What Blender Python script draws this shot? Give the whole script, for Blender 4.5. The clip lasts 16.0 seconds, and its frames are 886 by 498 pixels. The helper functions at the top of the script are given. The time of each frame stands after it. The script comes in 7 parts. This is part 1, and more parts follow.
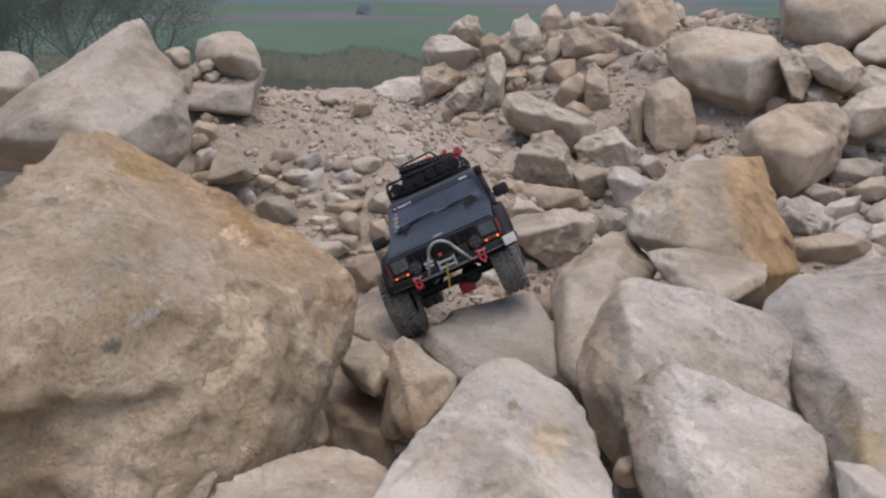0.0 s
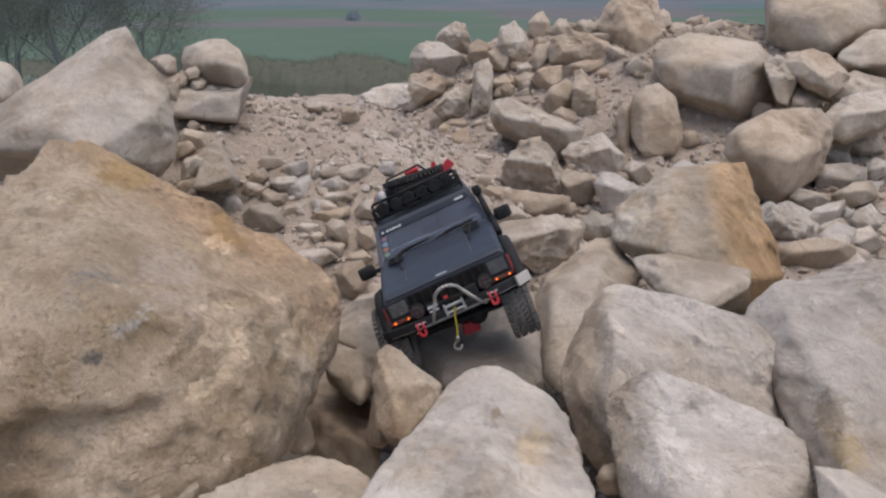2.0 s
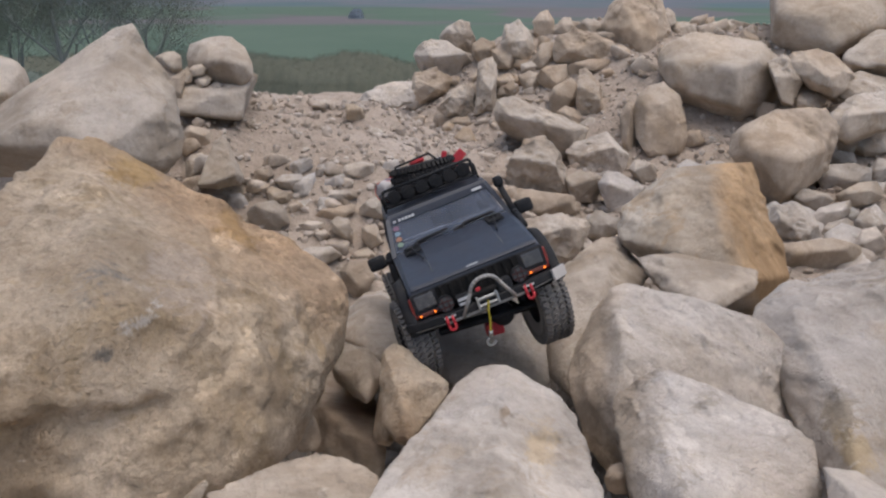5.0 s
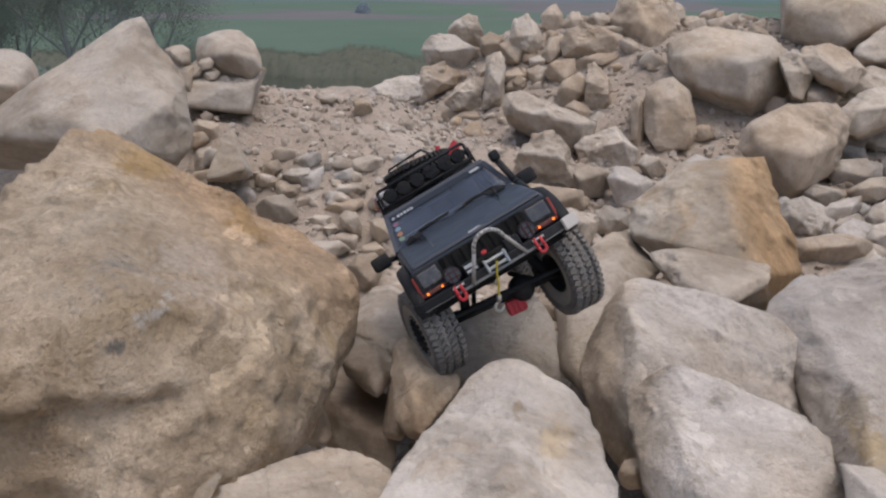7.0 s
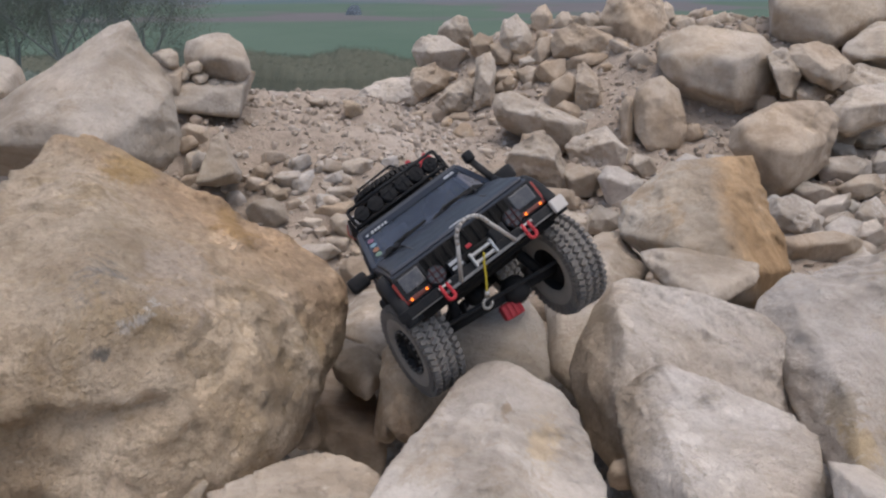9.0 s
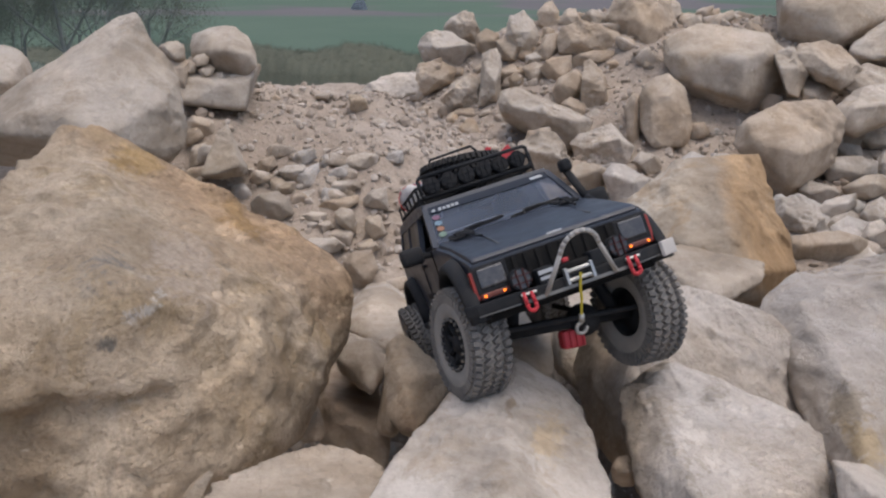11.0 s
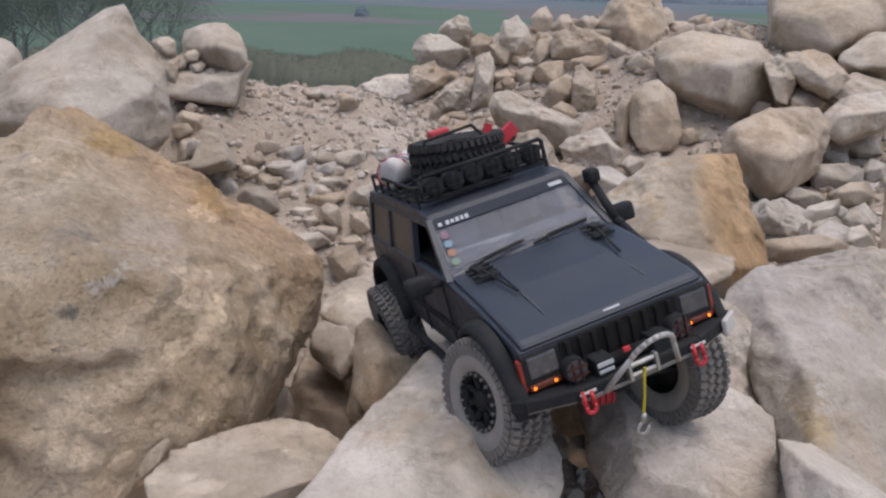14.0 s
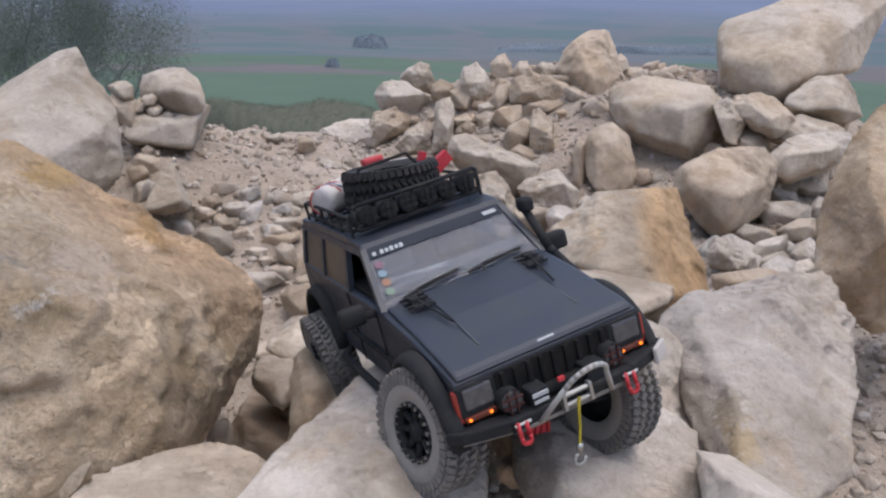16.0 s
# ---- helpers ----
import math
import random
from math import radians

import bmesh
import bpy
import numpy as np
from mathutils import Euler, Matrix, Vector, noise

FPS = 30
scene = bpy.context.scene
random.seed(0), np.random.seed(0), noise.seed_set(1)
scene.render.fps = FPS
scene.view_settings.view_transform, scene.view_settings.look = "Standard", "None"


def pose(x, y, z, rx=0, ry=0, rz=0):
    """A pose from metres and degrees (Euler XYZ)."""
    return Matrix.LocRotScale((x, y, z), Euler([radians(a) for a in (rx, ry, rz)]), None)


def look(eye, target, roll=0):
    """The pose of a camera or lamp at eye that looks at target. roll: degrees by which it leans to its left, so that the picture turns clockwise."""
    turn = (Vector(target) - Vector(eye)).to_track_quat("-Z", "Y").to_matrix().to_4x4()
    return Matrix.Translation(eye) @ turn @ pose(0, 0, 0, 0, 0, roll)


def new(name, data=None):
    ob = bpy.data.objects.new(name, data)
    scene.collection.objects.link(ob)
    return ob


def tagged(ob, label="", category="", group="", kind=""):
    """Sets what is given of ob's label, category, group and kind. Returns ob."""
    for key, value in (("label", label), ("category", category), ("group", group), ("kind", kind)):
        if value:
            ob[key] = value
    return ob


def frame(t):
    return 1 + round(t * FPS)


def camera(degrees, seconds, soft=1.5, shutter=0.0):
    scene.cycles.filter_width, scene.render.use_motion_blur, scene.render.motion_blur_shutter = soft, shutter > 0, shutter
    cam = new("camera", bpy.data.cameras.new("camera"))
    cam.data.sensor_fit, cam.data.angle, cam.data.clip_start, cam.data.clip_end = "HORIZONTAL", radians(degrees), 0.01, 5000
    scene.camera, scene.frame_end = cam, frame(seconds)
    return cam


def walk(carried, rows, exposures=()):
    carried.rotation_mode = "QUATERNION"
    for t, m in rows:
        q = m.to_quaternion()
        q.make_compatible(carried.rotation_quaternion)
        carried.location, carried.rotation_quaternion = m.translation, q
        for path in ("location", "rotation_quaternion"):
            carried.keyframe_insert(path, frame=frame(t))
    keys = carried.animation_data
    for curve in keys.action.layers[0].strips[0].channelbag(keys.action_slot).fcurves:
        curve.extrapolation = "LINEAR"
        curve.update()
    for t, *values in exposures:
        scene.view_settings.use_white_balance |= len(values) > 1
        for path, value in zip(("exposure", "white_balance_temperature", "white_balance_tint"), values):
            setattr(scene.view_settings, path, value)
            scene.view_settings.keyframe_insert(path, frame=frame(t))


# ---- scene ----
# ---------------------------------------------------------------- camera
cam = camera(59.5, 16.0, soft=2.3)
walk(cam, [
    (0.0, pose(0.0000, 0.0000, 0.7000, 69.00, -0.00, 0.00)),
    (0.5, pose(0.0027, 0.0003, 0.7023, 69.23, 0.34, -0.47)),
    (1.0, pose(0.0062, 0.0008, 0.7021, 69.31, 0.57, -0.29)),
    (1.5, pose(0.0076, 0.0007, 0.7040, 69.35, 0.46, -0.84)),
    (2.0, pose(0.0075, -0.0005, 0.7032, 69.41, 0.04, -0.77)),
    (2.5, pose(0.0068, 0.0004, 0.7025, 69.36, -0.14, -0.87)),
    (3.0, pose(0.0059, 0.0000, 0.7033, 69.35, 0.03, -0.67)),
    (3.5, pose(0.0047, -0.0015, 0.7044, 69.43, -0.06, -0.46)),
    (4.0, pose(0.0034, -0.0016, 0.7040, 69.36, -0.19, -0.57)),
    (6.5, pose(-0.0055, 0.0040, 0.7012, 69.12, -0.20, -0.35)),
    (7.0, pose(-0.0067, 0.0042, 0.6998, 68.93, -0.20, -0.09)),
    (7.5, pose(-0.0064, 0.0034, 0.7006, 68.92, -0.12, 0.02)),
    (8.0, pose(-0.0047, 0.0038, 0.7022, 69.12, 0.06, -0.06)),
    (8.5, pose(-0.0013, 0.0056, 0.7016, 69.11, 0.16, -0.31)),
    (9.0, pose(0.0000, 0.0062, 0.7006, 69.00, 0.22, -0.75)),
    (11.5, pose(-0.0035, 0.0055, 0.6991, 68.70, -0.36, -0.24)),
    (12.0, pose(-0.0002, 0.0055, 0.7000, 68.79, -0.19, -0.42)),
    (12.5, pose(0.0020, 0.0053, 0.6949, 68.01, -0.37, -0.74)),
    (13.0, pose(0.0209, -0.0072, 0.6803, 68.67, -0.29, 0.28)),
    (13.5, pose(0.0274, -0.0134, 0.6772, 68.82, -1.57, 0.11)),
    (14.0, pose(0.0319, -0.0184, 0.6808, 69.27, -1.27, -0.09)),
    (14.5, pose(0.0343, -0.0217, 0.6820, 69.22, -1.31, 0.21)),
    (15.0, pose(0.0313, -0.0246, 0.6870, 69.95, -1.02, 0.59)),
    (15.5, pose(0.0512, -0.0362, 0.6727, 70.71, -1.92, 0.06)),
    (16.0, pose(0.0747, -0.0429, 0.6646, 72.82, -1.24, -2.26)),
], exposures=[(0.0, 0.29, 6250, 10), (9.0, 0.27, 6230, 10), (12.5, 0.34, 6180, 10), (14.5, 0.41, 6090, 10), (16.0, 0.49, 6000, 10)])

# ---------------------------------------------------------------- daylight: overcast sky, weak wide sun
world = bpy.data.worlds.new("overcast")
scene.world = world
world.use_nodes = True
wn, wl = world.node_tree.nodes, world.node_tree.links
sky = wn.new("ShaderNodeTexSky")
sky.sky_type = "NISHITA"
sky.sun_disc = False
sky.sun_elevation, sky.sun_rotation = radians(80), radians(113)
sky.dust_density, sky.ozone_density, sky.air_density = 4.5, 1.0, 1.0
wn["Background"].inputs[1].default_value = 0.15
wl.new(sky.outputs[0], wn["Background"].inputs[0])
sun = new("sun", bpy.data.lights.new("sun", "SUN"))
sun.data.energy, sun.data.angle, sun.data.color = 0.85, radians(90), (1.0, 0.92, 0.81)
sun.matrix_world = look((1.6, 0.6, 9.0), (0.2, 1.2, 0))


# ---------------------------------------------------------------- materials
class Nodes:
    """Builds one node material."""

    def __init__(self, name):
        self.mat = bpy.data.materials.new(name)
        self.mat.use_nodes = True
        self.tree = self.mat.node_tree
        self.bsdf = self.tree.nodes["Principled BSDF"]

    def add(self, kind, **values):
        n = self.tree.nodes.new(kind)
        for key, v in values.items():
            if key in n.inputs:
                n.inputs[key].default_value = v
        return n

    def link(self, a, b):
        self.tree.links.new(a, b)

    def coords(self, scatter=True):
        tc = self.add("ShaderNodeTexCoord")
        if not scatter:
            return tc.outputs["Object"]
        info, add, mul = self.add("ShaderNodeObjectInfo"), self.add("ShaderNodeVectorMath"), self.add("ShaderNodeMath")
        mul.operation, mul.inputs[1].default_value = "MULTIPLY", 37.0
        self.link(info.outputs["Random"], mul.inputs[0])
        self.link(tc.outputs["Object"], add.inputs[0])
        self.link(mul.outputs[0], add.inputs[1])
        return add.outputs[0]

    def noise(self, co, scale, detail=6.0, rough=0.6, warp=0.0):
        n = self.add("ShaderNodeTexNoise", Scale=scale, Detail=detail, Roughness=rough, Distortion=warp)
        self.link(co, n.inputs["Vector"])
        return n.outputs[0]

    def ramp(self, fac, *stops):
        r = self.add("ShaderNodeValToRGB")
        e = r.color_ramp.elements
        while len(e) < len(stops):
            e.new(0.5)
        for el, (p, c) in zip(e, stops):
            el.position, el.color = p, (*c, 1) if len(c) == 3 else c
        self.link(fac, r.inputs[0])
        return r.outputs[0]

    def step(self, fac, lo, hi):
        return self.ramp(fac, (lo, (0, 0, 0)), (hi, (1, 1, 1)))

    def mix(self, fac, a, b, mode="MIX"):
        m = self.add("ShaderNodeMix")
        m.data_type, m.blend_type = "RGBA", mode
        for sock, v in ((m.inputs[0], fac), (m.inputs[6], a), (m.inputs[7], b)):
            if isinstance(v, (int, float)):
                sock.default_value = v
            elif isinstance(v, tuple):
                sock.default_value = (*v, 1)
            else:
                self.link(v, sock)
        return m.outputs[2]

    def bump(self, *layers):
        """layers: (height, strength, distance)."""
        last = None
        for h, strength, dist in layers:
            b = self.add("ShaderNodeBump", Strength=strength, Distance=dist)
            self.link(h, b.inputs["Height"])
            if last:
                self.link(last, b.inputs["Normal"])
            last = b.outputs[0]
        self.link(last, self.bsdf.inputs["Normal"])

    def done(self, color, rough=0.9, spec=0.3, metal=0.0):
        for key, v in (("Base Color", color), ("Roughness", rough), ("Specular IOR Level", spec), ("Metallic", metal)):
            sock = self.bsdf.inputs[key]
            if isinstance(v, (int, float)):
                sock.default_value = v
            elif isinstance(v, tuple):
                sock.default_value = (*v, 1)
            else:
                self.link(v, sock)
        return self.mat


def stone(name, light, mid, dark, stain, stain_at=0.56, chalk=0.62, scale=1.0, crust=None, spots=(), depth=1.0, grain=1.0):
    m = Nodes(name)
    co = m.coords()
    here = m.add("ShaderNodeTexCoord").outputs["Object"]
    wide, fine = m.noise(co, 5 * scale, 8, 0.62, 0.4), m.noise(co, 34 * scale, 8, 0.7, 0.2)
    grit, patch = m.noise(co, 190 * scale, 4, 0.7), m.noise(co, 7.5 * scale, 12, 0.74, 0.3)
    crumb, rugged = m.noise(co, 85 * scale, 8, 0.75, 0.4), m.noise(co, 4.2 * scale, 10, 0.76, 0.3)
    base = m.ramp(wide, (0.37, dark), (0.48, mid), (0.60, light))
    base = m.mix(m.step(patch, stain_at, stain_at + 0.16), base, stain)
    base = m.mix(m.step(m.noise(co, 11 * scale, 12, 0.76, 0.3), chalk, chalk + 0.12), base, tuple(min(0.78, c * 1.2) for c in light))
    if crust:
        # a weathered skin on one side of the block: (direction, from, to, colour, streaks)
        way, lo, hi, tone, streak = crust
        dot, add, mp = m.add("ShaderNodeVectorMath"), m.add("ShaderNodeMath"), m.add("ShaderNodeMapRange")
        dot.operation, dot.inputs[1].default_value = "DOT_PRODUCT", way
        m.link(here, dot.inputs[0])
        add.operation = "MULTIPLY_ADD"
        m.link(patch, add.inputs[0])
        add.inputs[1].default_value = (hi - lo) * 1.6
        m.link(dot.outputs["Value"], add.inputs[2])
        mp.inputs[1].default_value, mp.inputs[2].default_value = lo + (hi - lo) * 0.9, hi + (hi - lo) * 0.6
        m.link(add.outputs[0], mp.inputs[0])
        flow = m.add("ShaderNodeMapping")
        flow.inputs["Scale"].default_value = (1, 1, streak)
        m.link(co, flow.inputs[0])
        skin = m.ramp(m.noise(flow.outputs[0], 18, 9, 0.72, 0.6), (0.3, tuple(c * 0.66 for c in tone)), (0.5, tone), (0.68, tuple(min(0.8, c * 1.4) for c in tone)))
        base = m.mix(mp.outputs[0], base, skin)
    for at, radii, tone in spots:
        # a stain, scar or patch of lichen with a ragged rim
        sub, div, ln, add, mp = (m.add("ShaderNodeVectorMath"), m.add("ShaderNodeVectorMath"), m.add("ShaderNodeVectorMath"),
                                 m.add("ShaderNodeMath"), m.add("ShaderNodeMapRange"))
        sub.operation, div.operation, ln.operation, add.operation = "SUBTRACT", "DIVIDE", "LENGTH", "MULTIPLY_ADD"
        sub.inputs[1].default_value, div.inputs[1].default_value, add.inputs[1].default_value = at, radii, -4.2
        m.link(here, sub.inputs[0])
        m.link(sub.outputs[0], div.inputs[0])
        m.link(div.outputs[0], ln.inputs[0])
        m.link(m.noise(co, 26, 12, 0.82, 0.6), add.inputs[0])
        m.link(ln.outputs["Value"], add.inputs[2])
        mp.inputs[1].default_value, mp.inputs[2].default_value = -1.15, -1.6
        mp.inputs[4].default_value = 0.85
        m.link(add.outputs[0], mp.inputs[0])
        base = m.mix(mp.outputs[0], base, tone)
    base = m.mix(m.step(m.noise(co, 17 * scale, 12, 0.8, 0.3), 0.6, 0.74), base, m.mix(0.6, base, tuple(min(0.7, c * 1.2) for c in light)))
    base = m.mix(m.step(m.noise(co, 23 * scale, 12, 0.8, 0.3), 0.6, 0.78), base, m.mix(0.5, base, tuple(c * 0.95 for c in dark)))
    # a few thin dark cracks, and caked soil with ragged rims
    crack = m.noise(co, 3.4 * scale, 12, 0.72, 0.5)
    split = m.ramp(crack, (0.493, (0, 0, 0)), (0.497, (0.6, 0.6, 0.6)), (0.501, (0, 0, 0)))
    split = m.mix(1.0, split, m.step(m.noise(co, 3.2 * scale, 3, 0.5), 0.56, 0.64), "MULTIPLY")
    base = m.mix(split, base, tuple(c * 0.62 for c in dark))
    base = m.mix(m.ramp(m.noise(co, 9.5 * scale, 12, 0.78, 0.5), (0.54, (0, 0, 0)), (0.60, (0.6, 0.6, 0.6))), base, tuple(c * 0.92 for c in stain))
    # slow drift between warm dust and cool bare stone
    base = m.mix(1.0, base, m.ramp(m.noise(co, 2.6 * scale, 4, 0.55, 0.5), (0.32, (0.93, 0.95, 0.98)), (0.5, (1, 1, 1)), (0.68, (1.07, 1.03, 0.97))), "MULTIPLY")
    base = m.mix(min(1, 0.3 * grain), base, m.ramp(crumb, (0.3, (0.62, 0.58, 0.53)), (0.5, (1, 1, 1)), (0.7, (1.14, 1.13, 1.11))), "MULTIPLY")
    base = m.mix(min(1, 0.4 * grain), base, m.ramp(fine, (0.28, (0.7, 0.67, 0.63)), (0.48, (1, 1, 1)), (0.7, (1.12, 1.11, 1.09))), "MULTIPLY")
    base = m.mix(min(1, 0.25 * grain), base, m.ramp(grit, (0.3, (0.72, 0.7, 0.66)), (0.5, (1, 1, 1)), (0.7, (1.14, 1.13, 1.11))), "MULTIPLY")
    fleck = m.noise(co, 62 * scale, 10, 0.8)
    base = m.mix(m.step(fleck, 0.6, 0.66), base, m.mix(0.35, base, tuple(c * 0.8 for c in stain)))
    base = m.mix(m.step(m.noise(co, 48 * scale, 10, 0.8, 0.6), 0.6, 0.68), base, m.mix(0.5, base, tuple(min(0.72, c * 1.22) for c in light)))
    # smooth broken faces beside crumbling ones: the relief comes and goes
    rug = m.step(rugged, 0.42, 0.62)
    relief = m.add("ShaderNodeMath")
    relief.operation = "MULTIPLY"
    lumps, crumbs, grains = m.noise(co, 34 * scale, 3, 0.5), m.noise(co, 85 * scale, 3, 0.5), m.noise(co, 210 * scale, 2, 0.5)
    m.link(lumps, relief.inputs[0])
    m.link(rug, relief.inputs[1])
    m.bump((wide, 0.25, 0.010), (relief.outputs[0], 1.0, 0.007 * depth), (lumps, 1.0, 0.0012 * depth), (crumbs, 1.0, 0.0015 * depth), (grains, 1.0, 0.0009 * depth), (split, -0.6, 0.004 * depth))
    return m.done(base, 0.93, 0.2)


pale = stone("pale_limestone", (0.495, 0.432, 0.362), (0.42, 0.357, 0.288), (0.312, 0.256, 0.196), (0.38, 0.305, 0.225))
white = stone("white_limestone", (0.535, 0.485, 0.432), (0.458, 0.405, 0.348), (0.345, 0.292, 0.235), (0.375, 0.315, 0.245), 0.6, 0.56)
# left side browner: soil, with the shade beneath the car in the same colour
soiled_shaded = stone("soiled_shaded_white_limestone", (0.57, 0.515, 0.458), (0.49, 0.433, 0.372), (0.37, 0.313, 0.252), (0.375, 0.315, 0.245), 0.6, 0.56, crust=((-1, 0, -0.3), 0.025, 0.075, (0.35, 0.282, 0.212), 0.6), depth=1.3, grain=1.3)
grey = stone("grey_limestone", (0.395, 0.353, 0.305), (0.335, 0.292, 0.243), (0.25, 0.21, 0.168), (0.365, 0.305, 0.235))
dusty = stone("dusty_limestone", (0.480, 0.398, 0.313), (0.412, 0.332, 0.252), (0.304, 0.238, 0.174), (0.365, 0.285, 0.20))
ochre = stone("ochre_limestone", (0.49, 0.405, 0.307), (0.405, 0.318, 0.228), (0.295, 0.215, 0.146), (0.38, 0.265, 0.155), 0.54, depth=1.5, grain=1.5)
tan = stone("tan_limestone", (0.572, 0.47, 0.356), (0.468, 0.374, 0.27), (0.345, 0.263, 0.179), (0.425, 0.319, 0.194), 0.55, 0.58, depth=1.9, grain=1.9,
            crust=((1, 0.25, 1.15), 0.055, 0.15, (0.42, 0.302, 0.198), 1.0),
            spots=[((0.021, -0.061, 0.047), (0.05, 0.09, 0.035), (0.47, 0.385, 0.305)), ((-0.02, 0.160, 0.098), (0.07, 0.06, 0.016), (0.42, 0.285, 0.135)), ((0.075, 0.111, 0.03), (0.07, 0.06, 0.018), (0.40, 0.265, 0.13)),
                   ((-0.036, 0.013, 0.058), (0.018, 0.06, 0.016), (0.15, 0.142, 0.13)), ((-0.057, -0.064, 0.060), (0.026, 0.07, 0.016), (0.25, 0.23, 0.205)), ((-0.056, -0.166, 0.024), (0.010, 0.03, 0.009), (0.14, 0.135, 0.125)),
                   ((-0.023, -0.136, 0.040), (0.020, 0.04, 0.010), (0.60, 0.56, 0.51))])
rust = stone("rust_limestone", (0.47, 0.415, 0.345), (0.395, 0.335, 0.265), (0.285, 0.232, 0.175), (0.36, 0.26, 0.16), 0.62, crust=((0.88, 0, 0.47), 0.045, 0.085, (0.36, 0.245, 0.14), 0.25))
veined = stone("stained_pale_limestone", (0.489, 0.439, 0.388), (0.417, 0.365, 0.311), (0.308, 0.259, 0.210), (0.38, 0.305, 0.225),
               spots=[((0.008, -0.115, -0.026), (0.024, 0.06, 0.022), (0.22, 0.18, 0.13)), ((0.026, -0.173, -0.041), (0.035, 0.06, 0.02), (0.40, 0.31, 0.19)), ((0.004, 0.108, 0.058), (0.06, 0.06, 0.018), (0.27, 0.215, 0.15))])
spotted = stone("spotted_pale_limestone", (0.51, 0.46, 0.405), (0.435, 0.383, 0.326), (0.326, 0.277, 0.227), (0.38, 0.305, 0.225), 0.6,
                spots=[((0.017, 0.031, 0.027), (0.006, 0.02, 0.003), (0.30, 0.23, 0.16)), ((0.024, 0.022, 0.024), (0.004, 0.02, 0.002), (0.28, 0.21, 0.15)), ((0.045, 0.008, 0.010), (0.02, 0.05, 0.013), (0.45, 0.355, 0.24))])

# the scattered stones are one size in their own space, so their grain is coarser there
PEBBLES = {
    "pale": stone("pale_stones", (0.510, 0.436, 0.360), (0.432, 0.361, 0.291), (0.324, 0.262, 0.199), (0.40, 0.325, 0.24), scale=0.11, depth=0.7),
    "white": stone("white_stones", (0.497, 0.458, 0.419), (0.428, 0.387, 0.344), (0.329, 0.286, 0.240), (0.42, 0.355, 0.275), 0.6, 0.56, scale=0.11, depth=0.7),
    "grey": stone("grey_stones", (0.428, 0.401, 0.359), (0.368, 0.334, 0.286), (0.278, 0.242, 0.201), (0.385, 0.325, 0.25), scale=0.11, depth=0.7),
    "dusty": stone("dusty_stones", (0.487, 0.404, 0.318), (0.417, 0.337, 0.256), (0.311, 0.244, 0.178), (0.385, 0.30, 0.21), scale=0.11, depth=0.7),
    "ochre": stone("ochre_stones", (0.492, 0.403, 0.308), (0.417, 0.326, 0.238), (0.308, 0.227, 0.154), (0.41, 0.285, 0.165), 0.54, scale=0.11, depth=0.7),
}

def plain(name, color, rough=0.5, spec=0.5, metal=0.0, dust=0.25, bump=0.0):
    """Paint, plastic or metal with a film of pale dust in patches."""
    m = Nodes(name)
    co = m.coords()
    n = m.noise(co, 40, 8, 0.7)
    col = m.mix(m.step(n, 0.42, 0.85), color, tuple(c + dust * (d - c) for c, d in zip(color, (0.42, 0.36, 0.29))))
    rg = m.ramp(n, (0.3, (rough,) * 3), (0.7, (min(1, rough + 0.25),) * 3))
    if bump:
        m.bump((m.noise(co, 300, 3), bump, 0.001))
    return m.done(col, rg, spec, metal)


def glowing(name, color, strength):
    m = Nodes(name)
    m.bsdf.inputs["Emission Color"].default_value = (*color, 1)
    m.bsdf.inputs["Emission Strength"].default_value = strength
    return m.done(color, 0.3)


paint = plain("black_paint", (0.026, 0.031, 0.043), 0.32, 0.45, dust=0.06)
plastic = plain("black_plastic", (0.015, 0.016, 0.018), 0.65, 0.2, dust=0.08)
rubber = plain("dusty_rubber", (0.245, 0.23, 0.21), 0.92, 0.15, dust=0.6, bump=0.3)
tread_rubber = plain("tread_rubber", (0.14, 0.132, 0.123), 0.92, 0.15, dust=0.5, bump=0.3)
dark = plain("dark_interior", (0.008, 0.008, 0.008), 0.9, 0.2, dust=0.05)
steel = plain("scuffed_steel", (0.2, 0.195, 0.185), 0.42, 0.5, 0.7, dust=0.4)
bare = plain("scraped_grey_metal", (0.36, 0.35, 0.33), 0.6, 0.4, 0.3, dust=0.5)
chrome = plain("bright_metal", (0.42, 0.42, 0.40), 0.35, 0.5, 1.0, dust=0.5)
red = plain("red_paint", (0.42, 0.015, 0.025), 0.4, 0.5, dust=0.12)
guard_red = plain("dark_red_guard", (0.045, 0.012, 0.012), 0.7, 0.2, dust=0.1)
yellow = plain("yellow_cord", (0.45, 0.36, 0.03), 0.8, 0.2, dust=0.15)
cloth = plain("white_cloth", (0.52, 0.49, 0.47), 0.95, 0.1, dust=0.15, bump=0.4)
blue = plain("blue_cloth", (0.10, 0.17, 0.28), 0.9, 0.1, dust=0.2)
scuffed = plain("scuffed_white_plastic", (0.44, 0.41, 0.38), 0.6, 0.3, dust=0.3)
lens = plain("clear_lens", (0.055, 0.056, 0.06), 0.12, 0.6, dust=0.3)
dark_lens = plain("dark_lens", (0.014, 0.014, 0.015), 0.5, 0.3, dust=0.1)
lettering = plain("pale_lettering", (0.40, 0.41, 0.42), 0.5, 0.3, dust=0.1)
sash = plain("blue_black_film", (0.012, 0.018, 0.03), 0.55, 0.3, dust=0.04)
amber = glowing("amber_lamp", (1.0, 0.2, 0.01), 1.8)
amber_lens = plain("amber_lens", (0.12, 0.022, 0.01), 0.2, 0.5, dust=0.1)
red_lens = plain("red_lens", (0.24, 0.022, 0.012), 0.25, 0.5, dust=0.05)
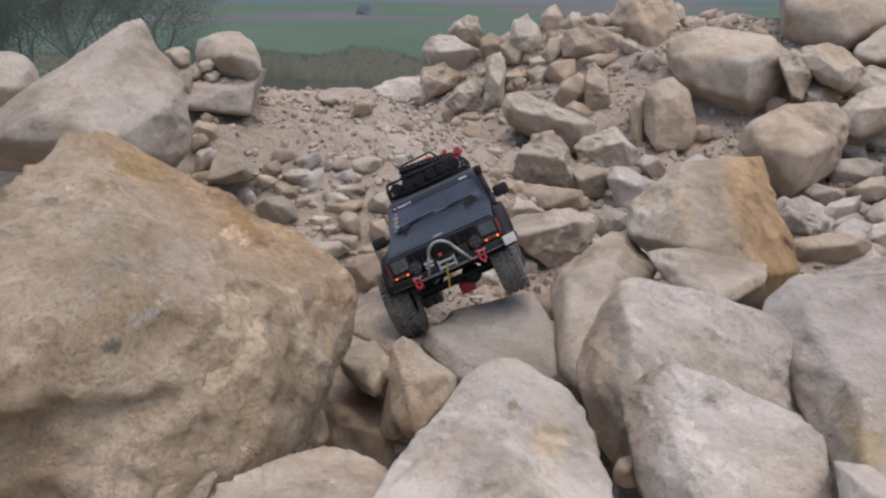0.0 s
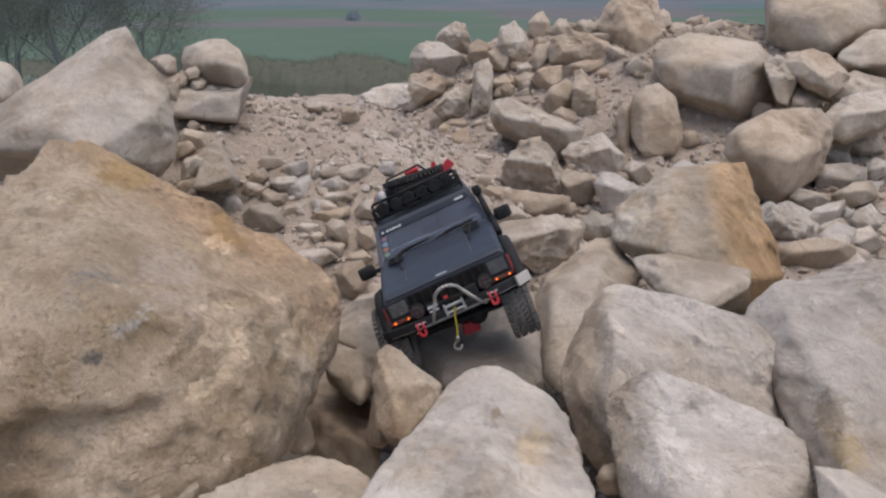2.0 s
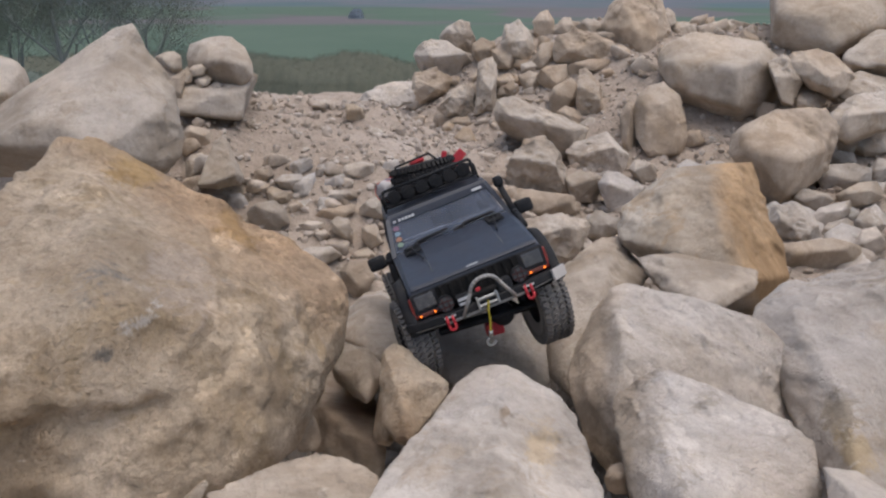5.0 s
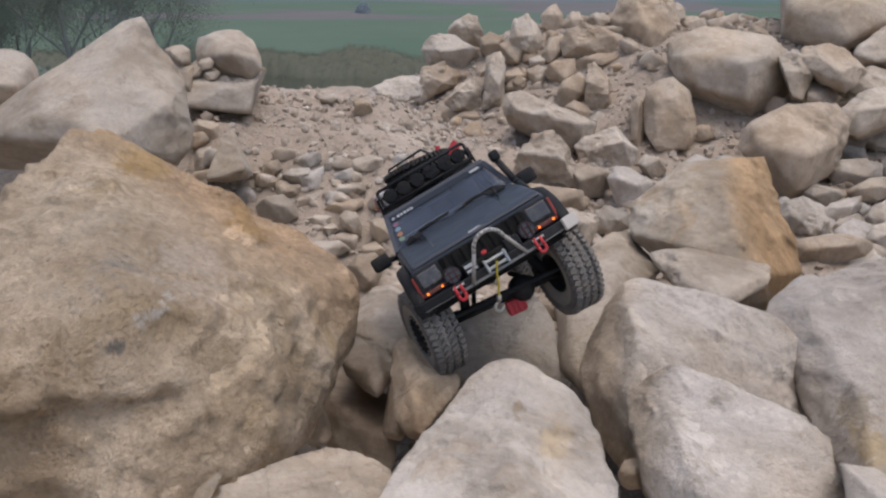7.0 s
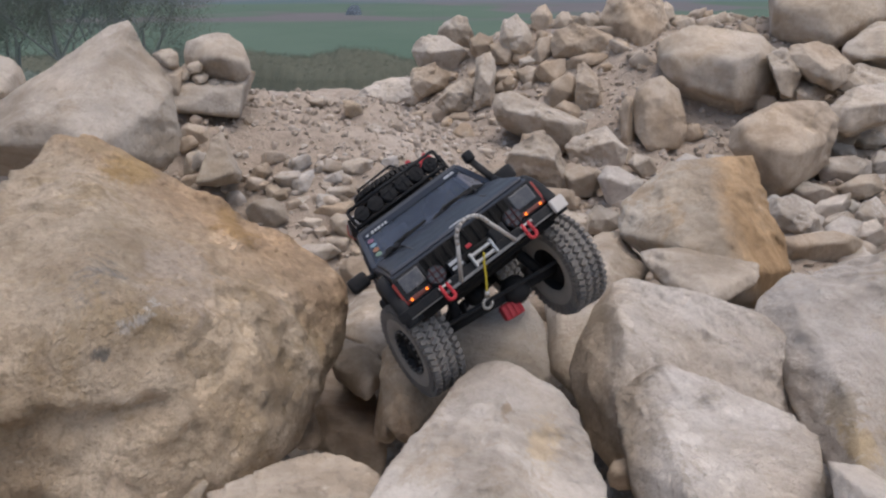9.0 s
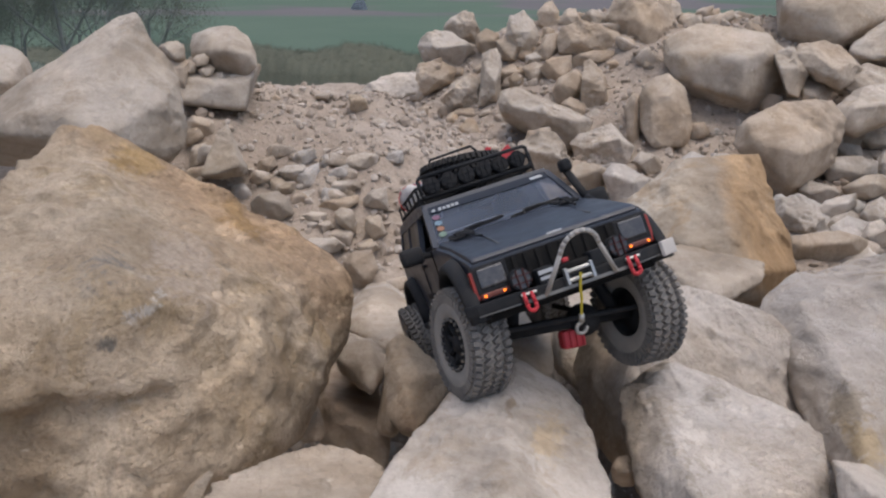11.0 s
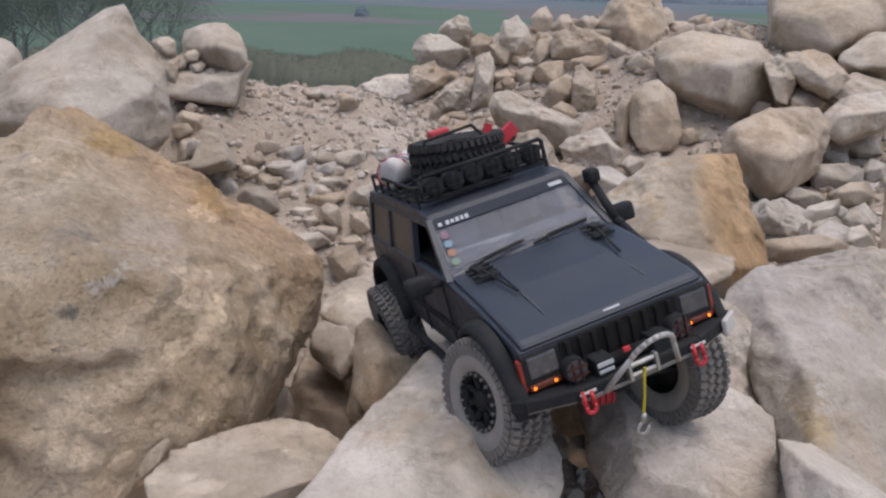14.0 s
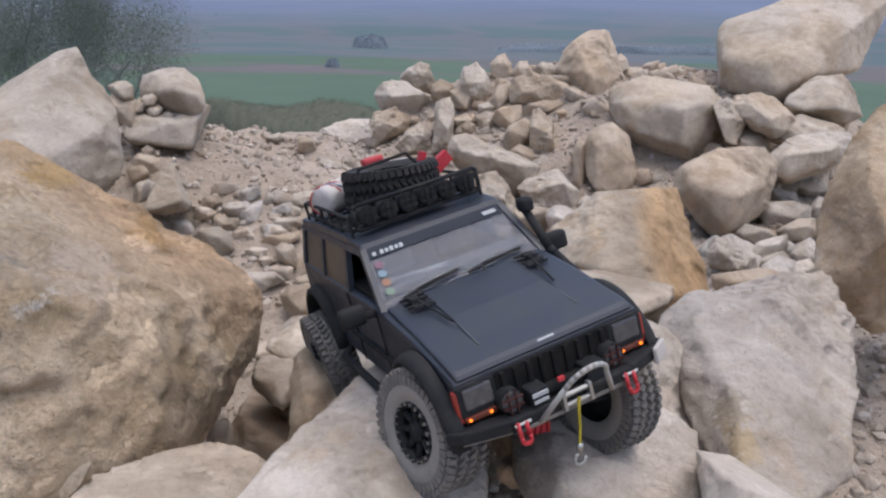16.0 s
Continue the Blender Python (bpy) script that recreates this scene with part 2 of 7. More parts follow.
stickers = [plain("sticker", c, 0.4, 0.4, dust=0.1) for c in ((0.15, 0.07, 0.11), (0.14, 0.21, 0.26), (0.25, 0.12, 0.07), (0.14, 0.20, 0.15))]
tinted = plain("dusty_tinted_glass", (0.032, 0.028, 0.022), 0.25, 0.5, dust=0.3)


def windscreen_glass():
    m = Nodes("windscreen_glass")
    out = m.tree.nodes["Material Output"]
    clear, gloss, film = m.add("ShaderNodeBsdfTransparent"), m.add("ShaderNodeBsdfGlossy"), m.add("ShaderNodeBsdfDiffuse")
    one, two, fres = m.add("ShaderNodeMixShader"), m.add("ShaderNodeMixShader"), m.add("ShaderNodeLayerWeight")
    clear.inputs[0].default_value = (0.78, 0.80, 0.84, 1)
    gloss.inputs["Roughness"].default_value = 0.03
    # blue-grey film: dust, with the sky's reflection put into its colour
    film.inputs[0].default_value = (0.135, 0.16, 0.21, 1)
    m.link(m.ramp(m.noise(m.coords(False), 30, 4, 0.6), (0.35, (0.22, 0.22, 0.22)), (0.7, (0.42, 0.42, 0.42))), one.inputs[0])
    m.link(clear.outputs[0], one.inputs[1])
    m.link(film.outputs[0], one.inputs[2])
    fres.inputs[0].default_value = 0.25
    m.link(m.ramp(fres.outputs[1], (0.0, (0.01,) * 3), (1.0, (0.055,) * 3)), two.inputs[0])
    m.link(one.outputs[0], two.inputs[1])
    m.link(gloss.outputs[0], two.inputs[2])
    m.link(two.outputs[0], out.inputs[0])
    return m.mat


glass = windscreen_glass()


def leaf_material(name, a, b):
    """Thin leaves: light comes through them as well as off them."""
    m = Nodes(name)
    geo = m.add("ShaderNodeNewGeometry")
    col = m.ramp(geo.outputs["Random Per Island"], (0.0, a), (1.0, b))
    off, thr, mix = m.add("ShaderNodeBsdfDiffuse"), m.add("ShaderNodeBsdfTranslucent"), m.add("ShaderNodeMixShader")
    m.link(col, off.inputs[0])
    m.link(col, thr.inputs[0])
    m.link(off.outputs[0], mix.inputs[1])
    m.link(thr.outputs[0], mix.inputs[2])
    m.link(mix.outputs[0], m.tree.nodes["Material Output"].inputs[0])
    return m.mat


# leaves and bark below the rim are paled and greyed: haze in their colours
leaves = leaf_material("hazy_leaves", (0.165, 0.205, 0.17), (0.185, 0.225, 0.19))
olive = leaf_material("hazy_olive_leaves", (0.15, 0.165, 0.125), (0.17, 0.18, 0.14))
# blue-grey far leaves: the veil of distance painted into the colour
far_leaves = leaf_material("hazy_far_woods", (0.28, 0.32, 0.355), (0.29, 0.33, 0.365))
hazy_bark = plain("hazy_bark", (0.21, 0.225, 0.215), 0.95, 0.1, dust=0.1)


def ground_material():
    """Pale quarry dirt near by; meadow, brush and fields in the valley, their far colours tinted as haze."""
    m = Nodes("ground")
    co = m.coords(False)
    sep = m.add("ShaderNodeSeparateXYZ")
    m.link(co, sep.inputs[0])
    wide, fine, grit = m.noise(co, 2.2, 8, 0.65), m.noise(co, 26, 8, 0.7), m.noise(co, 140, 5, 0.75)
    dirt = m.ramp(wide, (0.3, (0.30, 0.245, 0.195)), (0.55, (0.365, 0.305, 0.25)), (0.75, (0.42, 0.362, 0.308)))
    dirt = m.mix(0.8, dirt, m.ramp(fine, (0.3, (0.6, 0.58, 0.55)), (0.5, (1, 1, 1)), (0.72, (1.15, 1.13, 1.1))), "MULTIPLY")
    dirt = m.mix(0.6, dirt, m.ramp(grit, (0.3, (0.6, 0.58, 0.55)), (0.5, (1, 1, 1)), (0.7, (1.2, 1.18, 1.15))), "MULTIPLY")

    def along(size, lo, hi):
        """1 past a rim that lies across the valley, with an uneven edge."""
        add = m.add("ShaderNodeMath")
        add.operation = "MULTIPLY_ADD"
        m.link(m.noise(co, 1.6 / size, 4), add.inputs[0])
        add.inputs[1].default_value = size * 0.3
        m.link(sep.outputs[1], add.inputs[2])
        mp = m.add("ShaderNodeMapRange")
        mp.inputs[1].default_value, mp.inputs[2].default_value = lo, hi
        m.link(add.outputs[0], mp.inputs[0])
        return mp.outputs[0]

    rough_grass = m.ramp(m.noise(co, 0.12, 9, 0.7), (0.35, (0.075, 0.088, 0.065)), (0.6, (0.105, 0.115, 0.085)))
    meadow = m.ramp(m.noise(co, 0.02, 8, 0.6), (0.3, (0.082, 0.122, 0.088)), (0.7, (0.100, 0.137, 0.102)))
    # far colours turn bluer and paler by steps: distance haze painted in
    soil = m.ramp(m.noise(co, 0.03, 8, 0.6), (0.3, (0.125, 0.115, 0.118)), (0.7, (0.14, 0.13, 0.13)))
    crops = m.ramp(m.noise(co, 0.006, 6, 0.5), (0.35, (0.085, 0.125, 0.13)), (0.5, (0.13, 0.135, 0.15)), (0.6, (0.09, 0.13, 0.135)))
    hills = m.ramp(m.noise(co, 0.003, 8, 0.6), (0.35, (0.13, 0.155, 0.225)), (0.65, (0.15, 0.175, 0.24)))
    col = m.mix(along(2, 5.5, 7), dirt, rough_grass)
    col = m.mix(along(30, 205, 235), col, meadow)
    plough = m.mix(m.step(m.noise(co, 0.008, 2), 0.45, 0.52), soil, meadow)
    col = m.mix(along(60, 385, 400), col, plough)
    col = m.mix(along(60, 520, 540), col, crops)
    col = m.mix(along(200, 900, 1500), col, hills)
    m.bump((m.noise(co, 26, 3, 0.5), 1.0, 0.008), (m.noise(co, 70, 3, 0.5), 1.0, 0.005), (m.noise(co, 190, 2, 0.5), 1.0, 0.002))
    return m.done(col, 0.95, 0.1)


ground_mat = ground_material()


# ---------------------------------------------------------------- numeric noise
def hashed(i, j, k, seed):
    h = (i.astype(np.int64) * 73856093) ^ (j.astype(np.int64) * 19349663) ^ (k.astype(np.int64) * 83492791) ^ (seed * 2654435 + 97)
    h = (h ^ (h >> 13)) * 1274126177
    h = (h ^ (h >> 16)) & 0xFFFFFF
    return h / float(0xFFFFFF) * 2 - 1


def bumps(p, seed=0):
    """Smooth noise in -1..1 at the points p (n, 3), one bump to a unit."""
    i = np.floor(p)
    f = p - i
    f = f * f * f * (f * (f * 6 - 15) + 10)
    out = 0
    for a in (0, 1):
        for b in (0, 1):
            for c in (0, 1):
                w = (f[:, 0] if a else 1 - f[:, 0]) * (f[:, 1] if b else 1 - f[:, 1]) * (f[:, 2] if c else 1 - f[:, 2])
                out = out + w * hashed(i[:, 0] + a, i[:, 1] + b, i[:, 2] + c, seed)
    return out


def fractal(p, octaves, seed=0, gain=0.5):
    out, amp = 0, 1.0
    for o in range(octaves):
        out = out + amp * bumps(p * 2.0 ** o + o * 17.3, seed + o)
        amp *= gain
    return out


# ---------------------------------------------------------------- helpers for things
def mesh_from(name, verts, faces, material, smooth=True):
    me = bpy.data.meshes.new(name)
    me.from_pydata(np.asarray(verts).tolist(), [], np.asarray(faces).tolist() if isinstance(faces, np.ndarray) else faces)
    me.materials.append(material)
    me.polygons.foreach_set("use_smooth", [smooth] * len(me.polygons))
    me.update()
    return me


def part(name, bm, material, parent, label="", smooth=False):
    """One mesh object under a thing or a part."""
    me = bpy.data.meshes.new(name)
    bm.normal_update()
    bm.to_mesh(me)
    bm.free()
    me.materials.append(material)
    if smooth:
        me.polygons.foreach_set("use_smooth", [True] * len(me.polygons))
    ob = new(name, me)
    ob.parent = parent
    return tagged(ob, label)


_balls = {}


def ball(lod):
    if lod not in _balls:
        bm = bmesh.new()
        bmesh.ops.create_icosphere(bm, subdivisions=lod + 1, radius=1)
        bm.verts.ensure_lookup_table()
        v = np.array([x.co for x in bm.verts])
        _balls[lod] = v / np.linalg.norm(v, axis=1)[:, None], np.array([[x.index for x in f.verts] for f in bm.faces])
        bm.free()
    return _balls[lod]


def scars(p, seed, tilt):
    """Broken faces in cells of one unit: shallow dished scars, each tipped its own way, meeting in crisp ridges."""
    i = np.floor(p)
    best = None
    for a in (-1, 0, 1):
        for b in (-1, 0, 1):
            for c in (-1, 0, 1):
                j = [i[:, 0] + a, i[:, 1] + b, i[:, 2] + c]
                d = p - np.stack([j[k] + 0.5 + 0.45 * hashed(*j, seed + k) for k in range(3)], 1)
                h = tilt * ((d ** 2).sum(1) + sum(d[:, k] * hashed(*j, seed + 5 + k) for k in range(3)) * 1.3 + 0.3 * hashed(*j, seed + 9))
                best = h if best is None else np.minimum(best, h)
    return best - best.mean()


def stone_shape(corners, lod, seed, soft, roughness=1.0, chips=16, cut=(0.93, 0.99), ledges=()):
    """A broken block: the flat facets that span its corners, worn where they meet, with scars, ledges and crumbs."""
    rng = np.random.RandomState(seed + 5)
    pts = np.array(corners, float)
    mid = pts.mean(0)
    bm = bmesh.new()
    for p in pts:
        bm.verts.new(p - mid)
    bmesh.ops.convex_hull(bm, input=bm.verts)
    planes = []
    for f in sorted(bm.faces, key=lambda f: -f.calc_area()):
        f.normal_update()
        n, d = np.array(f.normal), float(f.normal.dot(f.verts[0].co))
        if d < 0:
            n, d = -n, -d
        if d > 1e-5 and f.calc_area() > 1e-7 and all(n @ q < 0.955 for q, _ in planes):
            planes.append((n, d))
    bm.free()
    local = pts - mid
    for _ in range(chips):
        n = rng.normal(size=3)
        n /= np.linalg.norm(n)
        planes.append((n, (local @ n).max() * rng.uniform(*cut)))
    dirs, faces = ball(lod)
    size = np.abs(local).mean() * 1.6
    bend = 1 + 0.02 * fractal(dirs * 2.2 + seed, 3, seed + 3)
    inv = np.zeros(len(dirs))
    for n, d in planes:
        inv += (np.maximum(dirs @ n, 0) * size / d) ** soft
    v = dirs * (size * inv ** (-1.0 / soft) * bend)[:, None]
    off = seed * 3.7
    broad = fractal(v / (size * 0.55) + off, 5, seed + 9, 0.56)
    # scars: shallow flakes broken off, with a crisp rim on one side
    field = fractal(v / (size * 0.5) + off + 5, 5, seed + 21, 0.55) * 1.7
    steps = np.floor(field) + smooth_step(field - np.floor(field), 0.8, 1.0)
    mid_n = fractal(v / 0.05 + off, 5, seed + 40, 0.6)
    # crumbling stretches beside smooth ones
    crumbly = smooth_step(fractal(v / (size * 0.8) + off + 9, 3, seed + 60), -0.15, 0.45)
    amp = min(1.0, size / 0.14) * roughness
    d = size * 0.010 * broad * roughness + size * 0.004 * steps * roughness * (0.2 + crumbly) + amp * 0.0024 * mid_n * (0.3 + crumbly)
    d = d + size * 0.6 * scars(v / (size * 0.6) + off, seed + 11, 0.075) * roughness
    if lod >= 5:
        d = d + roughness * (0.3 + 0.7 * crumbly) * (0.045 * scars(v / 0.045 + off, seed + 31, 0.42) + 0.015 * scars(v / 0.015 + off, seed + 51, 0.42))
        pits = fractal(v / 0.016 + off, 4, seed + 80, 0.65)
        d = d + amp * (0.0006 + 0.0024 * crumbly) * pits
    r = np.linalg.norm(v, axis=1)
    v = v + dirs * (d * np.minimum(1.0, r / size))[:, None] + mid
    for at, up, deep, half, reach in ledges:
        # an overhanging lip: under it the face falls back and then comes out again
        u = np.array(up, float)
        q = v - np.array(at) + 0.012 * np.stack([fractal(v / 0.04 + a, 3, seed + a) for a in (1, 2, 3)], 1)
        s = -(q @ (u / np.linalg.norm(u)))
        side = np.linalg.norm(q + s[:, None] * u / np.linalg.norm(u), axis=1)
        w = smooth_step(s, 0, 0.012) * np.exp(-np.maximum(s, 0) / reach) * np.exp(-(side / half) ** 4)
        v = v - dirs * (deep * w)[:, None]
    return v, faces


def boulder(name, label, at, turn, material, outline, front, thick, drop=0.0, lod=5, seed=0, soft=220, flat=0, group="", roughness=1.0, chips=None, ledges=()):
    """A limestone block, its rim and front corners given in metres round its middle; it goes back by thick and sinks by drop behind the rim."""
    rim = np.array(outline)
    if flat:
        back = rim * (0.93, 0.93, 1) - (0, 0, thick)
    else:
        back = rim * (0.86, 1, 0.86) + (0, thick, -drop)
    corners = list(map(tuple, rim)) + [tuple(p) for p in front] + list(map(tuple, back))
    if chips is None:
        chips = 5 if lod > 4 else 3
    v, faces = stone_shape(corners, lod, seed, soft, roughness, chips, (0.95, 0.995) if lod > 4 else (0.88, 0.97), ledges)
    ob = new(name, mesh_from(name, v, faces, material))
    ob.matrix_world = pose(*at, 0, 0, turn)
    return tagged(ob, label, "boulder" if name == "boulder" else "rock", group)


# ---------------------------------------------------------------- ground: one sheet from the rubble to the far hills
def bell(x, y, cx, cy, sx, sy):
    return np.exp(-((x - cx) / sx) ** 2 - ((y - cy) / sy) ** 2)


def smooth_step(x, lo, hi):
    t = np.clip((x - lo) / (hi - lo), 0, 1)
    return t * t * (3 - 2 * t)


def ground_height(x, y):
    left = smooth_step(-x, -0.45, 0.25)
    z = -0.04 + 0.27 * smooth_step(y, 1.35, 2.45) * left - 0.06 * smooth_step(-y, -0.9, 0.2)
    z = z - 0.32 * smooth_step(y, 2.62, 3.3) * left + 0.08 * bell(x, y, -0.68, 2.2, 0.28, 0.2)
    z = z + 0.40 * bell(x, y, 0.8, 3.85, 0.65, 0.6) + 0.18 * bell(x, y, 0.1, 3.95, 0.4, 0.35) + 0.38 * bell(x, y, 1.75, 3.7, 0.6, 0.6) + 0.13 * bell(x, y, 1.05, 3.2, 0.45, 0.3)
    z = z - 6.0 * smooth_step(y, 4.4, 16) - 24 * smooth_step(y, 10, 150)
    far = np.maximum(0, (np.hypot(x, y) - 750) / 1000)
    z = z + 42 * far ** 1.2 * (1 + 0.35 * np.sin(x / 420 + 1) + 0.2 * np.sin(x / 170))
    return z


def ground_relief(x, y):
    p = np.stack([x, y, 0 * x], 1)
    near = 1 - smooth_step(np.hypot(x, y - 2), 4, 9)
    clods = np.maximum(fractal(p / 0.075, 4, 7), -0.3)
    return ground_height(x, y) + near * (0.025 * fractal(p / 0.3, 3, 3) + 0.017 * clods)


def make_ground():
    xs = np.concatenate([-np.geomspace(3.0, 4000, 60)[::-1], np.arange(-2.9, 3.2, 0.022), np.geomspace(3.3, 4000, 60)])
    ys = np.concatenate([-np.geomspace(1.0, 2000, 30)[::-1], np.arange(-0.9, 4.8, 0.022), np.geomspace(4.85, 4500, 110)])
    gx, gy = np.meshgrid(xs, ys)
    x, y = gx.ravel(), gy.ravel()
    z = ground_relief(x, y)
    nx, ny = len(xs), len(ys)
    i = (np.arange(ny - 1)[:, None] * nx + np.arange(nx - 1)).ravel()
    faces = np.stack([i, i + 1, i + nx + 1, i + nx], 1)
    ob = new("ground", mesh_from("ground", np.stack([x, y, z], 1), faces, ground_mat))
    return tagged(ob, "pale stony quarry dirt falling away to green valley fields", "ground", kind="structure")


make_ground()

# ---------------------------------------------------------------- boulders and rocks
boulder('boulder', 'huge ochre-stained limestone boulder with a rough dusty face', (-0.277, 0.740, 0.371), 20.2, tan,
        [(-0.202, -0.181, -0.201), (-0.175, -0.191, -0.03), (-0.19, -0.037, 0.078), (-0.17, 0.041, 0.059), (-0.144, 0.117, 0.068), (-0.136, 0.146, 0.085), (-0.112, 0.169, 0.106), (-0.103, 0.187, 0.123), (-0.093, 0.205, 0.127), (-0.074, 0.198, 0.13), (-0.05, 0.2, 0.125), (0.008, 0.189, 0.08), (0.069, 0.177, 0.026), (0.121, 0.158, 0.004), (0.171, 0.129, -0.023), (0.193, 0.099, -0.031), (0.198, 0.076, -0.045), (0.184, 0.039, -0.11), (0.168, 0.013, -0.125), (0.144, -0.01, -0.145), (0.12, -0.066, -0.158), (0.107, -0.082, -0.166), (0.076, -0.145, -0.123), (0.042, -0.165, -0.12), (0.01, -0.195, -0.108), (-0.032, -0.212, -0.144), (-0.107, -0.216, -0.195)],
        [(-0.018, -0.143, 0.045), (0.057, -0.106, 0.002), (0.097, -0.078, -0.063), (0.081, -0.142, -0.107), (-0.054, -0.129, 0.069), (-0.132, -0.17, 0.054), (-0.112, 0.095, 0.097)], 0.35, 0.15, lod=6, seed=1, soft=200, roughness=0.8, ledges=[((-0.116, -0.197, -0.008), (0.05, 0, 1), 0.03, 0.09, 0.05), ((0.025, 0.14, 0.077), (0.5, 0.6, 1), 0.01, 0.12, 0.02)])
boulder('boulder', 'tall pale limestone boulder with a pointed top and a crack', (-0.651, 1.525, 0.450), 23.1, pale,
        [(-0.202, 0.066, -0.042), (-0.157, 0.063, -0.008), (-0.119, 0.055, 0.007), (-0.09, 0.056, 0.036), (-0.045, 0.05, 0.063), (0.011, 0.043, 0.097), (0.04, 0.04, 0.118), (0.061, 0.034, 0.123), (0.073, 0.029, 0.124), (0.084, 0.017, 0.109), (0.089, 0.005, 0.089), (0.103, -0.012, 0.066), (0.116, -0.024, 0.053), (0.127, -0.043, 0.022), (0.135, -0.062, -0.008), (0.135, -0.086, -0.059), (0.127, -0.105, -0.105), (0.103, -0.115, -0.145), (0.032, -0.095, -0.165), (-0.098, -0.034, -0.155), (-0.258, 0.039, -0.145), (-0.268, 0.078, -0.074)],
        [(0.041, -0.048, 0.077), (-0.031, -0.103, 0.024), (-0.086, -0.154, -0.026), (-0.212, -0.086, -0.067), (-0.007, -0.206, -0.06), (0.088, -0.13, -0.021)], 0.50, 0.10, lod=6, seed=2, soft=200, roughness=0.7, ledges=[((0.1, -0.05, 0.1), (0.7, 0, 1), 0.012, 0.05, 0.02)])
boulder('boulder', 'rounded pale boulder at the rim of the rubble', (-1.049, 1.892, 0.423), 29.0, pale,
        [(-0.005, 0.035, 0.051), (0.019, 0.021, 0.051), (0.047, 0, 0.041), (0.063, -0.021, 0.022), (0.069, -0.044, -0.009), (0.074, -0.053, -0.019), (0.049, -0.052, -0.04), (-0.005, -0.042, -0.071), (-0.112, 0.014, -0.077), (-0.121, 0.07, 0.003), (-0.078, 0.072, 0.047)],
        [(-0.008, -0.043, 0.041), (0.046, -0.074, 0.02), (-0.063, -0.093, -0.005), (0.013, -0.112, -0.028)], 0.35, 0.10, lod=5, seed=3, soft=120, roughness=0.7)
boulder('rock', 'half-buried pale rock behind the ochre boulder', (-0.693, 1.138, 0.300), 31.2, pale,
        [(-0.036, 0.035, 0.028), (0.018, 0.006, 0.039), (0.039, -0.011, 0.028), (0.037, -0.022, -0.001), (-0.005, -0.015, -0.041), (-0.051, 0.009, -0.05)],
        [(-0.029, 0.013, 0.024), (0.013, -0.007, 0.032), (0.029, -0.022, 0.024), (0.028, -0.033, 0.002), (-0.005, -0.031, -0.028), (-0.04, -0.013, -0.034)], 0.20, 0.06, lod=5, seed=4, soft=190, chips=5, roughness=0.55)
boulder('boulder', 'rounded cracked boulder sitting on a crumbling block', (-0.611, 2.281, 0.429), 15.0, pale,
        [(-0.097, 0.034, 0.008), (-0.087, 0.054, 0.034), (-0.047, 0.049, 0.04), (-0.022, 0.05, 0.049), (0.005, 0.049, 0.056), (0.033, 0.038, 0.051), (0.055, 0.016, 0.034), (0.071, -0.008, 0.012), (0.082, -0.037, -0.016), (0.081, -0.064, -0.046), (0.051, -0.077, -0.069), (0.012, -0.066, -0.069), (-0.041, -0.042, -0.057), (-0.097, 0.002, -0.026)],
        [(-0.052, -0.012, 0.033), (-0.042, -0.09, 0.002), (0.015, -0.134, 0.008), (0.063, -0.098, -0.013)], 0.30, 0.04, lod=5, seed=5, soft=90, roughness=0.5, chips=4)
boulder('boulder', 'crumbling square block covered with grit', (-0.645, 2.289, 0.348), 15.7, pale,
        [(-0.113, 0.022, -0.01), (-0.098, 0.052, 0.021), (-0.071, 0.073, 0.047), (0.008, 0.041, 0.038), (0.079, 0.009, 0.027), (0.115, 0.005, 0.033), (0.11, -0.041, -0.01), (0.076, -0.114, -0.08), (-0.105, -0.047, -0.067)],
        [(-0.099, -0.103, 0.003), (0.016, -0.162, 0.001), (0.083, -0.143, -0.009), (0.071, -0.175, -0.068), (-0.098, -0.155, -0.049)], 0.35, 0.10, lod=5, seed=6, soft=260, roughness=0.35, chips=2)
boulder('stone', 'crumbling stone wedged under the rounded boulder', (-0.693, 2.196, 0.385), 17.5, pale,
        [(-0.024, 0.006, -0.002), (-0.012, 0.013, 0.011), (0.006, 0.013, 0.017), (0.023, -0.002, 0.007), (0.014, -0.015, -0.013), (-0.007, -0.015, -0.02)],
        [(-0.013, -0.015, 0), (0.014, -0.016, 0.01), (0, -0.028, -0.008)], 0.08, 0.02, lod=4, seed=260, group='stones wedged under the boulder')
boulder('stone', 'crumbling stone wedged under the rounded boulder', (-0.659, 2.196, 0.405), 16.7, pale,
        [(-0.024, 0.006, -0.001), (-0.013, 0.014, 0.011), (0.011, 0.012, 0.016), (0.024, -0.004, 0.004), (0.014, -0.016, -0.013), (-0.013, -0.013, -0.017)],
        [(-0.011, -0.01, 0), (0.016, -0.014, 0.01)], 0.08, 0.02, lod=4, seed=261, group='stones wedged under the boulder')
boulder('stone', 'crumbling stone wedged under the rounded boulder', (-0.648, 2.196, 0.376), 16.5, pale,
        [(-0.025, 0.006, -0.002), (-0.014, 0.015, 0.012), (0.01, 0.012, 0.016), (0.026, -0.004, 0.004), (0.014, -0.016, -0.013), (-0.011, -0.013, -0.018)],
        [(-0.013, -0.01, 0.004), (0.012, -0.015, 0.005), (0.002, -0.029, -0.01)], 0.08, 0.02, lod=4, seed=262, group='stones wedged under the boulder')
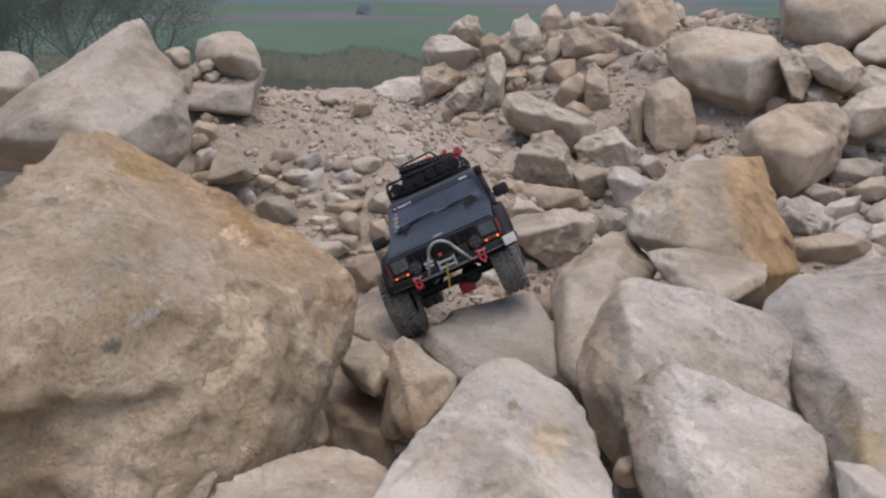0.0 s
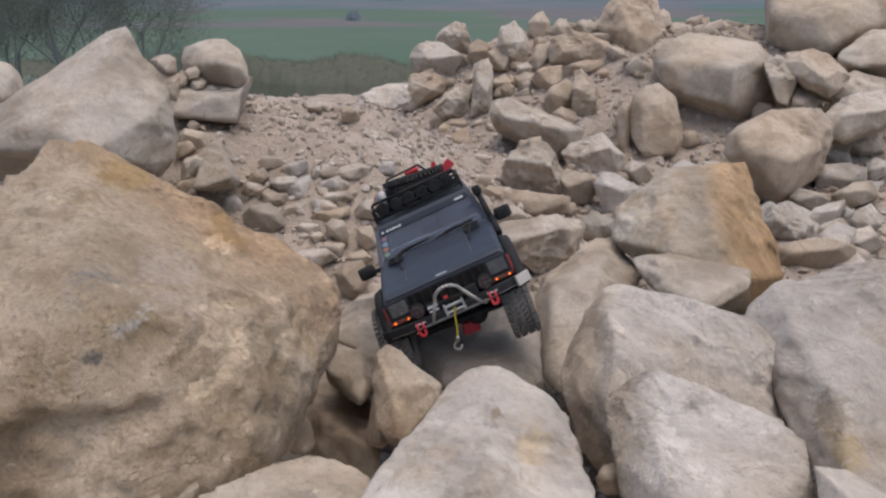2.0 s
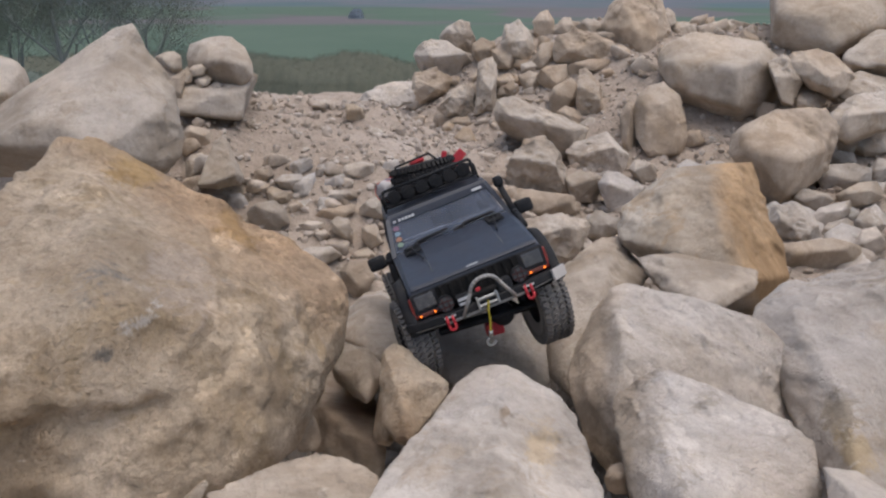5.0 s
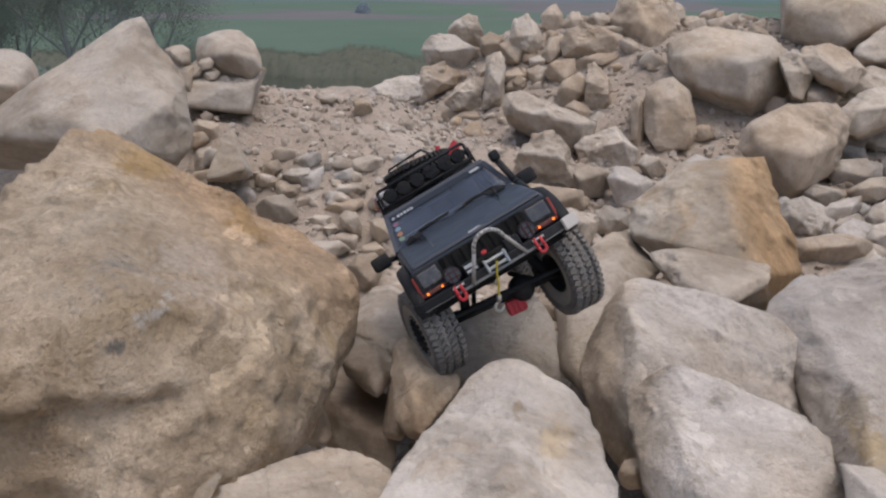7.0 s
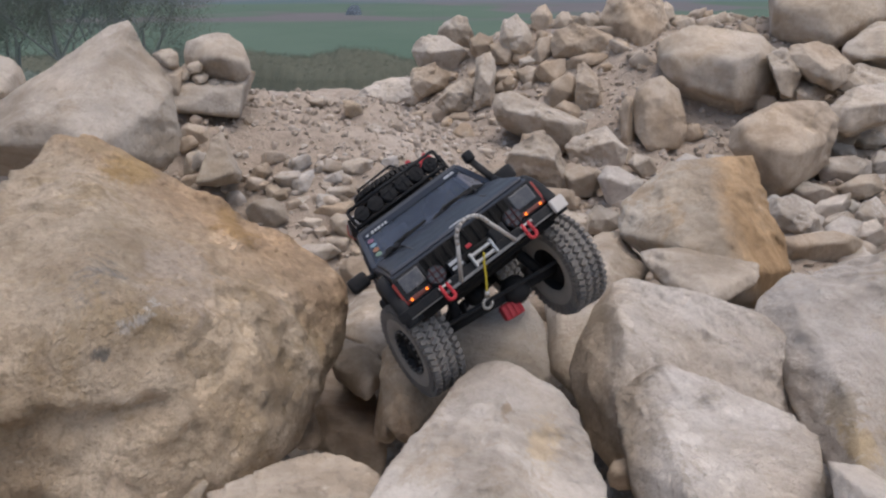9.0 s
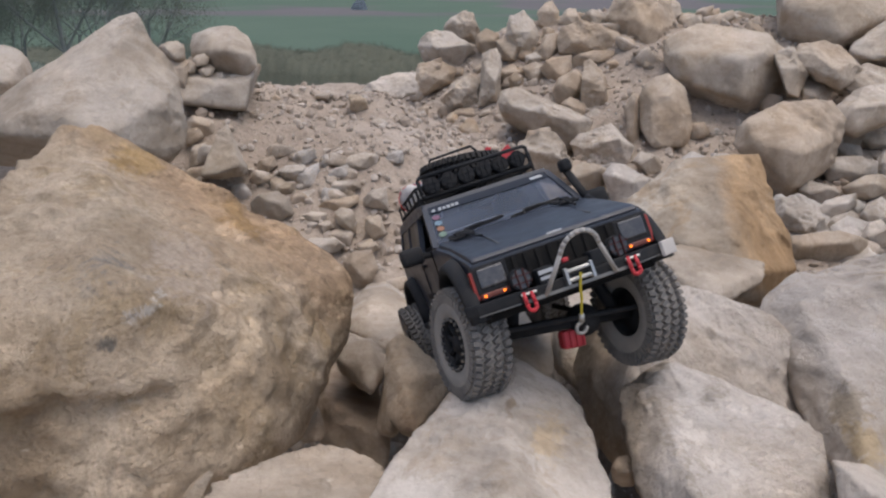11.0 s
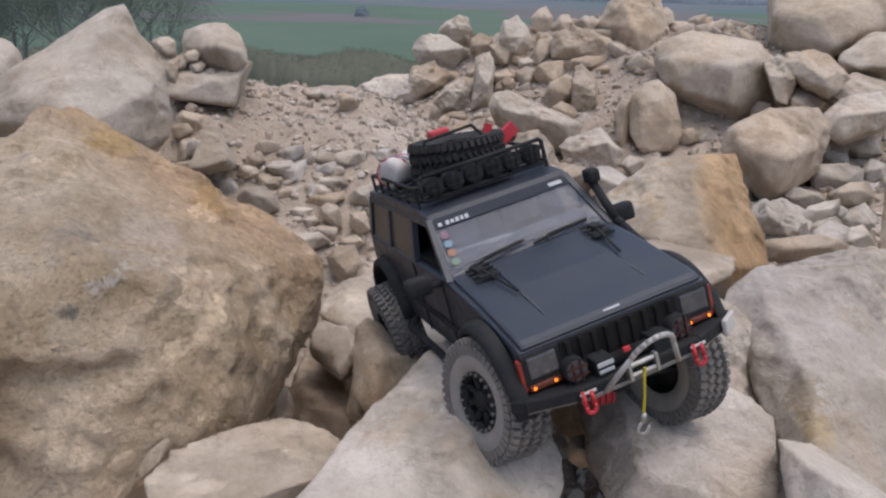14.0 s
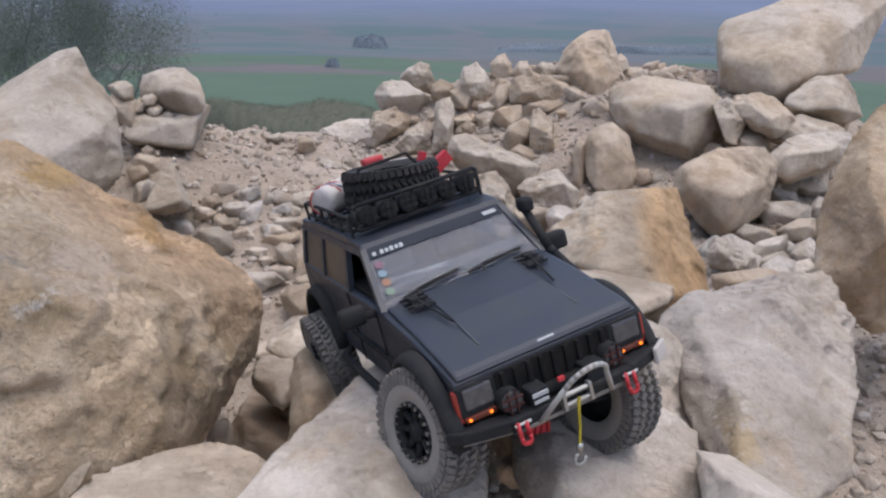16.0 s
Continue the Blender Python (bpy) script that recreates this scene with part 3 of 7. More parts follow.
boulder('stone', 'crumbling stone wedged under the rounded boulder', (-0.690, 2.194, 0.356), 17.4, pale,
        [(-0.021, 0.003, -0.004), (-0.013, 0.013, 0.01), (0.009, 0.013, 0.017), (0.022, -0.003, 0.004), (0.011, -0.014, -0.011), (-0.009, -0.012, -0.015)],
        [(-0.014, -0.013, 0.004), (0.011, -0.012, 0.01)], 0.08, 0.02, lod=4, seed=263, group='stones wedged under the boulder')
boulder('stone', 'crumbling stone wedged under the rounded boulder', (-0.614, 2.195, 0.359), 15.6, pale,
        [(-0.02, 0.003, -0.003), (-0.012, 0.014, 0.009), (0.008, 0.014, 0.013), (0.022, -0.002, 0.003), (0.012, -0.015, -0.01), (-0.008, -0.013, -0.013)],
        [(-0.011, -0.008, 0.004), (0.01, -0.014, 0.007)], 0.08, 0.02, lod=4, seed=264, group='stones wedged under the boulder')
boulder('stone', 'crumbling stone wedged under the rounded boulder', (-0.573, 2.195, 0.354), 14.6, pale,
        [(-0.02, 0.003, -0.002), (-0.011, 0.013, 0.008), (0.009, 0.013, 0.012), (0.022, -0.003, 0.002), (0.01, -0.014, -0.009), (-0.01, -0.013, -0.012)],
        [(-0.01, -0.006, 0.006), (0.01, -0.012, 0.006)], 0.08, 0.02, lod=4, seed=265, group='stones wedged under the boulder')
boulder('stone', 'crumbling stone wedged under the rounded boulder', (-0.640, 2.195, 0.352), 16.3, pale,
        [(-0.013, 0.003, 0), (-0.005, 0.015, 0.008), (0.008, 0.014, 0.009), (0.015, -0.003, 0.001), (0.004, -0.016, -0.008), (-0.009, -0.013, -0.008)],
        [(-0.008, -0.002, 0.004), (0.006, -0.005, 0.005), (-0.003, -0.016, -0.005)], 0.08, 0.02, lod=4, seed=266, group='stones wedged under the boulder')
boulder('rock', 'small pale rock beside the rounded boulder', (-0.735, 2.202, 0.429), 18.5, pale,
        [(-0.04, 0.02, 0.009), (-0.021, 0.021, 0.019), (0.013, 0.014, 0.026), (0.031, -0.001, 0.013), (0.031, -0.026, -0.022), (0.01, -0.027, -0.032), (-0.024, -0.001, -0.012)],
        [(-0.021, -0.017, 0.014), (0.022, -0.046, 0.009), (0.004, -0.067, -0.011)], 0.08, 0.02, lod=4, seed=7)
boulder('rock', 'crumbling rock below the small pale rock', (-0.718, 2.177, 0.375), 18.3, dusty,
        [(-0.039, 0.037, 0.045), (0.003, 0.017, 0.033), (0.03, 0.006, 0.029), (0.021, -0.018, -0.02), (0.011, -0.032, -0.051), (-0.026, -0.011, -0.036)],
        [(-0.023, -0.026, 0.009), (0.019, -0.031, 0.013), (0.01, -0.044, -0.028)], 0.08, 0.02, lod=4, seed=107)
boulder('rock', 'crumbling tan rock beside the upright grey rock', (-0.648, 2.085, 0.237), 17.3, dusty,
        [(-0.035, 0.018, 0.018), (-0.017, 0.019, 0.035), (0.037, -0.003, 0.022), (0.038, -0.017, -0.013), (0.009, -0.018, -0.04), (-0.032, 0.002, -0.021)],
        [(-0.014, -0.016, 0.023), (0.023, -0.032, 0.008)], 0.08, 0.02, lod=4, seed=118, group='loose rocks in the dirt')
boulder('rock', 'crumbling tan rock beside the upright grey rock', (-0.636, 2.004, 0.181), 17.6, pale,
        [(-0.021, 0.01, 0.008), (-0.009, 0.013, 0.026), (0.023, 0.006, 0.035), (0.029, -0.009, 0), (0.004, -0.016, -0.038), (-0.026, -0.003, -0.03)],
        [(-0.013, -0.012, 0.025), (0.018, -0.027, 0.011), (-0.006, -0.032, -0.015)], 0.08, 0.02, lod=4, seed=119, group='loose rocks in the dirt')
boulder('rock', 'upright grey pointed rock in the dirt', (-0.541, 1.943, 0.199), 15.5, grey,
        [(-0.069, -0.022, -0.046), (-0.036, 0.025, 0.017), (-0.018, 0.053, 0.054), (0.005, 0.058, 0.066), (0.022, 0.025, 0.035), (0.038, -0.017, -0.008), (0.047, -0.036, -0.026), (0.034, -0.047, -0.042), (-0.022, -0.039, -0.05)],
        [(-0.017, 0.015, 0.053), (0.011, -0.023, 0.034), (0.027, -0.092, -0.008), (-0.056, -0.086, -0.027)], 0.15, 0.04, lod=5, seed=8, soft=300, roughness=0.6)
boulder('rock', 'loose pale limestone rock lying in the dirt', (-0.375, 1.968, 0.142), 10.8, white,
        [(-0.046, 0.012, 0.008), (-0.024, 0.013, 0.023), (0.023, 0.005, 0.026), (0.037, -0.006, 0.003), (0.032, -0.014, -0.022), (0.004, -0.009, -0.022), (-0.027, 0, -0.015)],
        [(-0.025, -0.021, 0.013), (0.019, -0.024, 0.017)], 0.08, 0.02, lod=4, seed=20, group='loose rocks in the dirt')
boulder('rock', 'loose pale limestone rock lying in the dirt', (-0.395, 1.925, 0.116), 11.6, pale,
        [(-0.022, 0.006, 0.003), (0.002, 0.005, 0.015), (0.022, 0, 0.014), (0.019, -0.007, -0.008), (0, -0.005, -0.014), (-0.023, 0.001, -0.01)],
        [(-0.012, -0.01, 0.004), (0.009, -0.016, 0.008)], 0.08, 0.02, lod=4, seed=21, group='loose rocks in the dirt')
boulder('rock', 'loose pale limestone rock lying in the dirt', (-0.416, 1.833, 0.098), 12.8, pale,
        [(-0.051, 0.015, 0.009), (-0.024, 0.016, 0.03), (0.021, 0.008, 0.036), (0.049, -0.005, 0.016), (0.055, -0.019, -0.017), (0.022, -0.018, -0.037), (-0.029, -0.003, -0.027), (-0.045, 0.007, -0.01)],
        [(-0.02, -0.029, 0.033), (0.023, -0.028, 0.013)], 0.08, 0.02, lod=4, seed=22, group='loose rocks in the dirt')
boulder('rock', 'loose pale limestone rock lying in the dirt', (-0.211, 2.038, 0.157), 5.9, white,
        [(-0.054, 0, -0.016), (-0.033, 0.009, 0.016), (0.008, 0.008, 0.025), (0.049, 0.002, 0.019), (0.043, -0.006, -0.003), (0.015, -0.008, -0.017), (-0.027, -0.006, -0.023)],
        [(-0.033, -0.015, 0.007), (0.028, -0.021, 0.021), (-0.007, -0.024, -0.007)], 0.08, 0.02, lod=4, seed=23, group='loose rocks in the dirt')
boulder('rock', 'loose pale limestone rock lying in the dirt', (-0.225, 1.791, 0.077), 7.2, white,
        [(-0.03, 0.01, 0.017), (-0.012, 0.012, 0.03), (0.014, 0.007, 0.024), (0.025, -0.004, -0.004), (0.023, -0.014, -0.032), (0.004, -0.011, -0.029), (-0.024, 0.001, -0.007)],
        [(-0.012, -0.024, 0.011), (0.012, -0.019, 0.022), (0.006, -0.026, -0.009)], 0.08, 0.02, lod=4, seed=24, group='loose rocks in the dirt')
boulder('rock', 'loose pale limestone rock lying in the dirt', (-0.272, 1.699, 0.043), 9.1, white,
        [(-0.051, 0.01, 0.005), (-0.026, 0.011, 0.019), (0.031, 0.002, 0.019), (0.05, -0.006, 0.005), (0.032, -0.009, -0.011), (0, -0.009, -0.027), (-0.035, 0.002, -0.011)],
        [(-0.032, -0.015, 0.006), (0.032, -0.027, 0.019), (0.018, -0.025, -0.006)], 0.08, 0.02, lod=4, seed=25, group='loose rocks in the dirt')
boulder('rock', 'loose pale limestone rock lying in the dirt', (-0.163, 1.879, 0.100), 5.0, pale,
        [(-0.031, 0.004, 0.003), (-0.007, 0.01, 0.025), (0.031, 0.009, 0.032), (0.037, -0.012, -0.026), (-0.001, -0.007, -0.02), (-0.029, -0.003, -0.014)],
        [(-0.015, -0.017, 0.021), (0.013, -0.026, 0.011)], 0.08, 0.02, lod=4, seed=26, group='loose rocks in the dirt')
boulder('rock', 'loose pale limestone rock lying in the dirt', (-0.243, 1.937, 0.117), 7.1, pale,
        [(-0.049, 0.002, -0.012), (-0.029, 0.009, 0.014), (0.034, 0.002, 0.018), (0.044, -0.006, -0.001), (0.001, -0.007, -0.019)],
        [(-0.031, -0.012, 0.008), (0.018, -0.024, 0.014), (0, -0.019, -0.008)], 0.08, 0.02, lod=4, seed=27, group='loose rocks in the dirt')
boulder('rock', 'loose pale limestone rock lying in the dirt', (-0.341, 1.905, 0.103), 10.1, white,
        [(-0.029, 0.007, 0.004), (0.018, 0.003, 0.017), (0.042, -0.005, 0.007), (-0.003, -0.005, -0.014), (-0.027, 0, -0.014)],
        [(-0.02, -0.008, 0.009), (0.014, -0.019, 0.003), (-0.003, -0.02, -0.004)], 0.08, 0.02, lod=4, seed=28, group='loose rocks in the dirt')
boulder('rock', 'loose pale limestone rock lying in the dirt', (-0.252, 1.868, 0.094), 7.7, dusty,
        [(-0.062, 0.004, -0.013), (-0.027, 0.007, 0.01), (0.05, 0.001, 0.022), (0.052, -0.006, 0.004), (-0.013, -0.006, -0.022)],
        [(-0.035, -0.014, 0.014), (0.029, -0.025, 0.01), (0.021, -0.027, -0.005)], 0.08, 0.02, lod=4, seed=29, group='loose rocks in the dirt')
boulder('rock', 'loose pale limestone rock lying in the dirt', (-0.309, 1.834, 0.072), 9.6, pale,
        [(-0.034, 0.006, 0.001), (-0.007, 0.006, 0.012), (0.031, -0.003, 0.008), (0.026, -0.007, -0.008), (-0.016, -0.002, -0.012)],
        [(-0.013, -0.011, 0.009), (0.014, -0.014, 0.005), (0.005, -0.016, -0.005)], 0.08, 0.02, lod=4, seed=30, group='loose rocks in the dirt')
boulder('rock', 'loose pale limestone rock lying in the dirt', (-0.176, 1.604, 0.026), 6.3, dusty,
        [(-0.036, 0.009, 0.015), (-0.019, 0.013, 0.034), (0.029, 0.01, 0.04), (0.041, -0.003, 0.005), (0.022, -0.015, -0.037), (-0.008, -0.013, -0.041), (-0.029, -0.003, -0.017)],
        [(-0.019, -0.023, 0.024), (0.015, -0.025, 0.002), (0.009, -0.035, -0.01)], 0.08, 0.02, lod=4, seed=31, group='loose rocks in the dirt')
boulder('rock', 'loose pale limestone rock lying in the dirt', (-0.456, 1.997, 0.159), 12.9, dusty,
        [(-0.023, 0.008, 0.009), (0.018, 0.005, 0.025), (0.031, -0.007, 0.001), (0.001, -0.008, -0.02), (-0.027, 0.001, -0.014)],
        [(-0.013, -0.018, 0.012), (0.014, -0.025, 0.004), (0.002, -0.022, -0.011)], 0.08, 0.02, lod=4, seed=32, group='loose rocks in the dirt')
boulder('rock', 'loose pale limestone rock lying in the dirt', (-0.248, 2.381, 0.252), 6.0, ochre,
        [(-0.029, 0.013, 0.027), (-0.001, 0.009, 0.024), (0.027, 0.001, 0.01), (0.033, -0.008, -0.013), (-0.003, -0.01, -0.029), (-0.027, -0.005, -0.02)],
        [(-0.02, -0.015, 0.008), (0.018, -0.025, 0.014)], 0.08, 0.02, lod=4, seed=33, group='loose rocks in the dirt')
boulder('rock', 'loose pale limestone rock lying in the dirt', (-0.172, 2.265, 0.211), 4.3, pale,
        [(-0.025, 0.004, 0.005), (-0.001, 0.007, 0.019), (0.022, 0, 0.005), (0.016, -0.007, -0.015), (-0.011, -0.005, -0.015)],
        [(-0.015, -0.015, 0.007), (0.015, -0.013, 0.007)], 0.08, 0.02, lod=4, seed=34, group='loose rocks in the dirt')
boulder('rock', 'loose pale limestone rock lying in the dirt', (-0.370, 2.546, 0.244), 8.3, pale,
        [(-0.039, 0.005, -0.003), (0.012, 0.006, 0.019), (0.027, -0.004, 0), (0, -0.006, -0.017)],
        [(-0.02, -0.018, 0.005), (0.015, -0.022, 0.011), (0.007, -0.026, -0.008)], 0.08, 0.02, lod=4, seed=35, group='loose rocks in the dirt')
boulder('rock', 'loose pale limestone rock lying in the dirt', (-0.359, 1.944, 0.115), 10.5, white,
        [(-0.018, 0.005, 0.006), (0.007, 0.002, 0.01), (0.016, -0.004, -0.004), (-0.005, -0.003, -0.011)],
        [(-0.012, -0.01, 0.002), (0.011, -0.012, 0.008), (0.003, -0.012, -0.003)], 0.08, 0.02, lod=4, seed=36, group='loose rocks in the dirt')
boulder('rock', 'loose pale limestone rock lying in the dirt', (-0.156, 1.770, 0.065), 5.0, pale,
        [(-0.021, 0.009, 0.022), (0.016, 0.009, 0.029), (0.029, -0.007, -0.013), (-0.001, -0.01, -0.03), (-0.022, 0, -0.006)],
        [(-0.014, -0.016, 0.023), (0.016, -0.02, 0.007)], 0.08, 0.02, lod=4, seed=37, group='loose rocks in the dirt')
boulder('rock', 'loose pale limestone rock lying in the dirt', (-0.274, 1.785, 0.063), 8.7, pale,
        [(-0.021, 0.005, 0.004), (0.007, 0.004, 0.013), (0.02, -0.004, -0.002), (-0.006, -0.005, -0.015)],
        [(-0.012, -0.006, 0.007), (0.012, -0.012, 0.007)], 0.08, 0.02, lod=4, seed=38, group='loose rocks in the dirt')
boulder('rock', 'loose pale limestone rock lying in the dirt', (-0.461, 1.956, 0.134), 13.3, dusty,
        [(-0.031, 0.009, 0.004), (-0.002, 0.006, 0.014), (0.031, -0.004, 0.01), (0.023, -0.01, -0.011), (-0.021, -0.001, -0.016)],
        [(-0.014, -0.01, 0.007), (0.017, -0.021, 0.006), (0, -0.019, -0.003)], 0.08, 0.02, lod=4, seed=39, group='loose rocks in the dirt')
boulder('rock', 'loose pale limestone rock lying in the dirt', (-0.169, 1.716, 0.034), 5.6, pale,
        [(-0.025, 0.005, 0.008), (0.011, 0.006, 0.019), (0.032, -0.003, 0.001), (0.005, -0.006, -0.016), (-0.023, -0.002, -0.012)],
        [(-0.012, -0.012, 0.005), (0.019, -0.016, 0.014), (0, -0.017, -0.007)], 0.08, 0.02, lod=4, seed=40, group='loose rocks in the dirt')
boulder('rock', "flat layered pale slabs under the vehicle's path", (-0.091, 1.140, 0.133), 4.6, pale,
        [(-0.067, -0.012, -0.002), (-0.063, 0.047, -0.004), (-0.034, 0.125, -0.003), (0.007, 0.14, -0.002), (0.045, 0.074, -0.004), (0.068, -0.018, -0.002), (0.059, -0.089, 0.003), (0.012, -0.076, 0.002), (0.004, -0.121, 0.007), (-0.031, -0.071, 0.002)],
        [(-0.041, -0.016, 0.016), (0.014, -0.009, 0.016), (0.004, -0.088, 0.017)], 0.30, 0.12, lod=5, seed=40, soft=300, roughness=0.9)
boulder('rock', 'blocky pale rock wedged beside the pit', (-0.111, 0.949, 0.163), 6.6, pale,
        [(-0.029, 0.001, -0.002), (-0.023, 0.047, 0.013), (-0.011, 0.053, 0.015), (0.019, 0.038, 0.011), (0.032, 0.006, 0.002), (0.028, -0.04, -0.01), (0.015, -0.051, -0.013), (-0.004, -0.038, -0.011), (-0.026, -0.014, -0.006)],
        [(-0.024, -0.023, 0.017), (0.021, -0.063, 0.021), (0.014, -0.077, 0.006)], 0.20, 0.10, lod=5, seed=41, soft=220)
boulder('rock', 'wedge-shaped ochre rock pointing upwards', (-0.029, 0.780, 0.232), 2.1, ochre,
        [(-0.033, 0.028, 0.012), (-0.027, 0.053, 0.027), (-0.018, 0.061, 0.032), (-0.003, 0.05, 0.026), (0.021, 0.029, 0.014), (0.045, 0.009, 0.004), (0.041, -0.007, -0.004), (0.019, -0.027, -0.014), (0.01, -0.044, -0.022), (-0.007, -0.06, -0.028), (-0.016, -0.055, -0.027), (-0.032, -0.037, -0.019)],
        [(0.003, -0.024, 0.024), (-0.011, -0.039, 0.018), (-0.003, -0.073, -0.012), (-0.022, 0.034, 0.027)], 0.14, 0.09, lod=5, seed=42, soft=260, roughness=0.7)
boulder('rock', 'narrow dusty rock leaning in the pit', (-0.064, 0.865, 0.148), 4.3, dusty,
        [(-0.016, -0.02, -0.029), (-0.014, -0.005, -0.008), (-0.003, 0.027, 0.036), (0.006, 0.035, 0.048), (0.012, 0.009, 0.012), (0.013, -0.021, -0.027), (0.002, -0.025, -0.033)],
        [(0.003, -0.006, 0.03), (-0.002, -0.048, -0.004)], 0.12, 0.05, lod=4, seed=141)
boulder('boulder', 'dark shaded block at the bottom of the pit', (-0.117, 0.895, 0.089), 7.4, dusty,
        [(-0.05, 0.027, 0.018), (-0.038, 0.04, 0.032), (0.008, 0.026, 0.024), (0.046, 0.012, 0.016), (0.05, -0.02, -0.013), (0.04, -0.051, -0.039), (-0.011, -0.027, -0.025), (-0.044, -0.008, -0.013)],
        [(-0.023, -0.012, 0.033), (0.035, -0.037, 0.018)], 0.30, 0.10, lod=5, seed=142)
boulder('rock', 'small rock lodged in the pit', (-0.157, 0.809, 0.145), 11.0, dusty,
        [(-0.018, 0.002, 0), (-0.009, 0.019, 0.003), (0.01, 0.019, 0.004), (0.017, -0.005, 0), (0.011, -0.019, -0.003), (-0.011, -0.017, -0.004)],
        [(-0.007, -0.004, 0.006), (0.008, -0.002, 0.009), (0.002, -0.023, 0.003)], 0.08, 0.02, lod=4, seed=143)
boulder('boulder', 'flat-topped grey boulder between the larger boulders', (0.084, 1.000, 0.176), -4.8, grey,
        [(-0.115, -0.018, -0.005), (-0.1, 0.025, 0.001), (-0.076, 0.061, 0.006), (-0.034, 0.089, 0.011), (0.01, 0.114, 0.016), (0.05, 0.124, 0.018), (0.067, 0.085, 0.009), (0.077, 0.015, -0.003), (0.074, -0.042, -0.009), (0.081, -0.081, -0.011), (0.055, -0.136, -0.011), (-0.017, -0.142, -0.011), (-0.072, -0.094, -0.011)],
        [(-0.038, -0.004, 0.015), (0.035, 0.024, 0.018), (0.011, -0.105, 0.019), (-0.058, -0.083, 0.008)], 0.30, 0.17, lod=5, seed=43, soft=140, roughness=0.8)
boulder('boulder', 'leaning pale boulder against the rubble slope', (0.246, 1.124, 0.193), -12.3, pale,
        [(-0.073, 0.027, 0), (-0.07, 0.057, 0.008), (-0.04, 0.101, 0.02), (-0.014, 0.143, 0.032), (0.018, 0.182, 0.044), (0.048, 0.19, 0.044), (0.063, 0.167, 0.035), (0.078, 0.141, 0.024), (0.096, 0.101, 0.011), (0.064, -0.031, -0.019), (0.025, -0.157, -0.034), (-0.01, -0.252, -0.037), (-0.023, -0.244, -0.037), (-0.046, -0.209, -0.036), (-0.052, -0.144, -0.032), (-0.064, -0.073, -0.022)],
        [(-0.052, -0.018, 0.029), (0.031, 0.047, 0.055), (0.004, -0.115, 0.015), (-0.023, -0.245, -0.013)], 0.35, 0.16, lod=5, seed=44, soft=160, roughness=0.8)
boulder('boulder', 'massive pale limestone boulder with chipped ledges and dust', (0.271, 0.799, 0.268), -18.8, soiled_shaded,
        [(-0.104, -0.034, -0.002), (-0.098, 0, 0.027), (-0.087, 0.028, 0.05), (-0.075, 0.045, 0.063), (-0.058, 0.055, 0.067), (-0.044, 0.056, 0.063), (-0.03, 0.053, 0.055), (0.023, 0.063, 0.048), (0.054, 0.06, 0.035), (0.087, 0.058, 0.022), (0.12, 0.053, 0.008), (0.132, 0.036, -0.011), (0.138, 0.011, -0.034), (0.142, -0.016, -0.057), (0.073, -0.064, -0.074), (-0.027, -0.135, -0.099), (-0.061, -0.115, -0.078), (-0.085, -0.091, -0.055), (-0.099, -0.064, -0.029)],
        [(-0.073, -0.006, 0.057), (-0.051, -0.063, 0.036), (-0.046, -0.117, 0.001), (0.025, -0.028, 0.023), (0.116, 0.009, -0.007)], 0.30, 0.17, lod=6, seed=45, soft=190, roughness=0.9, ledges=[((-0.018, -0.005, 0.07), (0.2, 0.3, 1), 0.012, 0.05, 0.02), ((0.036, -0.092, 0.04), (0.4, 0.2, 1), 0.012, 0.06, 0.02)])
boulder('boulder', 'smooth whitish limestone boulder with a broken upper edge', (0.258, 0.620, 0.273), -22.6, soiled_shaded,
        [(-0.086, 0.008, 0.009), (-0.086, 0.026, 0.017), (-0.064, 0.058, 0.026), (-0.045, 0.068, 0.027), (-0.023, 0.068, 0.023), (0.011, 0.062, 0.015), (0.044, 0.062, 0.009), (0.073, 0.06, 0.005), (0.089, 0.04, -0.004), (0.091, 0.003, -0.014), (0.098, -0.029, -0.02), (0.105, -0.079, -0.025), (-0.02, -0.138, -0.025), (-0.05, -0.096, -0.021), (-0.061, -0.08, -0.018), (-0.076, -0.032, -0.005)],
        [(-0.06, 0.009, 0.031), (-0.032, -0.064, 0.021), (-0.008, -0.126, 0.02), (0.061, -0.002, 0.012), (0.008, 0.022, 0.021)], 0.18, 0.12, lod=6, seed=145, soft=170, roughness=0.9, ledges=[((0.007, -0.019, 0.045), (0.5, 0.1, 1), 0.01, 0.06, 0.018)])
boulder('rock', 'fist-sized round stone stuck beside the boulder', (0.175, 0.613, 0.237), -16.6, dusty,
        [(-0.013, -0.004, 0.001), (-0.009, 0.002, 0.012), (0, 0.006, 0.015), (0.011, 0.007, 0.01), (0.016, 0.004, -0.003), (0.01, -0.002, -0.013), (-0.002, -0.006, -0.014), (-0.01, -0.007, -0.009)],
        [(0.001, -0.021, 0.016)], 0.05, 0.04, lod=4, seed=46)
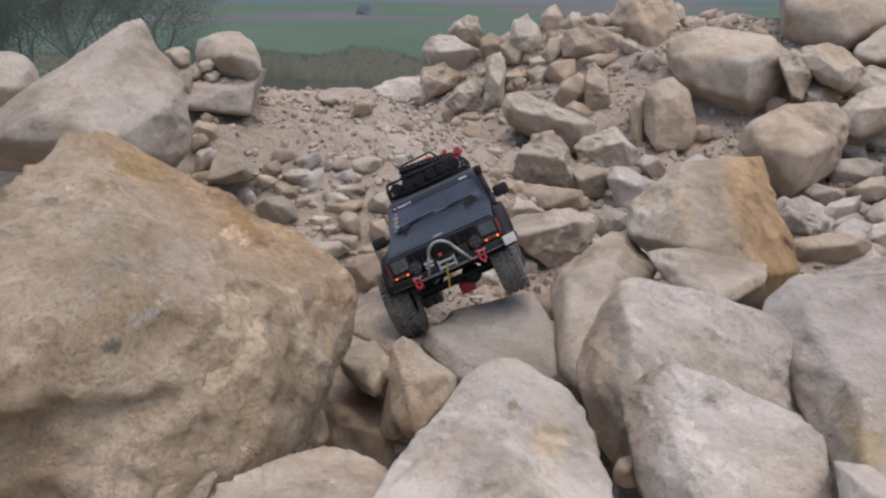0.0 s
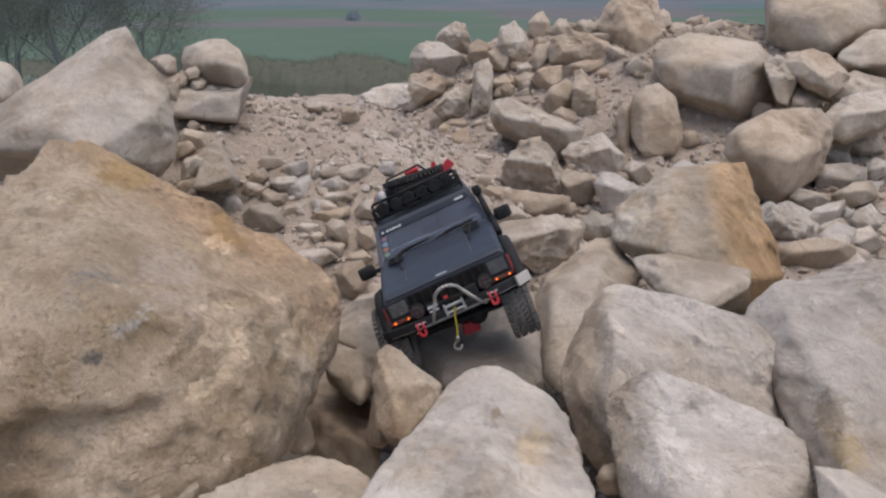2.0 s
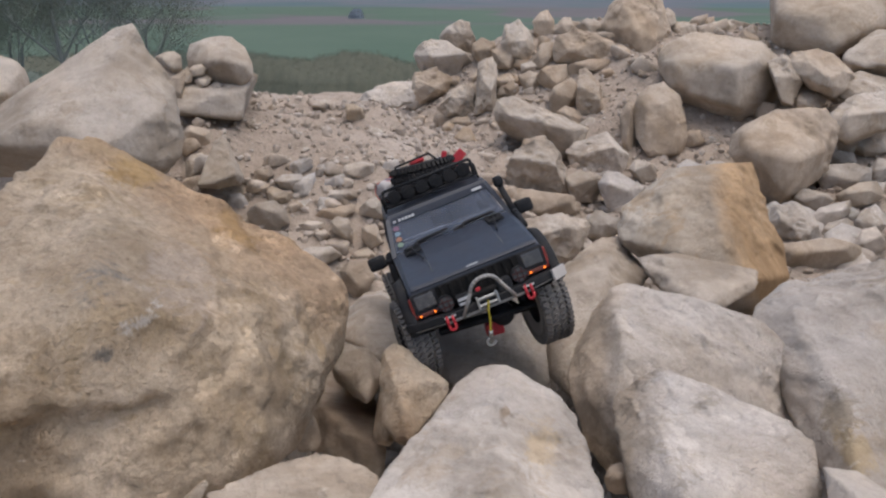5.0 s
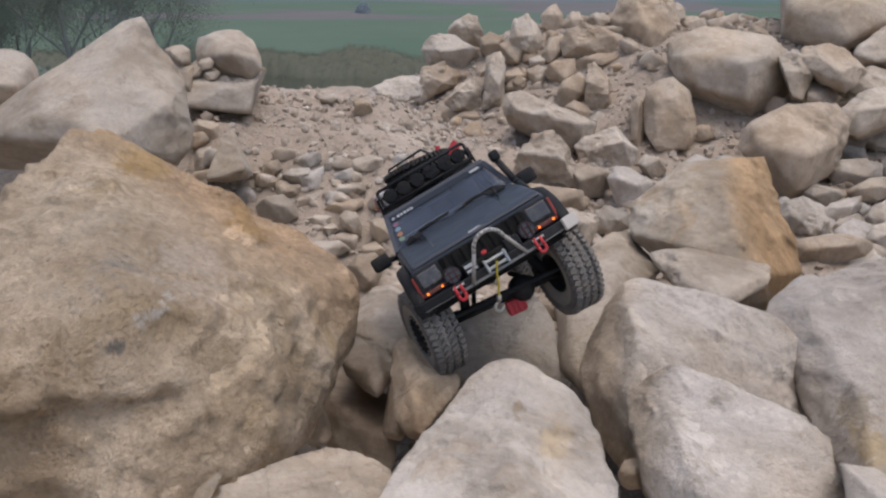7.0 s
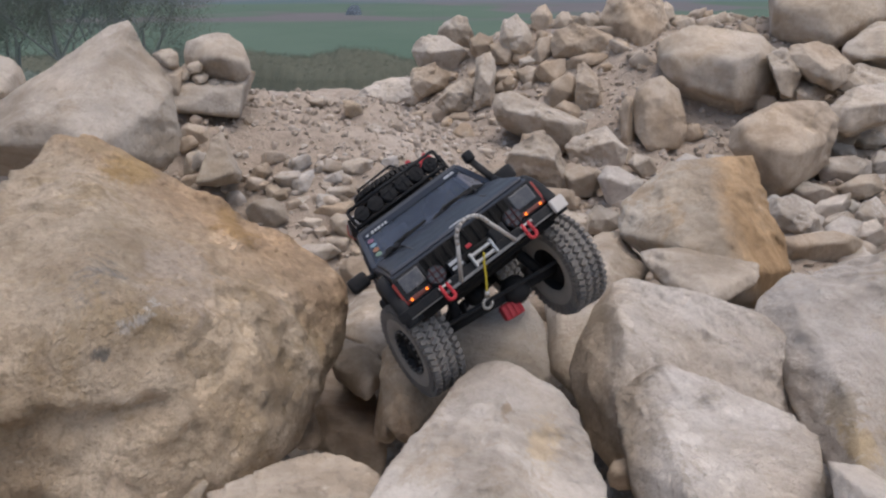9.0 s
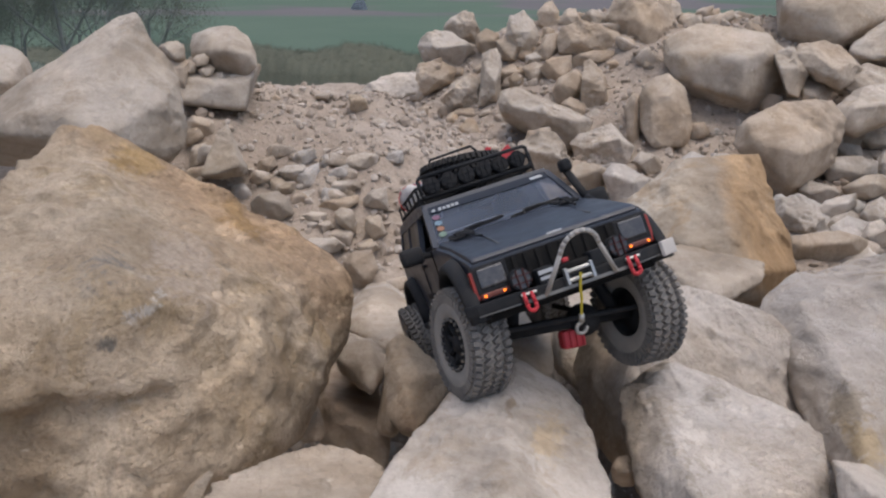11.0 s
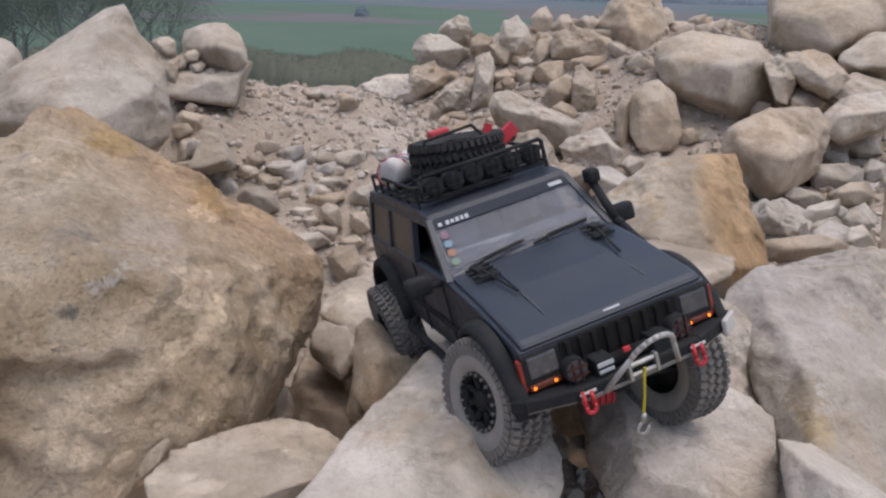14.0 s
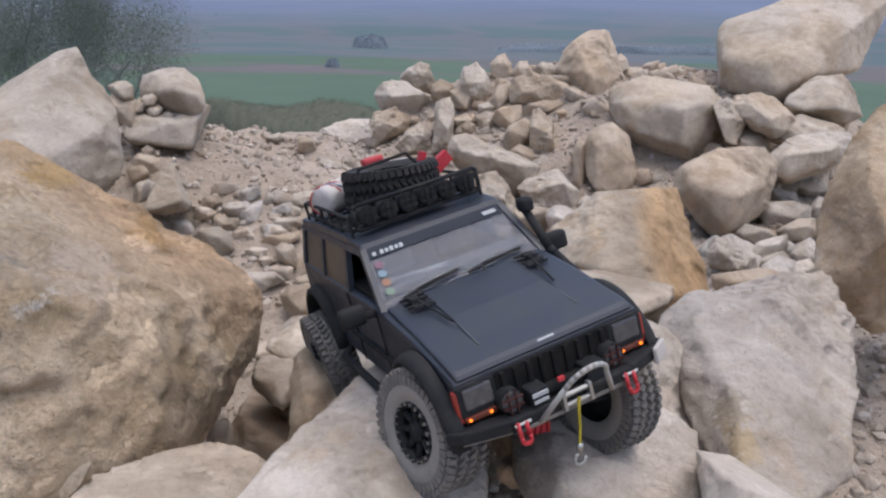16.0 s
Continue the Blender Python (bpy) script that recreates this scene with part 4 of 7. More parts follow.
boulder('boulder', 'smooth pale wedge-shaped boulder with a rounded crest', (0.046, 0.583, 0.283), -5.2, spotted,
        [(-0.094, -0.063, -0.017), (-0.051, 0.046, 0.006), (-0.033, 0.096, 0.019), (-0.012, 0.116, 0.026), (0.017, 0.119, 0.026), (0.069, 0.105, 0.005), (0.088, 0.058, -0.009), (0.108, -0.049, -0.013), (0.071, -0.141, -0.02), (-0.046, -0.16, -0.013), (-0.117, -0.131, -0.005)],
        [(0.017, 0.031, 0.027), (-0.052, -0.01, -0.013), (0, -0.1, 0.021), (0.051, 0.025, 0.011)], 0.22, 0.16, lod=6, seed=47, soft=111, roughness=0.7)
boulder('slab', 'flat pale limestone slab with a broken edge', (-0.121, 0.533, 0.278), 15.6, pale,
        [(-0.082, -0.02, 0.006), (-0.068, 0.021, 0.008), (-0.021, 0.04, 0.004), (0.03, 0.062, 0), (0.07, 0.031, -0.008), (0.084, -0.006, -0.008), (0.069, -0.029, -0.006), (-0.01, -0.059, 0.003), (-0.077, -0.044, 0.007)],
        [], 0.05, 0.04, lod=6, seed=48, flat=1, soft=420, chips=0, roughness=0.35)
boulder('rock', 'thin splinter of limestone leaning on the slab', (-0.196, 0.515, 0.290), 23.2, ochre,
        [(-0.015, 0.002, -0.013), (-0.005, 0.004, 0.003), (0.012, 0.002, 0.017), (0.015, 0, 0.014), (0.004, -0.003, -0.003), (-0.011, -0.002, -0.017)],
        [], 0.03, 0.02, lod=4, seed=49)
boulder('boulder', 'broad pale boulder with a dimpled stained face', (0.466, 0.784, 0.290), -31.2, veined,
        [(-0.108, 0.018, -0.018), (-0.105, 0.051, -0.004), (-0.096, 0.079, 0.007), (-0.084, 0.104, 0.016), (-0.056, 0.135, 0.023), (-0.026, 0.162, 0.028), (-0.009, 0.183, 0.034), (0.014, 0.203, 0.037), (0.061, 0.224, 0.033), (0.116, 0.204, 0.005), (0.138, -0.088, -0.087), (0.066, -0.222, -0.089), (0.012, -0.156, -0.086), (-0.007, -0.123, -0.08), (-0.021, -0.09, -0.072), (-0.036, -0.064, -0.063), (-0.053, -0.015, -0.044), (-0.073, 0.012, -0.029)],
        [(-0.06, 0.02, 0.02), (0.015, 0.102, 0.035), (-0.021, -0.079, -0.032), (0.016, -0.101, -0.016), (0.005, -0.133, -0.056)], 0.35, 0.16, lod=6, seed=150, soft=150, roughness=0.8)
boulder('rock', 'sharp-edged pale rock at the foot of the boulder', (0.356, 0.503, 0.288), -31.5, white,
        [(-0.047, 0.015, 0.018), (-0.035, 0.031, 0.009), (0.002, 0.036, -0.001), (0.042, 0.01, -0.001), (0.056, -0.033, -0.005), (-0.016, -0.059, -0.021)],
        [(-0.007, -0.033, 0.025), (-0.031, -0.011, 0.023), (0.03, -0.045, 0.017)], 0.10, 0.07, lod=5, seed=51, soft=240, chips=2, roughness=0.4)
boulder('boulder', 'angular boulder with a rust-brown broken face', (0.451, 1.260, 0.249), -20.0, rust,
        [(-0.134, -0.022, 0.012), (-0.121, 0.014, 0.039), (-0.102, 0.044, 0.059), (-0.082, 0.073, 0.079), (-0.065, 0.091, 0.09), (-0.022, 0.113, 0.095), (0.027, 0.127, 0.091), (0.045, 0.144, 0.101), (0.069, 0.153, 0.101), (0.083, 0.138, 0.083), (0.106, 0.106, 0.047), (0.128, 0.073, 0.012), (0.14, 0.041, -0.018), (0.161, 0.003, -0.053), (0.151, -0.014, -0.063), (0.126, -0.041, -0.076), (0.106, -0.076, -0.095), (0.064, -0.104, -0.104), (0.018, -0.103, -0.092), (-0.035, -0.059, -0.046), (-0.102, -0.056, -0.025), (-0.13, -0.044, -0.007)],
        [(0.027, 0.063, 0.095), (0.005, -0.007, 0.078), (0.046, -0.118, 0.04), (0.091, -0.127, -0.021), (-0.07, 0.002, 0.073), (-0.014, -0.152, 0.021)], 0.35, 0.13, lod=6, seed=52, soft=240, roughness=0.55)
boulder('rock', 'low pale rock under the rust-faced boulder', (0.395, 1.041, 0.259), -20.8, pale,
        [(-0.099, 0.033, 0.01), (-0.073, 0.056, 0.012), (-0.015, 0.07, 0.01), (0.018, 0.065, 0.007), (0.051, 0.061, 0.005), (0.071, 0.051, 0.002), (0.074, 0.024, -0.002), (0.06, -0.015, -0.006), (0.031, -0.06, -0.009), (0.011, -0.094, -0.01), (-0.011, -0.093, -0.01), (-0.043, -0.068, -0.007), (-0.075, -0.029, -0.002)],
        [(-0.056, -0.04, 0.013), (-0.009, -0.067, 0.021), (0.057, -0.006, 0.009), (0.009, -0.127, 0.014)], 0.20, 0.08, lod=5, seed=53, soft=160)
boulder('boulder', 'square brown-tinged boulder on the rubble slope', (1.107, 2.415, 0.119), -24.6, dusty,
        [(-0.157, -0.041, 0.053), (-0.132, -0.016, 0.079), (-0.083, 0.014, 0.094), (-0.035, 0.053, 0.126), (0.051, 0.094, 0.131), (0.122, 0.12, 0.12), (0.144, 0.113, 0.089), (0.148, 0.073, 0.011), (0.139, 0.036, -0.049), (0.101, -0.007, -0.095), (0.055, -0.051, -0.138), (0.003, -0.082, -0.15), (-0.031, -0.086, -0.131), (-0.053, -0.077, -0.097), (-0.112, -0.076, -0.047), (-0.158, -0.069, 0.003)],
        [(-0.111, -0.09, 0.079), (0.054, 0.031, 0.122), (-0.091, -0.168, 0.034), (0.04, -0.155, 0.018), (0.029, -0.151, -0.093), (0.119, -0.028, 0.028)], 0.45, 0.11, lod=5, seed=54, soft=240, roughness=0.8)
boulder('boulder', 'large pale boulder perched on the rubble heap', (1.130, 3.114, 0.281), -19.9, pale,
        [(-0.245, -0.064, 0.033), (-0.237, -0.03, 0.081), (-0.197, 0.006, 0.114), (-0.134, 0.043, 0.137), (-0.067, 0.067, 0.139), (0.025, 0.086, 0.119), (0.092, 0.106, 0.113), (0.167, 0.117, 0.089), (0.215, 0.113, 0.057), (0.252, 0.099, 0.014), (0.251, 0.035, -0.081), (0.206, 0.002, -0.107), (0.177, -0.034, -0.145), (0.094, -0.087, -0.182), (0.036, -0.087, -0.152), (-0.053, -0.109, -0.136), (-0.158, -0.109, -0.082), (-0.188, -0.075, -0.015), (-0.234, -0.079, 0.004)],
        [(-0.173, -0.198, 0.049), (-0.066, -0.21, 0.06), (0.03, -0.229, 0.051), (0.131, -0.118, 0.06), (0.077, -0.218, -0.105), (-0.141, -0.22, -0.05)], 0.60, 0.09, lod=5, seed=55, soft=240, roughness=0.7)
boulder('boulder', 'upright greyish block in the loose dirt', (0.844, 2.889, 0.143), -16.3, dusty,
        [(-0.099, -0.019, 0.024), (-0.085, 0.004, 0.078), (-0.05, 0.025, 0.108), (0.002, 0.043, 0.117), (0.045, 0.045, 0.088), (0.086, 0.029, 0.01), (0.108, 0.003, -0.076), (0.096, -0.021, -0.134), (-0.026, -0.059, -0.14), (-0.078, -0.05, -0.075)],
        [(-0.063, -0.052, 0.057), (0.029, -0.046, 0.062), (0.073, -0.104, -0.096), (-0.035, -0.127, -0.106)], 0.30, 0.09, lod=5, seed=56, soft=260, roughness=0.7)
boulder('rock', 'thin upright slab beside the greyish block', (0.725, 2.888, 0.108), -14.1, dusty,
        [(-0.032, 0.003, 0.029), (-0.011, 0.027, 0.082), (0.015, 0.033, 0.082), (0.028, -0.001, -0.021), (0.014, -0.036, -0.108), (-0.015, -0.027, -0.063)],
        [(0.005, -0.019, 0.064), (0.003, -0.063, -0.055)], 0.09, 0.03, lod=4, seed=156)
boulder('boulder', 'great square boulder on top of the rubble heap', (1.855, 3.593, 0.545), -27.3, pale,
        [(-0.346, -0.114, 0.059), (-0.327, -0.065, 0.102), (-0.215, 0.031, 0.148), (-0.103, 0.13, 0.197), (0.012, 0.223, 0.24), (0.157, 0.313, 0.262), (0.295, 0.362, 0.239), (0.365, 0.371, 0.209), (0.353, 0.274, 0.106), (0.308, 0.138, -0.02), (0.271, 0.04, -0.106), (0.222, -0.001, -0.124), (0.097, -0.088, -0.15), (0.014, -0.188, -0.21), (-0.05, -0.244, -0.234), (-0.189, -0.304, -0.226), (-0.249, -0.323, -0.215), (-0.297, -0.326, -0.193), (-0.316, -0.229, -0.083)],
        [(-0.278, -0.412, -0.072), (-0.108, -0.459, -0.062), (0.007, -0.382, -0.042), (0.192, -0.079, 0.055), (-0.045, -0.468, -0.193), (0.093, -0.338, -0.11)], 0.60, 0.03, lod=5, seed=57, soft=260, roughness=0.7)
boulder('boulder', 'weathered brown boulder beside the broad boulder', (0.865, 1.206, 0.336), -35.7, ochre,
        [(-0.01, 0.108, 0.192), (-0.035, 0.08, 0.173), (-0.062, 0.033, 0.126), (-0.069, 0.001, 0.08), (-0.077, -0.037, 0.026), (-0.075, -0.068, -0.027), (-0.06, -0.1, -0.096), (-0.03, -0.105, -0.136), (0.014, -0.087, -0.158), (0.054, -0.066, -0.169), (0.119, -0.02, -0.17), (0.144, 0.1, -0.006), (0.086, 0.161, 0.166)],
        [(-0.007, -0.082, 0.073), (0.046, -0.128, 0.009), (-0.01, -0.138, -0.074), (-0.025, -0.002, 0.134)], 0.40, 0.10, lod=6, seed=58, soft=130, roughness=0.9)
boulder('boulder', 'pale boulder leaning below the square boulder', (1.754, 3.062, 0.337), -29.8, pale,
        [(-0.149, -0.084, -0.002), (-0.132, -0.041, 0.034), (-0.052, 0.062, 0.099), (0.038, 0.123, 0.112), (0.081, 0.109, 0.07), (0.125, 0.058, -0.013), (0.135, 0.029, -0.05), (0.091, -0.019, -0.076), (0.03, -0.047, -0.069), (-0.052, -0.086, -0.062), (-0.116, -0.103, -0.043)],
        [(-0.028, -0.049, 0.07), (0.047, -0.164, -0.002), (-0.073, -0.183, -0.018)], 0.40, 0.05, lod=5, seed=59)
boulder('rock', 'pale limestone rock of the rubble heap', (0.119, 3.913, 0.327), -1.7, pale,
        [(-0.101, -0.002, 0.001), (-0.068, 0.018, 0.054), (0.007, 0.031, 0.084), (0.047, 0.026, 0.068), (0.076, 0.003, 0.004), (0.069, -0.031, -0.089), (0.011, -0.027, -0.075), (-0.042, -0.018, -0.047)],
        [(-0.046, -0.037, 0.043), (0.06, -0.043, 0.023)], 0.16, 0.05, lod=5, seed=70, group='rocks of the rubble heap')
boulder('rock', 'pale limestone rock of the rubble heap', (0.038, 3.804, 0.244), -0.6, pale,
        [(-0.142, 0.003, 0.011), (-0.113, 0.019, 0.054), (-0.053, 0.03, 0.083), (0.015, 0.028, 0.076), (0.067, 0.014, 0.037), (0.112, 0.002, 0.004), (0.154, -0.011, -0.032), (0.083, -0.033, -0.09), (-0.021, -0.034, -0.092), (-0.102, -0.019, -0.051)],
        [(-0.056, -0.103, 0.018), (0.091, -0.097, 0.033), (-0.01, -0.073, -0.038)], 0.21, 0.06, lod=5, seed=71, group='rocks of the rubble heap')
boulder('rock', 'pale limestone rock of the rubble heap', (0.227, 3.752, 0.285), -3.5, dusty,
        [(-0.054, 0.01, 0.034), (-0.007, 0.023, 0.063), (0.058, 0.017, 0.036), (0.055, -0.015, -0.048), (-0.004, -0.022, -0.06), (-0.049, -0.013, -0.027)],
        [(-0.037, -0.04, 0.005), (0.03, -0.034, 0.013)], 0.11, 0.03, lod=4, seed=72, group='rocks of the rubble heap')
boulder('rock', 'pale limestone rock of the rubble heap', (0.380, 3.656, 0.327), -5.9, pale,
        [(-0.078, -0.007, 0.002), (-0.064, 0.025, 0.084), (0.007, 0.035, 0.094), (0.06, 0.023, 0.045), (0.083, -0.002, -0.028), (0.058, -0.03, -0.096), (-0.006, -0.026, -0.07), (-0.059, -0.017, -0.03)],
        [(-0.043, -0.061, 0.018), (0.044, -0.053, 0.02), (-0.003, -0.064, -0.045)], 0.16, 0.05, lod=5, seed=73, group='rocks of the rubble heap')
boulder('rock', 'pale limestone rock of the rubble heap', (0.513, 3.787, 0.398), -7.7, dusty,
        [(-0.053, -0.001, 0.017), (-0.022, 0.019, 0.059), (0.015, 0.028, 0.071), (0.05, 0.013, 0.019), (0.054, -0.014, -0.057), (-0.001, -0.027, -0.072), (-0.044, -0.019, -0.037)],
        [(-0.022, -0.03, 0.024), (0.023, -0.042, 0.027)], 0.11, 0.03, lod=4, seed=74, group='rocks of the rubble heap')
boulder('rock', 'pale limestone rock of the rubble heap', (0.609, 3.741, 0.396), -9.2, dusty,
        [(-0.056, -0.016, -0.018), (-0.019, 0.011, 0.038), (0.021, 0.019, 0.042), (0.047, 0.005, -0.005), (0.007, -0.02, -0.056)],
        [(-0.021, -0.042, 0.014), (0.03, -0.033, 0.011), (0.013, -0.046, -0.031)], 0.09, 0.03, lod=4, seed=75, group='rocks of the rubble heap')
boulder('rock', 'pale limestone rock of the rubble heap', (0.658, 3.504, 0.319), -10.6, dusty,
        [(-0.138, -0.031, -0.016), (-0.126, -0.002, 0.055), (-0.044, 0.023, 0.083), (0.039, 0.034, 0.072), (0.124, 0.035, 0.034), (0.149, 0.025, -0.006), (0.135, 0.006, -0.051), (0.049, -0.015, -0.065), (-0.061, -0.031, -0.054), (-0.127, -0.042, -0.052)],
        [(-0.062, -0.082, -0.002), (0.069, -0.039, 0.04), (0.047, -0.055, -0.04)], 0.19, 0.06, lod=5, seed=76, group='rocks of the rubble heap')
boulder('rock', 'pale limestone rock of the rubble heap', (0.663, 3.412, 0.255), -11.0, dusty,
        [(-0.087, -0.015, 0.003), (-0.003, 0.011, 0.033), (0.109, 0.033, 0.035), (0.085, 0.014, -0.005), (-0.026, -0.016, -0.03), (-0.079, -0.028, -0.036)],
        [(-0.045, -0.054, 0.018), (0.039, -0.031, 0.012), (0.018, -0.042, -0.013)], 0.11, 0.03, lod=4, seed=77, group='rocks of the rubble heap')
boulder('rock', 'pale limestone rock of the rubble heap', (0.730, 3.697, 0.397), -11.2, pale,
        [(-0.078, -0.012, 0.008), (-0.034, 0.008, 0.039), (0.012, 0.014, 0.032), (0.06, 0.012, 0.003), (0.069, -0.003, -0.044), (-0.029, -0.02, -0.038)],
        [(-0.047, -0.047, 0.025), (0.032, -0.032, 0.006), (-0.005, -0.053, -0.024)], 0.10, 0.03, lod=4, seed=78, group='rocks of the rubble heap')
boulder('rock', 'pale limestone rock of the rubble heap', (0.489, 3.560, 0.278), -7.8, dusty,
        [(-0.053, -0.014, -0.02), (-0.018, 0.02, 0.061), (0.04, 0.03, 0.067), (0.055, 0.005, -0.005), (0.016, -0.016, -0.048), (-0.04, -0.025, -0.055)],
        [(-0.024, -0.034, 0.015), (0.032, -0.029, 0.005), (-0.001, -0.051, -0.039)], 0.11, 0.03, lod=4, seed=79, group='rocks of the rubble heap')
boulder('rock', 'pale limestone rock of the rubble heap', (0.328, 3.649, 0.262), -5.1, dusty,
        [(-0.068, 0.008, 0.038), (0.023, 0.026, 0.067), (0.054, 0.001, -0.009), (0.033, -0.016, -0.051), (-0.042, -0.02, -0.044)],
        [(-0.035, -0.055, 0.012), (0.029, -0.038, 0.015), (0.01, -0.063, -0.034)], 0.11, 0.03, lod=4, seed=80, group='rocks of the rubble heap')
boulder('rock', 'pale limestone rock of the rubble heap', (0.229, 3.425, 0.178), -3.8, pale,
        [(-0.055, -0.049, -0.125), (-0.047, 0.01, 0.035), (-0.022, 0.037, 0.105), (0.022, 0.043, 0.116), (0.043, 0.02, 0.049), (0.041, -0.019, -0.059), (0.018, -0.043, -0.122)],
        [(-0.028, -0.044, 0.035), (0.032, -0.035, 0.029), (0.017, -0.088, -0.066)], 0.14, 0.04, lod=5, seed=81, group='rocks of the rubble heap')
boulder('rock', 'pale limestone rock of the rubble heap', (0.316, 3.504, 0.175), -5.1, dusty,
        [(-0.051, 0.002, 0.016), (0.015, 0.017, 0.044), (0.058, 0.01, 0.013), (0.037, -0.004, -0.019), (-0.01, -0.015, -0.038), (-0.049, -0.01, -0.015)],
        [(-0.028, -0.044, 0.01), (0.034, -0.035, 0.01)], 0.09, 0.03, lod=4, seed=82, group='rocks of the rubble heap')
boulder('rock', 'pale limestone rock of the rubble heap', (0.339, 3.443, 0.153), -5.6, dusty,
        [(-0.038, 0.002, 0.014), (-0.001, 0.015, 0.041), (0.034, 0.007, 0.01), (0.03, -0.01, -0.034), (-0.025, -0.013, -0.03)],
        [(-0.014, -0.026, 0.003), (0.013, -0.021, 0.02), (0.001, -0.025, -0.023)], 0.08, 0.02, lod=4, seed=83, group='rocks of the rubble heap')
boulder('rock', 'pale limestone rock of the rubble heap', (0.417, 3.447, 0.193), -6.9, dusty,
        [(-0.057, 0, 0.017), (-0.003, 0.015, 0.041), (0.053, 0.014, 0.021), (0.034, -0.013, -0.047), (-0.027, -0.015, -0.032)],
        [(-0.022, -0.027, 0.004), (0.036, -0.019, 0.028), (0.007, -0.044, -0.022)], 0.09, 0.03, lod=4, seed=84, group='rocks of the rubble heap')
boulder('rock', 'pale limestone rock of the rubble heap', (0.431, 3.551, 0.234), -6.9, pale,
        [(-0.047, 0, 0.014), (0.019, 0.015, 0.034), (0.054, 0.008, 0.005), (0.014, -0.01, -0.03), (-0.04, -0.013, -0.023)],
        [(-0.021, -0.038, 0.005), (0.021, -0.024, 0.01)], 0.08, 0.02, lod=4, seed=85, group='rocks of the rubble heap')
boulder('rock', 'pale limestone rock of the rubble heap', (0.509, 3.409, 0.212), -8.5, dusty,
        [(-0.069, -0.008, 0.004), (-0.026, 0.013, 0.046), (0.06, 0.029, 0.055), (0.076, 0.013, 0.006), (0.038, -0.008, -0.035), (-0.02, -0.022, -0.052), (-0.059, -0.017, -0.024)],
        [(-0.046, -0.036, 0.035), (0.027, -0.029, 0.006), (0.016, -0.057, -0.029)], 0.11, 0.03, lod=4, seed=86, group='rocks of the rubble heap')
boulder('rock', 'pale limestone rock of the rubble heap', (0.536, 3.223, 0.160), -9.4, dusty,
        [(-0.069, -0.013, -0.005), (-0.048, 0.006, 0.037), (0.029, 0.033, 0.078), (0.06, 0.024, 0.039), (0.066, 0.002, -0.023), (0.009, -0.02, -0.06), (-0.047, -0.032, -0.066)],
        [(-0.042, -0.05, 0.027), (0.031, -0.042, 0.001), (0.003, -0.048, -0.041)], 0.13, 0.04, lod=4, seed=87, group='rocks of the rubble heap')
boulder('rock', 'pale limestone rock of the rubble heap', (0.624, 3.128, 0.181), -11.3, dusty,
        [(-0.052, -0.039, -0.081), (-0.05, 0.024, 0.091), (-0.023, 0.034, 0.106), (0.036, 0.023, 0.045), (0.06, -0.008, -0.055), (0.029, -0.033, -0.106)],
        [(-0.038, -0.054, 0.046), (0.031, -0.057, 0.009)], 0.14, 0.04, lod=5, seed=88, group='rocks of the rubble heap')
boulder('rock', 'pale limestone rock of the rubble heap', (0.620, 3.048, 0.079), -11.5, pale,
        [(-0.049, -0.008, 0.004), (-0.01, 0.01, 0.033), (0.061, 0.013, 0.001), (0.033, -0.002, -0.023), (-0.035, -0.013, -0.016)],
        [(-0.037, -0.03, 0.004), (0.035, -0.014, 0.009), (0.02, -0.029, -0.011)], 0.08, 0.02, lod=4, seed=89, group='rocks of the rubble heap')
boulder('rock', 'pale limestone rock of the rubble heap', (0.550, 3.088, 0.101), -10.1, dusty,
        [(-0.069, -0.005, 0.02), (-0.029, 0.011, 0.045), (0.027, 0.013, 0.024), (0.056, -0.005, -0.039), (0.015, -0.015, -0.05)],
        [(-0.035, -0.04, 0.024), (0.035, -0.031, 0.001), (0.023, -0.035, -0.027)], 0.10, 0.03, lod=4, seed=90, group='rocks of the rubble heap')
boulder('rock', 'pale limestone rock of the rubble heap', (0.372, 2.869, 0.116), -7.4, pale,
        [(-0.153, -0.002, 0.047), (-0.141, 0.013, 0.087), (-0.094, 0.026, 0.106), (-0.034, 0.024, 0.08), (0.037, 0.019, 0.041), (0.136, 0.022, 0.014), (0.198, 0.014, -0.029), (0.164, -0.012, -0.092), (0.092, -0.037, -0.137), (0.015, -0.027, -0.083), (-0.079, -0.024, -0.04), (-0.142, -0.016, 0.005)],
        [(-0.099, -0.083, 0.047), (0.114, -0.113, 0.011)], 0.26, 0.08, lod=5, seed=91, group='rocks of the rubble heap')
boulder('rock', 'pale limestone rock of the rubble heap', (0.365, 2.667, 0.047), -7.8, dusty,
        [(-0.066, -0.005, 0.011), (-0.055, 0.011, 0.053), (0.001, 0.023, 0.064), (0.04, 0.015, 0.027), (0.09, -0.005, -0.049), (0.03, -0.023, -0.077), (-0.042, -0.016, -0.03)],
        [(-0.041, -0.056, 0.022), (0.047, -0.053, 0.031)], 0.13, 0.04, lod=5, seed=92, group='rocks of the rubble heap')
boulder('rock', 'pale limestone rock of the rubble heap', (0.103, 3.453, 0.092), -1.7, pale,
        [(-0.091, -0.009, -0.019), (-0.045, 0.013, 0.039), (0.036, 0.033, 0.088), (0.065, 0.016, 0.041), (0.072, -0.009, -0.03), (0.026, -0.023, -0.064), (-0.063, -0.021, -0.055)],
        [(-0.044, -0.043, 0.033), (0.032, -0.041, 0.034), (-0.009, -0.048, -0.035)], 0.14, 0.04, lod=5, seed=93, group='rocks of the rubble heap')
